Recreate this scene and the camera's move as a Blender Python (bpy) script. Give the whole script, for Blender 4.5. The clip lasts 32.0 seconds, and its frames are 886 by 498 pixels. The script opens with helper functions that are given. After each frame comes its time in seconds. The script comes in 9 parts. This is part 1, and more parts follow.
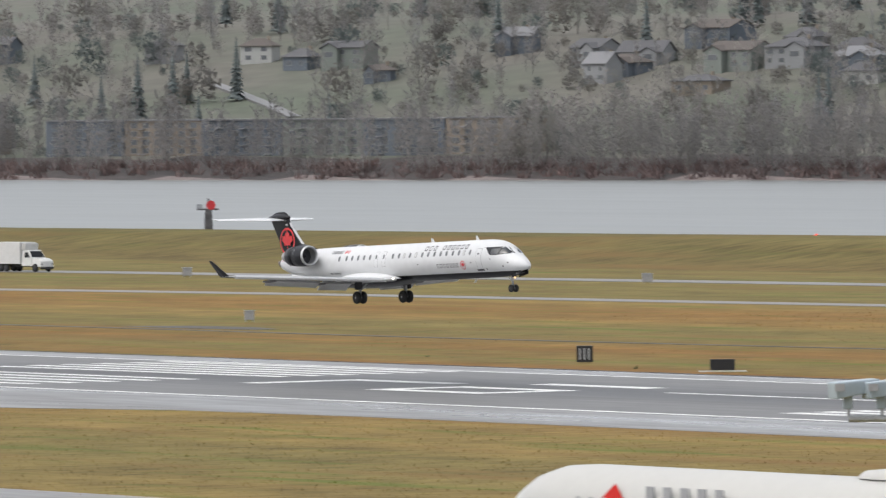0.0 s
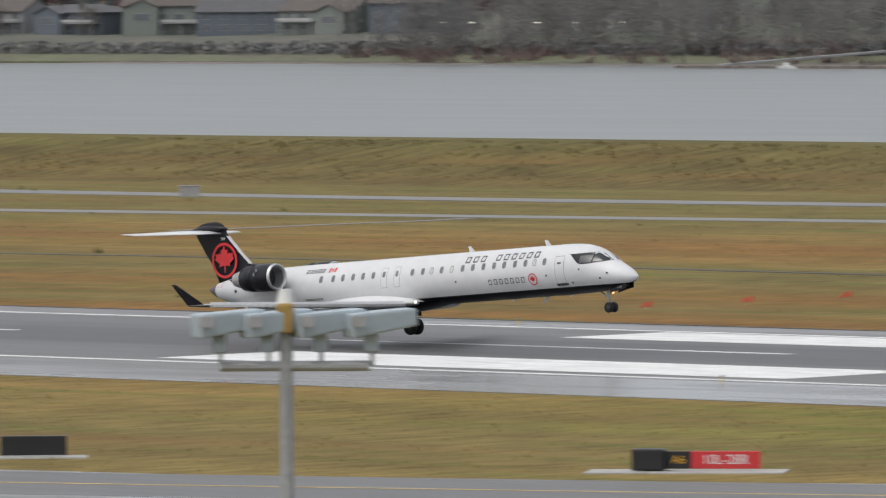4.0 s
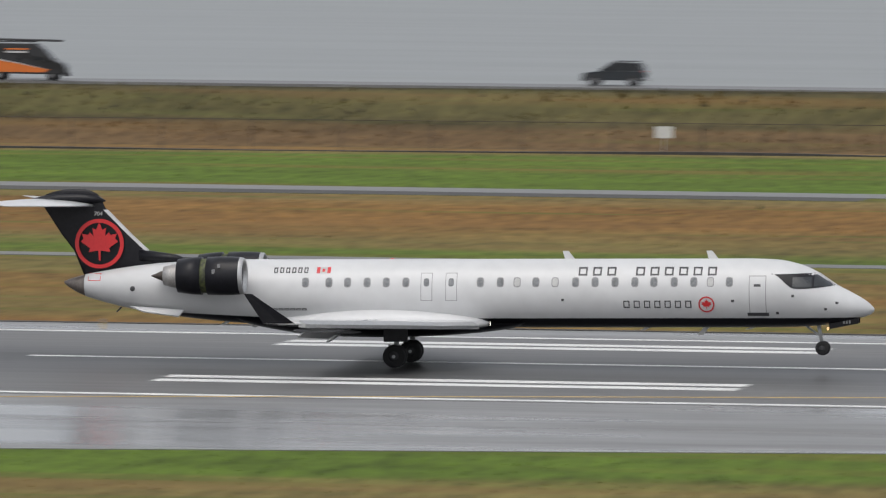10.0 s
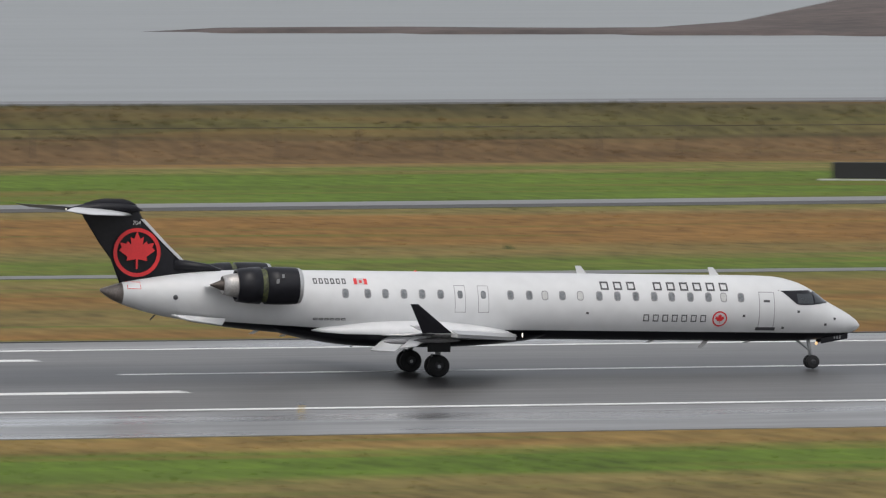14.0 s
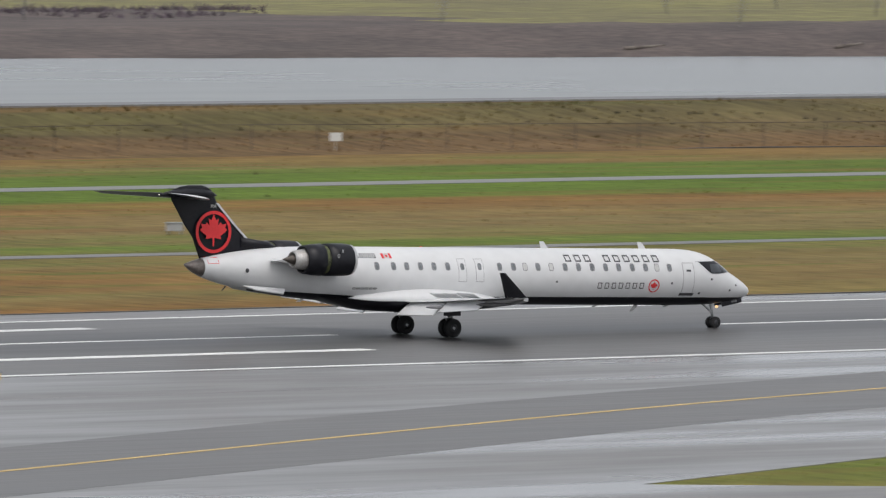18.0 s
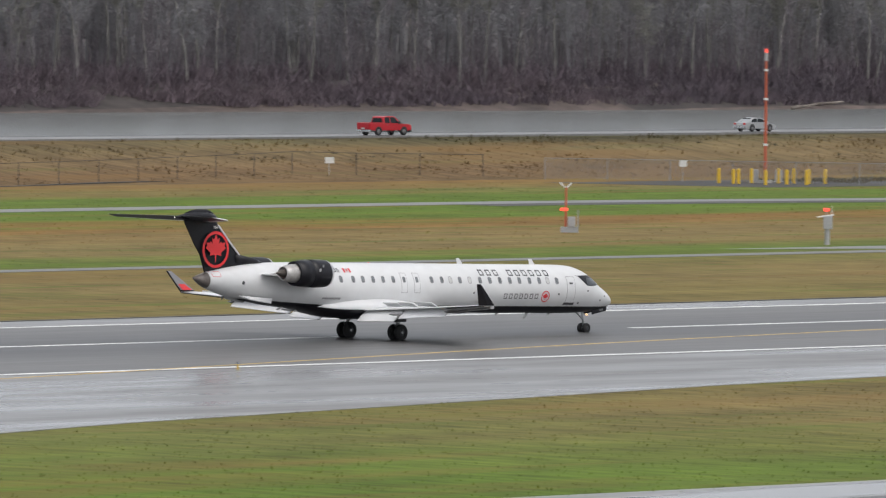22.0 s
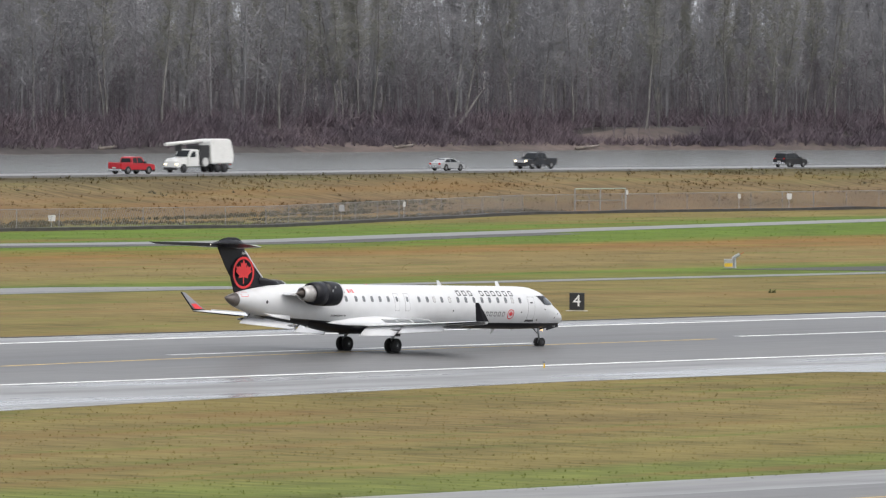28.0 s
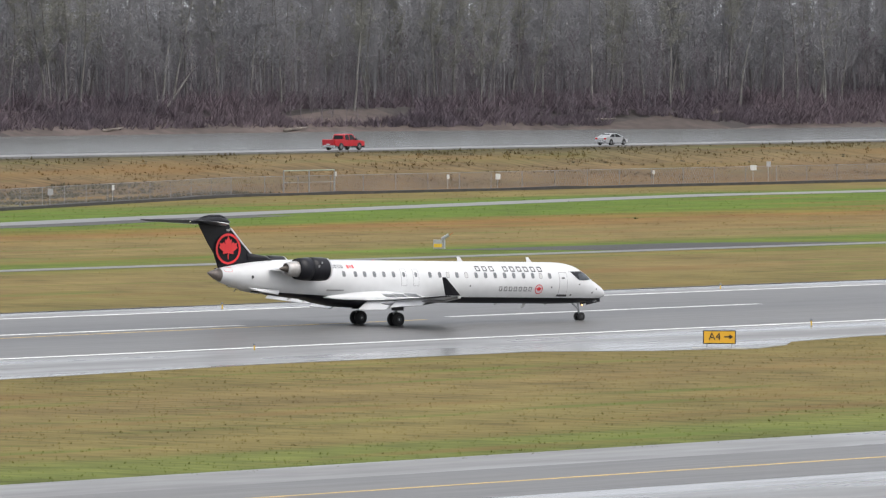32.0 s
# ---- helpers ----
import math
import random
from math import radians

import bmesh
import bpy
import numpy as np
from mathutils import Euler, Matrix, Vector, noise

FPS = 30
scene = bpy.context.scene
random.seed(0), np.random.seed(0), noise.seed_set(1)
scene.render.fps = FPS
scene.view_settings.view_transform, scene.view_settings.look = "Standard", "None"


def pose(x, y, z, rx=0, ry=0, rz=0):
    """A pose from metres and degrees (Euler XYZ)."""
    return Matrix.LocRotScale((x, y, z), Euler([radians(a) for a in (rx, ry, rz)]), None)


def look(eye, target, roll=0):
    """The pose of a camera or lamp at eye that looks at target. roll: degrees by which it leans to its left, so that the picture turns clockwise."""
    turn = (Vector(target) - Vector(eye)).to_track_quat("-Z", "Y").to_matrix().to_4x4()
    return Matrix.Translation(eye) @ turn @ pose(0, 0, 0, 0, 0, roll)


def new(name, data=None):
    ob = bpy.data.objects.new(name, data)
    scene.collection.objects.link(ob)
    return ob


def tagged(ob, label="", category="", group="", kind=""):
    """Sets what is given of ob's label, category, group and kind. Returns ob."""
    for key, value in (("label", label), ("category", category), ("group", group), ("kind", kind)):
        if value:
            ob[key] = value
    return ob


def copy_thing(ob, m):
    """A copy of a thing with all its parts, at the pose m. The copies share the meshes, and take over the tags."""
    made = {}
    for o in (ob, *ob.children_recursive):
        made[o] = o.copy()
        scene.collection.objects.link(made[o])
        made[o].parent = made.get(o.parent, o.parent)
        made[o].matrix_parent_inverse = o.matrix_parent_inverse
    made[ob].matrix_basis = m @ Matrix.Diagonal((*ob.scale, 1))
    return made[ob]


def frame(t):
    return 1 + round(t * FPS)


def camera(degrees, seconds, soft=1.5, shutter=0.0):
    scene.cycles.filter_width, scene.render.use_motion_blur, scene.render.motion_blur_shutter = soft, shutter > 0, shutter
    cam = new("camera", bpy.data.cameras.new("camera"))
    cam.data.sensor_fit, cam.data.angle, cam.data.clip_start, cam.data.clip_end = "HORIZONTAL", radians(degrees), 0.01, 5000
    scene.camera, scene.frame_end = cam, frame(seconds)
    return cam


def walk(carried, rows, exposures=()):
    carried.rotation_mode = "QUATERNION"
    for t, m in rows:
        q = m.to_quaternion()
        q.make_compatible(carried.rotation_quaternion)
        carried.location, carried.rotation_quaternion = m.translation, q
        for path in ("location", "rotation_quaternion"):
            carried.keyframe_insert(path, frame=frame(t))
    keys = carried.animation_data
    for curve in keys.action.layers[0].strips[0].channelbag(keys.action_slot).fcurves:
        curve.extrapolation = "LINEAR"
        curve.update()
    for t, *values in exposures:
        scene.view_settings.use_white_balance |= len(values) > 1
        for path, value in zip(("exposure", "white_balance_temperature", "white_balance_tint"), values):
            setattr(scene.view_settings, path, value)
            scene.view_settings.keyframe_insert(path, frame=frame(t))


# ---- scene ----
cam = camera(5.2980, 32.0, soft=1.25, shutter=0.25)
# The camera stands on a roof and turns: seconds, pan from +y towards +x, tilt, roll (degrees).
EYE_HEIGHT = 21.89
AIM = [
    (0, -56.8178, -0.9554, -0.546), (0.5, -55.8136, -1.0708, -0.58), (1, -54.5357, -1.1776, -0.482), (1.5, -53.0831, -1.2645, -0.463),
    (2, -51.5041, -1.3661, -0.476), (2.5, -49.9367, -1.4636, -0.508), (3, -47.9626, -1.5713, -0.504), (3.5, -46.0319, -1.6719, -0.472),
    (4, -43.7217, -1.7663, -0.433), (4.5, -41.4125, -1.8238, -0.397), (5, -39.0558, -1.8979, -0.274), (5.5, -36.6521, -1.9868, -0.08),
    (6, -34.1707, -2.0818, 0.102), (6.5, -31.57, -2.1746, 0.186), (7, -28.8343, -2.2627, 0.157), (7.5, -25.8638, -2.3257, 0.125),
    (8, -22.4779, -2.3341, 0.224), (8.5, -19.4668, -2.3943, 0.236), (9, -15.9889, -2.4463, 0.246), (9.5, -12.4183, -2.5067, 0.342),
    (10, -9.1404, -2.5052, 0.448), (10.5, -5.6427, -2.4324, 0.493), (11, -2.0771, -2.4277, 0.516), (11.5, 1.1418, -2.4712, 0.519),
    (12, 4.4565, -2.4415, 0.504), (12.5, 7.6409, -2.3796, 0.461), (13, 10.5717, -2.3801, 0.412), (13.5, 13.7526, -2.3847, 0.302),
    (14, 16.6571, -2.3615, 0.17), (14.5, 19.4484, -2.3193, 0.034), (15, 22.0634, -2.2748, -0.042), (15.5, 24.5056, -2.2296, -0.063),
    (16, 26.7805, -2.1858, -0.042), (16.5, 28.8924, -2.1456, 0.004), (17, 30.8458, -2.1097, 0.074), (17.5, 32.7207, -2.1627, 0.152),
    (18, 34.5332, -2.1606, 0.217), (18.5, 36.2712, -2.1353, 0.243), (19, 37.6322, -1.9476, 0.261), (19.5, 39.2238, -1.8943, 0.315),
    (20, 40.5131, -1.8259, 0.377), (20.5, 41.64, -1.7839, 0.426), (21, 42.8595, -1.7773, 0.473), (21.5, 44.1086, -1.7475, 0.52),
    (22, 45.0702, -1.7712, 0.542), (22.5, 45.9324, -1.7297, 0.537), (23, 46.7815, -1.698, 0.523), (23.5, 47.2715, -1.6196, 0.504),
    (24, 47.8907, -1.559, 0.486), (24.5, 48.3918, -1.5085, 0.465), (25, 48.9778, -1.4917, 0.472), (25.5, 49.6634, -1.4503, 0.526),
    (26, 50.196, -1.4498, 0.578), (26.5, 50.6572, -1.4426, 0.573), (27, 51.0814, -1.4325, 0.592), (27.5, 51.468, -1.4206, 0.629),
    (28, 51.8024, -1.4144, 0.658), (28.5, 52.0696, -1.4213, 0.651), (29, 52.2676, -1.4426, 0.605), (29.5, 52.5056, -1.4286, 0.566),
    (30, 52.7319, -1.4067, 0.556), (30.5, 53.0589, -1.4145, 0.532), (31, 53.2412, -1.4398, 0.45), (31.5, 53.397, -1.4965, 0.334),
    (32, 53.5431, -1.51, 0.208),
]
FLIGHT = [
    (0, -597.536, 0.28, 6.038, 2.411, 0.666), (0.5, -568.922, 0.15, 4.953, 2.985, 0.618), (1, -540.625, 0.08, 3.924, 3.513, 0.507), (1.5, -512.417, 0.07, 3.114, 3.873, 0.331),
    (2, -484.625, -0.045, 2.245, 4.143, 0.162), (2.5, -456.688, -0.01, 1.579, 4.302, -0.063), (3, -428.758, 0.063, 1.059, 4.442, -0.304), (3.5, -400.799, 0.172, 0.746, 4.527, -0.492),
    (4, -372.888, 0.306, 0.486, 4.577, -0.547), (4.5, -345.14, 0.445, 0.129, 4.569, -0.453), (5, -318.248, 0.464, -0.039, 4.488, -0.296), (5.5, -292.124, 0.376, -0.037, 4.329, -0.089),
    (6, -266.253, 0.262, 0.028, 4.067, 0.09), (6.5, -240.117, 0.202, 0.046, 3.674, 0.161), (7, -213.632, 0.209, -0, 3.146, 0.113), (7.5, -187.667, 0.224, 0.001, 2.577, 0.003),
    (8, -161.643, 0.258, 0.015, 2.121, -0.073), (8.5, -136.331, 0.278, 0.004, 1.935, -0.1), (9, -111.484, 0.284, 0.029, 1.814, -0.083), (9.5, -87.286, 0.267, 0.008, 1.524, -0.052),
    (10, -63.603, 0.235, 0.054, 1.225, -0.021), (10.5, -40.346, 0.192, 0.011, 0.975, -0.013), (11, -17.463, 0.153, 0.057, 0.435, -0.041), (11.5, 5.125, 0.127, 0.009, -0.135, -0.065),
    (12, 27.473, 0.121, 0.044, -0.603, -0.076), (12.5, 49.613, 0.132, 0.004, -0.648, -0.074), (13, 71.531, 0.161, 0.017, -0.713, -0.05), (13.5, 93.176, 0.199, 0.004, -0.851, -0.002),
    (14, 114.42, 0.237, 0.037, -0.917, 0.058), (14.5, 135.156, 0.265, 0.001, -0.874, 0.125), (15, 155.162, 0.261, -0.021, -0.869, 0.158), (15.5, 174.463, 0.225, -0.029, -0.896, 0.154),
    (16, 193.201, 0.173, -0.021, -0.94, 0.103), (16.5, 211.517, 0.118, 0.002, -0.981, -0.006), (17, 229.437, 0.063, 0.04, -1.017, -0.174), (17.5, 246.928, 0.009, 0.007, -1.029, -0.306),
    (18, 263.997, -0.033, 0.039, -1.078, -0.356), (18.5, 280.498, -0.056, 0.006, -1.101, -0.327), (19, 296.509, -0.064, 0.022, -1.075, -0.256), (19.5, 312.011, -0.062, 0.004, -1.063, -0.143),
    (20, 326.952, -0.052, 0.018, -1.047, -0.02), (20.5, 341.217, -0.036, -0.01, -0.983, 0.068), (21, 354.912, -0.021, -0.03, -0.979, 0.101), (21.5, 367.839, 0.005, -0.002, -1.035, 0.11),
    (22, 380.434, 0.012, -0.001, -1.044, 0.106), (22.5, 392.279, 0.027, -0.016, -1.023, 0.106), (23, 403.762, 0.023, -0.007, -1.007, 0.093), (23.5, 414.215, 0.048, -0.007, -1.002, 0.102),
    (24, 424.114, 0.064, 0.006, -1.01, 0.128), (24.5, 433.49, 0.063, 0.007, -1.006, 0.146), (25, 442.209, 0.055, -0.005, -0.992, 0.15), (25.5, 450.245, 0.041, -0.001, -0.985, 0.138),
    (26, 457.687, 0.013, 0.004, -0.972, 0.071), (26.5, 464.535, -0.03, 0.005, -0.965, -0.077), (27, 470.726, -0.114, 0.006, -0.966, -0.453), (27.5, 476.279, -0.239, 0.006, -0.972, -1.061),
    (28, 481.29, -0.405, 0.005, -0.981, -1.922), (28.5, 485.86, -0.611, 0.003, -0.988, -3.057), (29, 490.004, -0.857, -0.001, -0.995, -4.471), (29.5, 493.761, -1.132, 0.008, -1.005, -6.033),
    (30, 497.234, -1.444, 0.005, -1.012, -7.761), (30.5, 500.482, -1.796, -0.007, -1.008, -9.622), (31, 503.532, -2.187, 0.003, -0.977, -11.572), (31.5, 506.683, -2.643, 0.005, -0.97, -13.591),
    (32, 509.652, -3.137, -0.002, -0.994, -15.646),
]


def aim(pan, tilt, roll):
    a, b = radians(pan), radians(tilt)
    eye = Vector((0, 0, EYE_HEIGHT))
    return look(eye, eye + Vector((math.sin(a) * math.cos(b), math.cos(a) * math.cos(b), math.sin(b))), roll)


walk(cam, [(t, aim(p, e, r)) for t, p, e, r in AIM], [(0, 0.0), (1.5, -0.02), (3, -0.22), (6, -0.36), (9, -0.44), (13, -0.46), (17, -0.38), (20, -0.3), (23, -0.1), (27, 0.1), (31, 0.14), (32, 0.14)])

# ---- light: a low, even overcast ----
world = bpy.data.worlds.new("overcast")
scene.world = world
world.use_nodes = True
wn = world.node_tree
wn.nodes.clear()
sky = wn.nodes.new("ShaderNodeTexSky")
sky.sky_type = "NISHITA"
sky.sun_disc = False
sky.sun_elevation = radians(60)
sky.sun_rotation = radians(197)
sky.air_density = 1.0
sky.dust_density = 6.0
grey = wn.nodes.new("ShaderNodeHueSaturation")
grey.inputs["Saturation"].default_value = 0.37
back = wn.nodes.new("ShaderNodeBackground")
back.inputs["Strength"].default_value = 0.25
wout = wn.nodes.new("ShaderNodeOutputWorld")
# cloud evens the sky out: a grey veil lies over all of it, down to the horizon
tcw = wn.nodes.new("ShaderNodeTexCoord")
mpw = wn.nodes.new("ShaderNodeMapping")
mpw.inputs["Scale"].default_value = (1, 1, 0.75)
mpw.inputs["Location"].default_value = (0, 0, 0.15)
wn.links.new(tcw.outputs["Generated"], mpw.inputs["Vector"])
wn.links.new(mpw.outputs[0], sky.inputs["Vector"])
wn.links.new(sky.outputs[0], grey.inputs["Color"])
veil = wn.nodes.new("ShaderNodeMixRGB")
veil.inputs["Fac"].default_value = 0.45
veil.inputs["Color2"].default_value = (3.92, 4.05, 4.28, 1)
wn.links.new(grey.outputs[0], veil.inputs["Color1"])
wn.links.new(veil.outputs[0], back.inputs["Color"])
wn.links.new(back.outputs[0], wout.inputs["Surface"])
sun = new("sun", bpy.data.lights.new("sun", "SUN"))
sun.data.energy = 0.35
sun.data.angle = radians(60)
sun.data.color = (1.0, 0.985, 0.965)
sun.matrix_world = look((0, 0, 200), (0.15, 0.5, 199.0))


# ---- materials ----
def mat(name, base, rough=0.6, metal=0.0, var=0.15, scale=3.0, bump=0.0, second=None, stretch=(1, 1, 1), coat=0.0, fine=6.0, spec=0.5, glow=0.0):
    """A surface with two scales of variation: base to second by a coarse noise, light and dark by a fine one."""
    m = bpy.data.materials.new(name)
    m.use_nodes = True
    nt = m.node_tree
    b = nt.nodes["Principled BSDF"]
    b.inputs["Metallic"].default_value = metal
    b.inputs["Coat Weight"].default_value = coat
    b.inputs["Specular IOR Level"].default_value = spec
    geo = nt.nodes.new("ShaderNodeTexCoord")
    mp = nt.nodes.new("ShaderNodeMapping")
    mp.inputs["Scale"].default_value = stretch
    nt.links.new(geo.outputs["Object"], mp.inputs["Vector"])
    n1 = nt.nodes.new("ShaderNodeTexNoise")
    n1.inputs["Scale"].default_value = scale
    n1.inputs["Detail"].default_value = 5
    n2 = nt.nodes.new("ShaderNodeTexNoise")
    n2.inputs["Scale"].default_value = scale * fine
    n2.inputs["Detail"].default_value = 3
    for n in (n1, n2):
        nt.links.new(mp.outputs[0], n.inputs["Vector"])
    second = second or tuple(c * (1 - var) for c in base)
    r1 = nt.nodes.new("ShaderNodeValToRGB")
    r1.color_ramp.elements[0].position, r1.color_ramp.elements[1].position = 0.36, 0.64
    r1.color_ramp.elements[0].color, r1.color_ramp.elements[1].color = (*second, 1), (*base, 1)
    nt.links.new(n1.outputs["Fac"], r1.inputs["Fac"])
    mr = nt.nodes.new("ShaderNodeMapRange")
    mr.inputs["From Min"].default_value, mr.inputs["From Max"].default_value = 0.3, 0.7
    mr.inputs["To Min"].default_value, mr.inputs["To Max"].default_value = 1 - var, 1 + var
    nt.links.new(n2.outputs["Fac"], mr.inputs["Value"])
    mx = nt.nodes.new("ShaderNodeVectorMath")
    mx.operation = "SCALE"
    nt.links.new(r1.outputs["Color"], mx.inputs[0])
    nt.links.new(mr.outputs[0], mx.inputs["Scale"])
    nt.links.new(mx.outputs[0], b.inputs["Base Color"])
    rr = nt.nodes.new("ShaderNodeMapRange")
    rr.inputs["To Min"].default_value, rr.inputs["To Max"].default_value = max(0.02, rough - 0.1), min(1, rough + 0.1)
    nt.links.new(n1.outputs["Fac"], rr.inputs["Value"])
    nt.links.new(rr.outputs[0], b.inputs["Roughness"])
    if bump:
        bp = nt.nodes.new("ShaderNodeBump")
        bp.inputs["Strength"].default_value = bump
        bp.inputs["Distance"].default_value = 0.05
        nt.links.new(n2.outputs["Fac"], bp.inputs["Height"])
        nt.links.new(bp.outputs[0], b.inputs["Normal"])
    if glow:
        b.inputs["Emission Color"].default_value = (*base, 1)
        b.inputs["Emission Strength"].default_value = glow
    return m


def grass_mat(name, bands, wobble=14.0, zones=(), lush=0.7):
    """Winter grass in long uneven bands along the runway: bands are (y, colour)."""
    m = bpy.data.materials.new(name)
    m.use_nodes = True
    nt = m.node_tree
    b = nt.nodes["Principled BSDF"]
    b.inputs["Roughness"].default_value = 0.95
    b.inputs["Specular IOR Level"].default_value = 0.15
    tc = nt.nodes.new("ShaderNodeTexCoord")
    sep = nt.nodes.new("ShaderNodeSeparateXYZ")
    nt.links.new(tc.outputs["Object"], sep.inputs[0])

    def noise_at(sx, sy, detail=4):
        mp = nt.nodes.new("ShaderNodeMapping")
        mp.inputs["Scale"].default_value = (sx, sy, sy)
        nt.links.new(tc.outputs["Object"], mp.inputs["Vector"])
        n = nt.nodes.new("ShaderNodeTexNoise")
        n.inputs["Scale"].default_value = 1.0
        n.inputs["Detail"].default_value = detail
        nt.links.new(mp.outputs[0], n.inputs["Vector"])
        return n.outputs["Fac"]

    def math_node(op, a, c):
        n = nt.nodes.new("ShaderNodeMath")
        n.operation = op
        for i, v in enumerate((a, c)):
            if isinstance(v, (int, float)):
                n.inputs[i].default_value = v
            else:
                nt.links.new(v, n.inputs[i])
        return n.outputs[0]

    broad = noise_at(0.012, 0.07, 5)
    y = math_node("ADD", sep.outputs["Y"], math_node("MULTIPLY", math_node("SUBTRACT", broad, 0.5), wobble * 4))
    lo, hi = bands[0][0], bands[-1][0]
    fac = math_node("DIVIDE", math_node("SUBTRACT", y, lo), hi - lo)
    ramp = nt.nodes.new("ShaderNodeValToRGB")
    cr = ramp.color_ramp
    while len(cr.elements) < len(bands):
        cr.elements.new(0.5)
    for e, (yy, col) in zip(cr.elements, bands):
        e.position, e.color = (yy - lo) / (hi - lo), (*col, 1)
    nt.links.new(fac, ramp.inputs["Fac"])
    colour = ramp.outputs["Color"]
    for other, x0, x1 in zones:
        r2 = nt.nodes.new("ShaderNodeValToRGB")
        while len(r2.color_ramp.elements) < len(other):
            r2.color_ramp.elements.new(0.5)
        for e, (yy, col) in zip(r2.color_ramp.elements, other):
            e.position, e.color = (yy - lo) / (hi - lo), (*col, 1)
        nt.links.new(fac, r2.inputs["Fac"])
        sx = nt.nodes.new("ShaderNodeMapRange")
        sx.inputs["From Min"].default_value, sx.inputs["From Max"].default_value = x0, x1
        nt.links.new(math_node("ADD", sep.outputs["X"], math_node("MULTIPLY", noise_at(0.01, 0.06, 3), 80.0)), sx.inputs["Value"])
        mx2 = nt.nodes.new("ShaderNodeMixRGB")
        nt.links.new(sx.outputs[0], mx2.inputs["Fac"])
        nt.links.new(colour, mx2.inputs["Color1"])
        nt.links.new(r2.outputs["Color"], mx2.inputs["Color2"])
        colour = mx2.outputs[0]
    patch = noise_at(0.06, 0.12, 7)
    tuft = noise_at(1.0, 0.22, 5)
    gain = math_node("ADD", math_node("MULTIPLY", patch, 1.15), math_node("MULTIPLY", tuft, 1.5))
    gain = math_node("MAXIMUM", math_node("ADD", gain, -0.33), 0.35)
    sc = nt.nodes.new("ShaderNodeVectorMath")
    sc.operation = "SCALE"
    nt.links.new(colour, sc.inputs[0])
    nt.links.new(gain, sc.inputs["Scale"])
    green = nt.nodes.new("ShaderNodeMixRGB")
    green.inputs["Color2"].default_value = (0.09, 0.128, 0.02, 1)
    g = nt.nodes.new("ShaderNodeMapRange")
    g.inputs["From Min"].default_value, g.inputs["From Max"].default_value = 0.55, 0.7
    g.inputs["To Max"].default_value = lush
    nt.links.new(noise_at(0.03, 0.22, 6), g.inputs["Value"])
    nt.links.new(g.outputs[0], green.inputs["Fac"])
    nt.links.new(sc.outputs[0], green.inputs["Color1"])
    russet = nt.nodes.new("ShaderNodeMixRGB")
    russet.inputs["Color2"].default_value = (0.185, 0.105, 0.038, 1)
    q = nt.nodes.new("ShaderNodeMapRange")
    q.inputs["From Min"].default_value, q.inputs["From Max"].default_value = 0.53, 0.7
    q.inputs["To Max"].default_value = 0.65
    nt.links.new(noise_at(0.017, 0.12, 6), q.inputs["Value"])
    nt.links.new(q.outputs[0], russet.inputs["Fac"])
    nt.links.new(green.outputs[0], russet.inputs["Color1"])
    nt.links.new(russet.outputs[0], b.inputs["Base Color"])
    bp = nt.nodes.new("ShaderNodeBump")
    bp.inputs["Strength"].default_value = 0.3
    bp.inputs["Distance"].default_value = 0.1
    nt.links.new(tuft, bp.inputs["Height"])
    nt.links.new(bp.outputs[0], b.inputs["Normal"])
    return m


TAN, RUST, OLIVE, GREEN, STRAW = (0.205, 0.142, 0.046), (0.196, 0.106, 0.031), (0.156, 0.124, 0.042), (0.09, 0.14, 0.017), (0.176, 0.132, 0.05)
MIDDLE = [(200, OLIVE), (262, OLIVE), (295, TAN), (316, OLIVE), (326, GREEN), (336, GREEN), (343, TAN), (350, RUST), (415, RUST), (432, OLIVE), (450, RUST), (470, OLIVE), (487, GREEN), (500, OLIVE), (522, RUST), (550, RUST), (562, STRAW), (578, GREEN), (630, GREEN), (642, STRAW), (655, RUST)]
WEST = [(200, OLIVE), (262, TAN), (300, OLIVE), (338, TAN), (345, TAN), (415, RUST), (432, OLIVE), (450, RUST), (470, OLIVE), (487, OLIVE), (500, TAN), (525, RUST), (548, TAN), (562, OLIVE), (592, OLIVE), (655, OLIVE)]
LUSH = [(200, OLIVE), (262, GREEN), (295, GREEN), (318, (0.12, 0.124, 0.034)), (330, GREEN), (343, OLIVE), (350, RUST)] + [b for b in MIDDLE if b[0] > 400]
EAST = [(200, OLIVE), (255, (0.118, 0.134, 0.032)), (276, (0.118, 0.134, 0.032)), (286, OLIVE), (300, (0.158, 0.13, 0.045)), (318, (0.16, 0.12, 0.046)), (333, OLIVE), (342, OLIVE), (415, OLIVE), (430, OLIVE), (450, STRAW), (470, OLIVE), (487, GREEN), (505, STRAW), (525, STRAW), (550, RUST), (565, GREEN), (612, GREEN), (626, OLIVE), (655, RUST)]
M_FIELD = grass_mat("airfield grass", WEST, 12.0, [(MIDDLE, -290, -170), (LUSH, 236, 272), (EAST, 322, 385)])
DRYLEVEE = [(640, (0.137, 0.101, 0.039)), (660, (0.128, 0.098, 0.036)), (690, (0.12, 0.101, 0.035)), (720, (0.1, 0.085, 0.036))]
SLOPE = [(640, (0.118, 0.076, 0.034)), (655, (0.128, 0.08, 0.037)), (664, (0.12, 0.077, 0.036)), (667, (0.066, 0.055, 0.024)), (669, (0.098, 0.084, 0.033)), (676, (0.092, 0.083, 0.03)), (682, (0.08, 0.066, 0.028)), (684.5, (0.05, 0.044, 0.02)), (720, (0.075, 0.065, 0.028))]
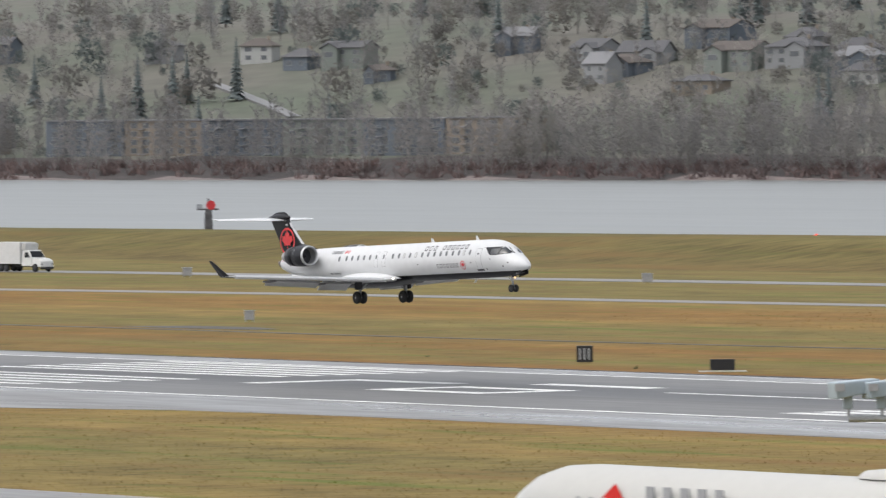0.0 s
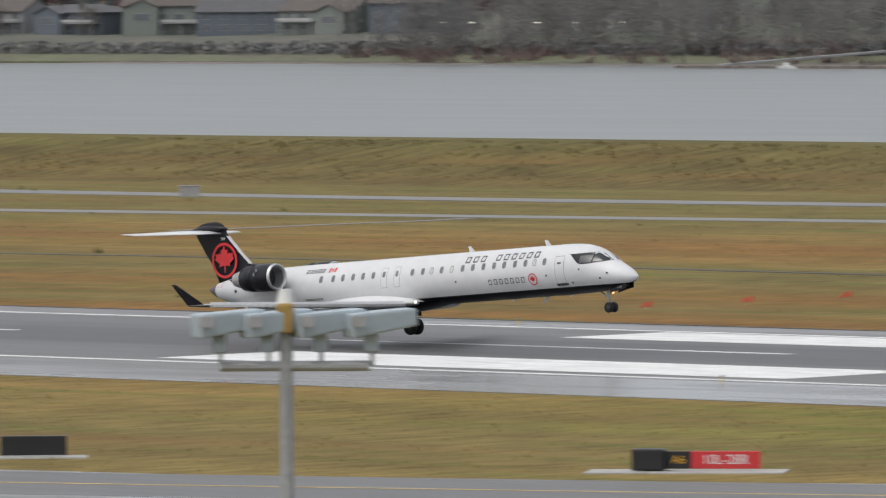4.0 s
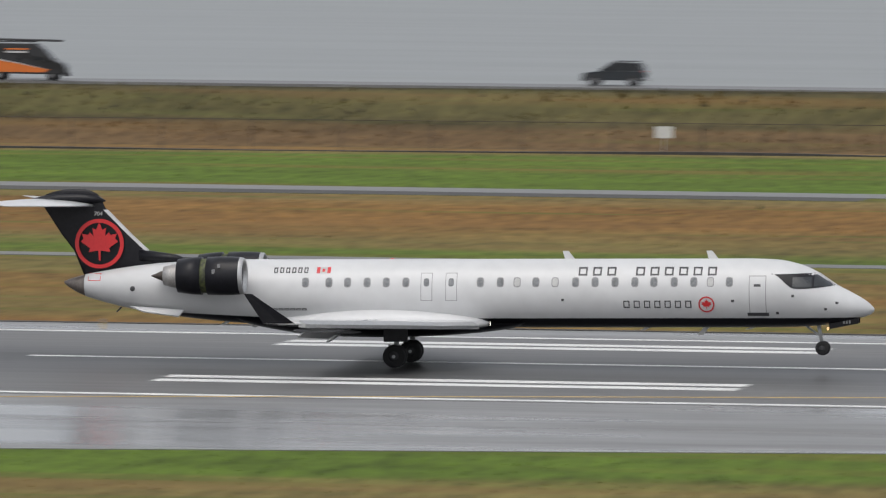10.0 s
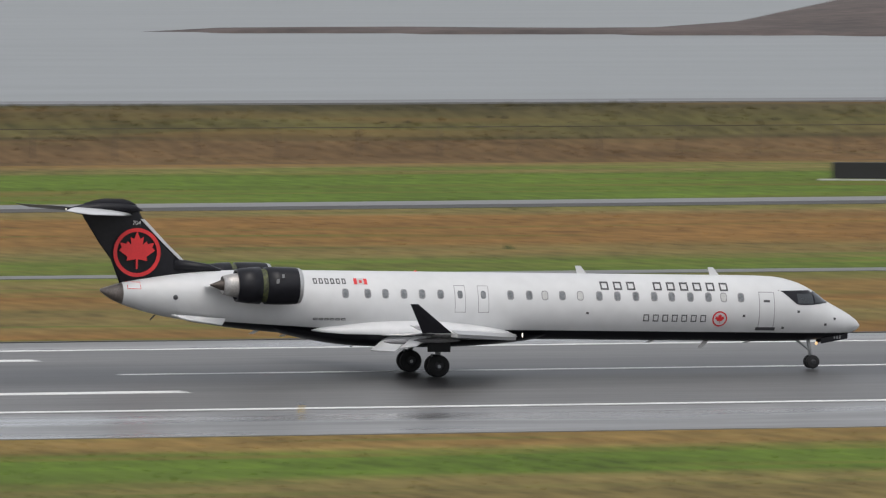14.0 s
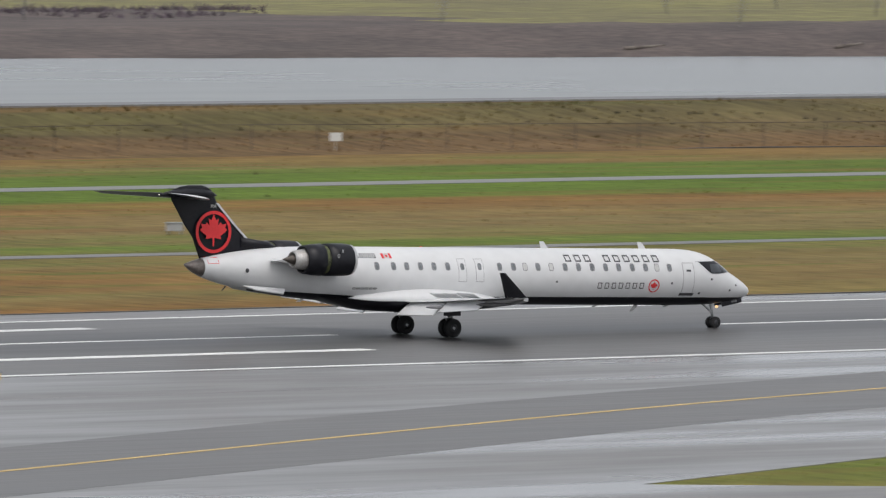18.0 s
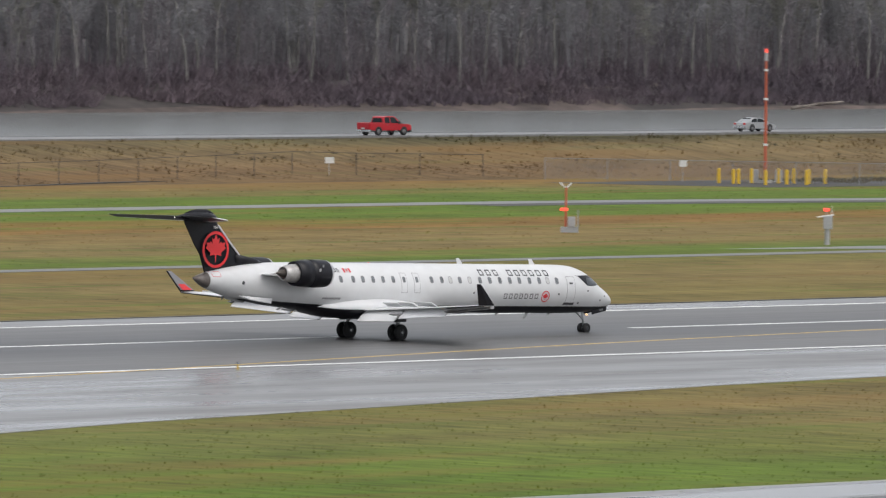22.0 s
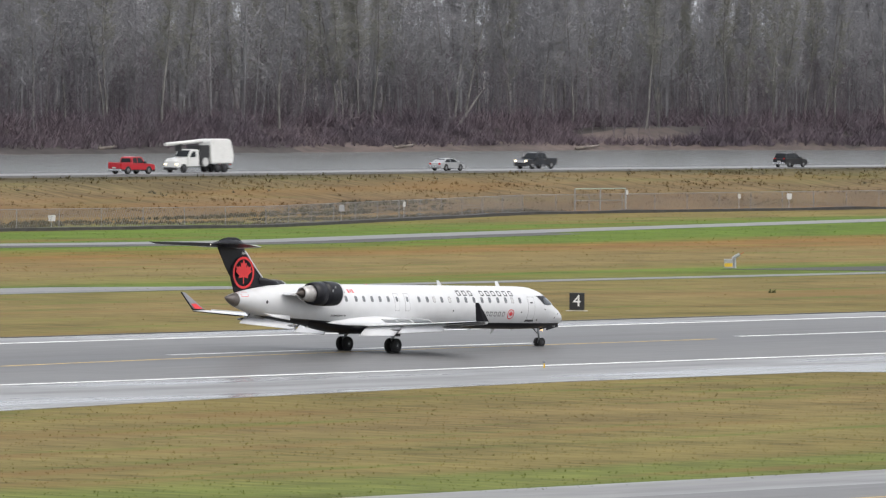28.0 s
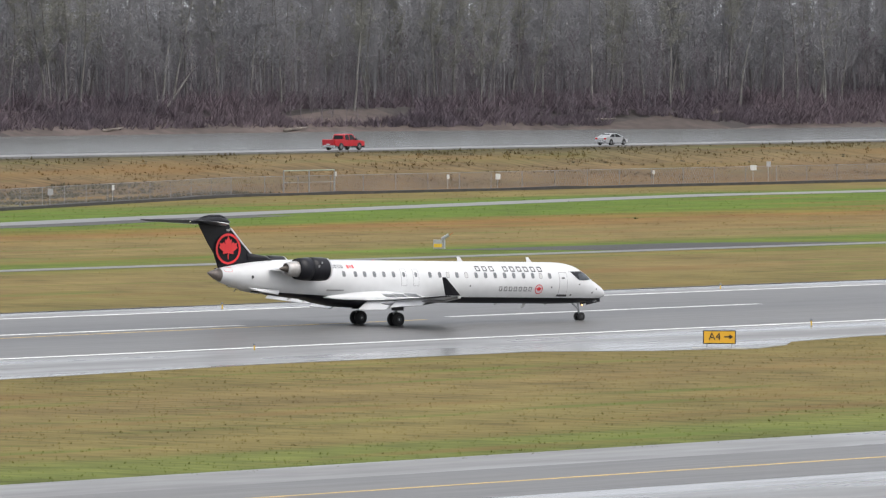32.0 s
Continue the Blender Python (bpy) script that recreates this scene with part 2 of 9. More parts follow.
DRYSLOPE = [(640, (0.125, 0.085, 0.04)), (660, (0.14, 0.09, 0.044)), (667, (0.15, 0.105, 0.052)), (674, (0.14, 0.104, 0.05)), (681, (0.098, 0.08, 0.038)), (684.5, (0.058, 0.05, 0.024)), (720, (0.075, 0.065, 0.028))]
M_LEVEE = grass_mat("levee grass", DRYLEVEE, 5.0, [(SLOPE, -500, -380), (DRYSLOPE, 420, 640)], 0.22)
M_SAND = mat("river sand", (0.105, 0.08, 0.071), 0.9, var=0.3, scale=0.05, second=(0.06, 0.046, 0.041), bump=0.3, fine=9)
M_SHORE = mat("brushy bank", (0.052, 0.043, 0.04), 0.95, var=0.35, scale=0.04, second=(0.034, 0.029, 0.028), fine=9)
M_HILL = mat("wooded hillside ground", (0.122, 0.114, 0.096), 0.95, var=0.15, scale=0.012, second=(0.088, 0.102, 0.072), fine=8)
M_BEACH = mat("pinkish river beach gravel", (0.185, 0.148, 0.138), 0.9, var=0.15, scale=0.05, second=(0.14, 0.118, 0.112), fine=8)
M_ISLE = mat("island grass", (0.19, 0.178, 0.062), 0.95, var=0.25, scale=0.03, second=(0.13, 0.112, 0.05), fine=8)
M_TARMAC = mat("wet grooved runway asphalt", (0.134, 0.13, 0.126), 0.45, var=0.22, scale=0.12, second=(0.096, 0.093, 0.09), stretch=(0.07, 1, 1), bump=0.15, fine=12, spec=0.35)
M_SHOULDER = mat("wet pale shoulder asphalt", (0.176, 0.172, 0.168), 0.28, var=0.18, scale=0.1, second=(0.142, 0.138, 0.134), stretch=(0.2, 1, 1), fine=9, spec=0.5)
M_PATH = mat("dark wet service path", (0.15, 0.148, 0.148), 0.5, var=0.2, scale=0.3, second=(0.11, 0.108, 0.108), spec=0.45)
M_ROAD = mat("wet road asphalt", (0.175, 0.172, 0.168), 0.5, var=0.15, scale=0.4, second=(0.15, 0.15, 0.15))
def rubbered(m, middle):
    """Tyre rubber darkens the asphalt in streaks along the middle, most where aircraft touch down."""
    nt = m.node_tree
    b = nt.nodes["Principled BSDF"]
    colour = b.inputs["Base Color"].links[0].from_socket
    tc = nt.nodes.new("ShaderNodeTexCoord")
    sep = nt.nodes.new("ShaderNodeSeparateXYZ")
    nt.links.new(tc.outputs["Object"], sep.inputs[0])
    mp = nt.nodes.new("ShaderNodeMapping")
    mp.inputs["Scale"].default_value = (0.004, 0.45, 1)
    nt.links.new(tc.outputs["Object"], mp.inputs["Vector"])
    n = nt.nodes.new("ShaderNodeTexNoise")
    n.inputs["Scale"].default_value = 1.0
    n.inputs["Detail"].default_value = 5
    nt.links.new(mp.outputs[0], n.inputs["Vector"])

    def op(kind, a, c):
        q = nt.nodes.new("ShaderNodeMath")
        q.operation = kind
        for i, v in enumerate((a, c)):
            if isinstance(v, (int, float)):
                q.inputs[i].default_value = v
            else:
                nt.links.new(v, q.inputs[i])
        return q.outputs[0]

    off = op("ABSOLUTE", op("SUBTRACT", sep.outputs["Y"], middle), 0)
    off = op("ADD", off, op("MULTIPLY", op("SUBTRACT", n.outputs["Fac"], 0.5), 16.0))
    near = nt.nodes.new("ShaderNodeMapRange")
    near.inputs["From Min"].default_value, near.inputs["From Max"].default_value = 3.0, 14.0
    near.inputs["To Min"].default_value, near.inputs["To Max"].default_value = 0.75, 0.0
    nt.links.new(off, near.inputs["Value"])
    fade = nt.nodes.new("ShaderNodeMapRange")
    fade.inputs["From Min"].default_value, fade.inputs["From Max"].default_value = 200, 600
    fade.inputs["To Min"].default_value, fade.inputs["To Max"].default_value = 1.0, 0.35
    nt.links.new(sep.outputs["X"], fade.inputs["Value"])
    mx = nt.nodes.new("ShaderNodeMixRGB")
    mx.inputs["Color2"].default_value = (0.03, 0.03, 0.032, 1)
    nt.links.new(op("MULTIPLY", near.outputs[0], fade.outputs[0]), mx.inputs["Fac"])
    nt.links.new(colour, mx.inputs["Color1"])
    nt.links.new(mx.outputs[0], b.inputs["Base Color"])


rubbered(M_TARMAC, 386.5)
for node in M_SHOULDER.node_tree.nodes:
    # standing water leaves some of it glossy and some dull
    if node.type == "MAP_RANGE" and not node.outputs[0].links[0].to_node.type == "VECT_MATH":
        node.inputs["From Min"].default_value, node.inputs["From Max"].default_value = 0.38, 0.62
        node.inputs["To Min"].default_value, node.inputs["To Max"].default_value = 0.16, 0.5
M_PAINT = mat("white runway paint", (0.76, 0.76, 0.74), 0.6, var=0.12, scale=0.8, second=(0.6, 0.6, 0.585), stretch=(0.3, 1, 1))
M_YELLOW = mat("yellow taxi paint", (0.6, 0.42, 0.15), 0.6, var=0.2, scale=0.8)


def water_mat():
    """Open river water is ruffled by the wind; the channel beside the island lies calm."""
    m = mat("grey river water", (0.17, 0.178, 0.172), 0.3, var=0.05, scale=0.02)
    nt = m.node_tree
    b = nt.nodes["Principled BSDF"]
    b.inputs["IOR"].default_value = 1.33
    tc = nt.nodes.new("ShaderNodeTexCoord")
    sep = nt.nodes.new("ShaderNodeSeparateXYZ")
    nt.links.new(tc.outputs["Object"], sep.inputs[0])
    calm = nt.nodes.new("ShaderNodeMapRange")
    calm.inputs["From Min"].default_value, calm.inputs["From Max"].default_value = 600, 1000
    calm.inputs["To Min"].default_value, calm.inputs["To Max"].default_value = 0.3, 0.2
    nt.links.new(sep.outputs["X"], calm.inputs["Value"])
    mp = nt.nodes.new("ShaderNodeMapping")
    mp.inputs["Scale"].default_value = (0.012, 0.05, 1.0)
    n = nt.nodes.new("ShaderNodeTexNoise")
    n.inputs["Scale"].default_value = 1.0
    n.inputs["Detail"].default_value = 5
    nt.links.new(tc.outputs["Object"], mp.inputs[0])
    nt.links.new(mp.outputs[0], n.inputs["Vector"])
    cat = nt.nodes.new("ShaderNodeMapRange")
    cat.inputs["From Min"].default_value, cat.inputs["From Max"].default_value = 0.35, 0.65
    cat.inputs["To Min"].default_value, cat.inputs["To Max"].default_value = 0.97, 1.04
    nt.links.new(n.outputs["Fac"], cat.inputs["Value"])
    mul = nt.nodes.new("ShaderNodeMath")
    mul.operation = "MULTIPLY"
    nt.links.new(calm.outputs[0], mul.inputs[0])
    nt.links.new(cat.outputs[0], mul.inputs[1])
    nt.links.new(mul.outputs[0], b.inputs["Roughness"])
    return m


M_WATER = water_mat()


# ---- building blocks ----
def mesh(name, verts, faces, material=None, smooth=False):
    me = bpy.data.meshes.new(name)
    me.from_pydata([tuple(v) for v in verts], [], [tuple(f) for f in faces])
    if material:
        me.materials.append(material)
    if smooth:
        me.polygons.foreach_set("use_smooth", [True] * len(me.polygons))
    me.update()
    return me


def put(name, me, parent=None, m=None, label=""):
    ob = new(name, me)
    if parent:
        ob.parent = parent
    if m is not None:
        ob.matrix_basis = m
    if label:
        ob["label"] = label
    return ob


def part(name, bm, material, parent, label="", smooth=False):
    """Links a bmesh as one mesh object under a thing or a part."""
    me = bpy.data.meshes.new(name)
    bmesh.ops.recalc_face_normals(bm, faces=bm.faces)
    bm.to_mesh(me)
    bm.free()
    me.materials.append(material)
    if smooth:
        me.polygons.foreach_set("use_smooth", [True] * len(me.polygons))
    return put(name, me, parent, None, label)


def base(name, m=None):
    ob = new(name)
    if m is not None:
        ob.matrix_basis = m
    return ob


def box_bm(x0, x1, y0, y1, z0, z1, bevel=0.0, bm=None):
    out = bm or bmesh.new()
    r = bmesh.ops.create_cube(out, size=1)
    bmesh.ops.scale(out, verts=r["verts"], vec=(x1 - x0, y1 - y0, z1 - z0))
    bmesh.ops.translate(out, verts=r["verts"], vec=((x0 + x1) / 2, (y0 + y1) / 2, (z0 + z1) / 2))
    if bevel:
        es = list({e for v in r["verts"] for e in v.link_edges})
        bmesh.ops.bevel(out, geom=es, offset=bevel, segments=2, affect="EDGES", profile=0.6)
    return out


def tube_bm(a, b, r0, r1=None, seg=10, bm=None):
    out = bm or bmesh.new()
    a, b = Vector(a), Vector(b)
    r1 = r0 if r1 is None else r1
    res = bmesh.ops.create_cone(out, cap_ends=True, segments=seg, radius1=r0, radius2=max(r1, 1e-4), depth=(b - a).length)
    m = Matrix.Translation((a + b) / 2) @ (b - a).to_track_quat("Z", "Y").to_matrix().to_4x4()
    bmesh.ops.transform(out, matrix=m, verts=res["verts"])
    return out


def slab(name, pts, z, material, parent=None, label="", thick=0.15):
    """A flat piece of paving from its outline in plan."""
    n = len(pts)
    area = sum(pts[i][0] * pts[(i + 1) % n][1] - pts[(i + 1) % n][0] * pts[i][1] for i in range(n))
    if area < 0:
        pts = pts[::-1]
    v = [(x, y, z) for x, y in pts] + [(x, y, z - thick) for x, y in pts]
    f = [tuple(range(n)), tuple(range(2 * n - 1, n - 1, -1))]
    f += [(i, n + i, n + (i + 1) % n, (i + 1) % n) for i in range(n)]
    return put(name, mesh(name, v, f, material), parent, None, label)


def ribbon(name, line, width, material, parent=None, thick=0.12, label=""):
    """A strip of paving along a line of (x, y, z)."""
    v, f = [], []
    for i, p in enumerate(line):
        a, b = Vector(line[max(i - 1, 0)]), Vector(line[min(i + 1, len(line) - 1)])
        d = (b - a)
        n = Vector((-d.y, d.x, 0)).normalized() * width / 2
        p = Vector(p)
        v += [p + n, p - n, p - n - Vector((0, 0, thick)), p + n - Vector((0, 0, thick))]
    for i in range(len(line) - 1):
        k = 4 * i
        for j in range(4):
            f.append((k + j, k + (j + 1) % 4, k + 4 + (j + 1) % 4, k + 4 + j))
    return put(name, mesh(name, v, f, material), parent, None, label)


def curve_pts(keys, step):
    """Points on a smooth line through keys of (x, y, ...)."""
    keys = [np.array(k, float) for k in keys]
    out = []
    for i in range(len(keys) - 1):
        p0, p1, p2, p3 = keys[max(i - 1, 0)], keys[i], keys[i + 1], keys[min(i + 2, len(keys) - 1)]
        n = max(1, int(np.linalg.norm(p2 - p1) / step))
        for s in range(n):
            t = s / n
            out.append(0.5 * (2 * p1 + (p2 - p0) * t + (2 * p0 - 5 * p1 + 4 * p2 - p3) * t * t + (3 * p1 - p0 - 3 * p2 + p3) * t ** 3))
    out.append(keys[-1])
    return [tuple(p) for p in out]


def text_part(parent, words, x, y, z, size, material, rz=0.0, name="lettering"):
    cu = bpy.data.curves.new(name, "FONT")
    cu.body, cu.size, cu.extrude, cu.align_x, cu.align_y = words, size, 0.01, "CENTER", "CENTER"
    tmp = bpy.data.objects.new("tmp", cu)
    me = bpy.data.meshes.new_from_object(tmp)
    bpy.data.objects.remove(tmp)
    me.materials.clear()
    me.materials.append(material)
    return put(name, me, parent, pose(x, y, z, 90, 0, rz))


# ---- the ground: airfield, levee, river bed, north shore and island in one sheet ----
RY = 385.11
WATER_Z = -4.0
NORTH = [(-4200, 1230), (-2800, 1385), (-2455, 1452), (-2336, 1474), (-2215, 1497), (-2110, 1514), (-2030, 1528), (-1948, 1550), (-1678, 1610), (-1295, 1615), (-1032, 1683), (-500, 1780), (0, 1900), (3500, 2600)]
ISLE = [(330, 1345), (353, 1330), (447, 1291), (665, 1241), (800, 1203), (960, 1165), (1013, 1110), (1194, 1095), (1264, 1098), (1460, 1100), (1575, 1070), (3500, 900)]


RIVER_ROAD = [(-1500, 575, 0.05), (-1100, 591, 0.05), (-996, 603, 0.05), (-946, 607, 0.05), (-856, 614, 0.05), (-709, 619, 0.05), (-600, 617, 0.05), (-520, 622, 0.12), (-440, 640, 0.25), (-400, 651, 0.22), (-370, 660, 0.33), (-346, 667, 0.65), (-330, 672, 1.0), (-308, 678.5, 1.55), (-293, 683, 2.0), (-280, 686, 2.5), (-262, 689.3, 2.85), (-235, 690, 3.2), (-200, 690, 3.35), (0, 690, 3.35), (300, 690, 3.35), (700, 690, 3.4), (1000, 690, 3.6), (1500, 690, 3.65), (1900, 690, 3.65)]


def along(line, x):
    return float(np.interp(x, [p[0] for p in line], [p[1] for p in line]))


def step01(a, b, v):
    t = min(1.0, max(0.0, (v - a) / (b - a)))
    return t * t * (3 - 2 * t)


def levee_height(x):
    return 3.2 + 0.25 * step01(750, 1000, x) + float(np.interp(x, [-1250, -1100, -1000, -920, -600, -500], [-0.45, -0.32, -0.08, 0.2, 0.2, 0])) + 0.1 * noise.noise((x * 0.02, 3.1, 0))


def isle_back(x):
    return along([(330, 1352), (360, 1362), (420, 1350), (445, 1370), (480, 1430), (560, 1480), (700, 1600), (800, 1690), (950, 1750), (1290, 1775), (1400, 1850), (3500, 2300)], x)


def ground_z(x, y):
    if y < 600:
        return 0.0
    if y < 800:
        h = levee_height(x)
        up = h * (0.35 * step01(650, 668, y) + 0.65 * step01(662, 685, y))
        lump = 0.22 * noise.noise((x * 0.11, y * 0.25, 1.7)) * step01(655, 664, y) * (1 - step01(680, 685, y))
        z = up + lump - (h + 8.0) * step01(697, 722, y)
        if -620 < x < -240:
            ry, rz = (float(np.interp(x, [p[0] for p in RIVER_ROAD], [p[k] for p in RIVER_ROAD])) for k in (1, 2))
            off = max(0.0, abs(y - ry) - 5.5)
            z = max(z, rz - 0.16 - 0.4 * off) if y < ry or off == 0 else z
            if abs(y - ry) < 7:
                z = min(z, rz - 0.16)
        return z
    z = -8.0
    n = along(NORTH, x)
    if y > n - 60:
        d = y - n
        rise = 4.2 * step01(-8, 6, d) + 2.5 * step01(6, 26, d) + 3.5 * step01(26, 60, d)
        west = step01(-700, -1500, x)
        rise += west * (44 * step01(50, 440, d) + 60 * step01(400, 1500, d)) + (1 - west) * 6 * step01(60, 400, d)
        z = max(z, -8.0 + rise + 1.5 * noise.noise((x * 0.012, y * 0.012, 5.0)) * step01(20, 120, d))
    if x > 300:
        n, bk = along(ISLE, x), isle_back(x)
        d, e = y - n, bk - y
        wooded = step01(820, 1000, x)
        dune = step01(425, 485, x)
        spit = 4.6 * step01(-10, 10, d) * step01(330, 362, x) * (step01(-6, 8, e) * (1 - dune) + step01(-12, 40, e) * dune)
        rise = (1.0 + 2.6 * wooded) * step01(8, 22 + 26 * (1 - wooded), d) + (2.2 - 1.2 * wooded) * step01(20, 70, d)
        rise = spit + rise * step01(-12, 40, e) * dune
        z = max(z, -8.0 + rise + 0.5 * noise.noise((x * 0.03, y * 0.03, 9.0)) * step01(10, 40, d))
    return z


def ground():
    xs = list(range(-4600, -2600, 100)) + list(range(-2600, 2200, 14)) + list(range(2200, 4301, 150))
    ys = [-4000, -1000, -200, 60, 150, 230, 300, 360, 420, 500, 560, 610, 640] + list(range(646, 730, 4)) + [740, 770, 800, 900, 990]
    ys += list(range(1020, 1500, 12)) + list(range(1500, 2000, 20)) + list(range(2000, 3400, 100)) + [3600, 4200]
    v = [(x, y, ground_z(x, y)) for y in ys for x in xs]
    n = len(xs)
    f, mi = [], []
    for j in range(len(ys) - 1):
        for i in range(n - 1):
            f.append((j * n + i, j * n + i + 1, (j + 1) * n + i + 1, (j + 1) * n + i))
            x, y = (xs[i] + xs[i + 1]) / 2, (ys[j] + ys[j + 1]) / 2
            if y < 652:
                k = 0
            elif y < 900:
                k = 1
            elif x > 300 and y < isle_back(x) + 30:
                d = y - along(ISLE, x)
                bare = 26 if noise.noise((x * 0.018, d * 0.06, 4)) < -0.2 else 11
                k = 2 if d < (bare if x > 0.775 * y else 70 + 190 * (1 - step01(0.62, 0.72, x / y))) else (3 if x > 0.775 * y else 5)
            else:
                d = y - along(NORTH, x)
                k = 6 if d < 9 else (3 if d < 60 and x < -2010 else 4)
            mi.append(k)
    me = mesh("ground", v, f)
    for m in (M_FIELD, M_LEVEE, M_SAND, M_SHORE, M_HILL, M_ISLE, M_BEACH):
        me.materials.append(m)
    me.polygons.foreach_set("material_index", mi)
    me.polygons.foreach_set("use_smooth", [True] * len(f))
    return tagged(put("ground", me), "flat winter airfield grass with a grassy levee and river banks", "ground", kind="structure")


ground()
tagged(put("water", mesh("water", [(-4600, 690, WATER_Z), (4300, 690, WATER_Z), (4300, 4200, WATER_Z), (-4600, 4200, WATER_Z)], [(0, 1, 2, 3)], M_WATER)),
       "wide calm grey river under an overcast sky", "river", kind="structure")


# ---- paving ----
PERIMETER = [(-1100, 480, 0.03), (-1000, 527, 0.03), (-920, 544, 0.03), (-862, 551.5, 0.03), (-780, 556.5, 0.03), (-600, 572, 0.03), (-500, 584, 0.03), (-400, 592, 0.03), (-326, 589, 0.03), (-194, 578, 0.03), (18, 572, 0.03), (71, 570, 0.03), (250, 580, 0.03), (400, 587, 0.03), (520, 590, 0.03), (601, 590, 0.03), (650, 581, 0.03), (697, 575, 0.03), (743, 584, 0.03), (858, 605, 0.03), (906, 606, 0.03), (1100, 607, 0.03)]
EXITS = []


M_VERGE = mat("dark ground and turf edge shade", (0.06, 0.056, 0.05), 0.7, var=0.3, scale=0.5, second=(0.04, 0.038, 0.036))


def paving():
    runway = tagged(slab("runway", [(-1100, 361.6), (1500, 361.6), (1500, 408.6), (-1100, 408.6)], 0.04, M_TARMAC), "wet dark grooved asphalt runway with white markings", "runway", kind="structure")
    tagged(slab("shoulder_south", [(-1100, 346.2), (1500, 346.2), (1500, 361.6), (-1100, 361.6)], 0.035, M_SHOULDER), "pale wet asphalt runway shoulder", "shoulder", kind="structure")
    tagged(slab("shoulder_north", [(-1100, 408.6), (1500, 408.6), (1500, 414.2), (-1100, 414.2)], 0.035, M_SHOULDER), "pale wet asphalt runway shoulder", "shoulder", kind="structure")

    # low lip coloured dark to paint the shade line at the grass edge
    lip = [(x, 414.55 + 0.12 * noise.noise((x * 0.15, 2.0, 0)), 0.07 + 0.03 * noise.noise((x * 0.3, 5.0, 0))) for x in range(-1000, 1100, 4)]
    tagged(ribbon("turf_edge_shade", lip, 0.6, M_VERGE, thick=0.14), "dark strip for the turf lip's shade along the runway shoulder", "turf", kind="structure")

    def mark(x0, x1, y0, y1, name="runway_stripe"):
        return slab(name, [(x0, y0), (x1, y0), (x1, y1), (x0, y1)], 0.048, M_PAINT, runway, thick=0.006)

    for k in range(-4, 5):
        for y in (362.7, 407.5):
            mark(300 * k - 150, 300 * k + 150, y - 0.45, y + 0.45, "edge_line")
    for k in range(-2, 19):
        x = -443 + 60.55 * k
        mark(x, x + 37.5, 387.6, 388.35, "centre_line")
    for x, n in ((-523, 3), (-223.3, 2), (-71.4, 2), (78, 1), (230.5, 1)):
        for i in range(n):
            for y in (375.0 - 2.75 * i, 399.6 + 2.75 * i):
                mark(x, x + 23.3, y - 0.8, y + 0.8, "touchdown_bar")
    for y0, y1 in ((365.4, 375.6), (397.6, 406.4)):
        mark(-371, -325.3, y0, y1, "aiming_block")
    for i in range(12):
        y = 364.6 + 3.5 * i if i < 6 else 390.2 + 3.1 * (i - 6)
        mark(-662, -619, y - 0.62, y + 0.62, "threshold_bar")
    # runway designation, read by a landing crew
    for x0, x1, y0, y1 in ((-609, -594, 388.5, 390.6), (-609, -606.5, 380, 388.5), (-588, -573, 392, 394.2), (-588, -573, 384.6, 386.4), (-588, -573, 377.6, 379.4), (-588, -586, 379.4, 384.6), (-575, -573, 379.4, 384.6)):
        mark(x0, x1, y0, y1, "designation_bar")

    ex1 = [(50, 346.2), (0, 341.5), (-38, 335.5), (-78, 328), (-107, 318.5), (-144, 307), (-194, 286), (-235, 269.5), (-345, 269.5), (-335, 274.5), (-305, 280), (-276, 286), (-244, 303.5), (-217, 320), (-203, 330), (-194, 338), (-192, 342.5), (-198, 346.2)]
    EXITS.append(ex1)
    tagged(slab("exit_west", ex1, 0.03, M_SHOULDER), "wet pale asphalt turn-off from the runway", "taxiway", kind="structure")
    ex2 = [(450, 346.2), (416, 343), (355, 334), (303, 322.7), (263, 310), (223, 294), (205, 285), (215, 277), (260, 269.5), (110, 269.5), (150, 287), (170, 304), (194, 323), (206, 333), (207.5, 341), (200, 346.2)]
    EXITS.append(ex2)
    tagged(slab("exit_middle", ex2, 0.03, M_SHOULDER), "wet pale asphalt turn-off from the runway", "taxiway", kind="structure")
    ex0 = [(-540, 346.2), (-560, 344.8), (-575, 339), (-600, 326), (-640, 300), (-660, 269.5), (-760, 269.5), (-760, 346.2)]
    EXITS.append(ex0)
    tagged(slab("exit_threshold", ex0, 0.03, M_SHOULDER), "wet pale asphalt entry beside the runway threshold", "taxiway", kind="structure")
    EXITS.append([(478, 346.2), (492, 339), (514, 346.2)])
    tagged(slab("exit_east", [(478, 346.2), (484, 341.5), (492, 339), (498, 341), (503, 344), (514, 346.2)], 0.03, M_SHOULDER), "wet rounded asphalt fillet at a turn-off", "taxiway", kind="structure")
    taxi = tagged(slab("taxiway", [(-1100, 239), (1200, 239), (1200, 269.5), (-1100, 269.5)], 0.03, M_SHOULDER), "wet parallel taxiway with a yellow centre line", "taxiway", kind="structure")
    tagged(ribbon("taxiway_lane", [(-1100, 254, 0.036), (1200, 254, 0.036)], 15, M_TARMAC, thick=0.03), "darker lane of the parallel taxiway", "taxiway", kind="structure")
    ribbon("centre_line", [(-1100, 254, 0.046), (1200, 254, 0.046)], 0.45, M_YELLOW, taxi, 0.005)
    l1 = curve_pts([(88, 385.6), (55, 385.0), (4, 378.5), (-42, 368.5), (-80, 358), (-117, 346), (-157, 333.2), (-209, 311), (-260, 286), (-330, 262), (-400, 254)], 8)
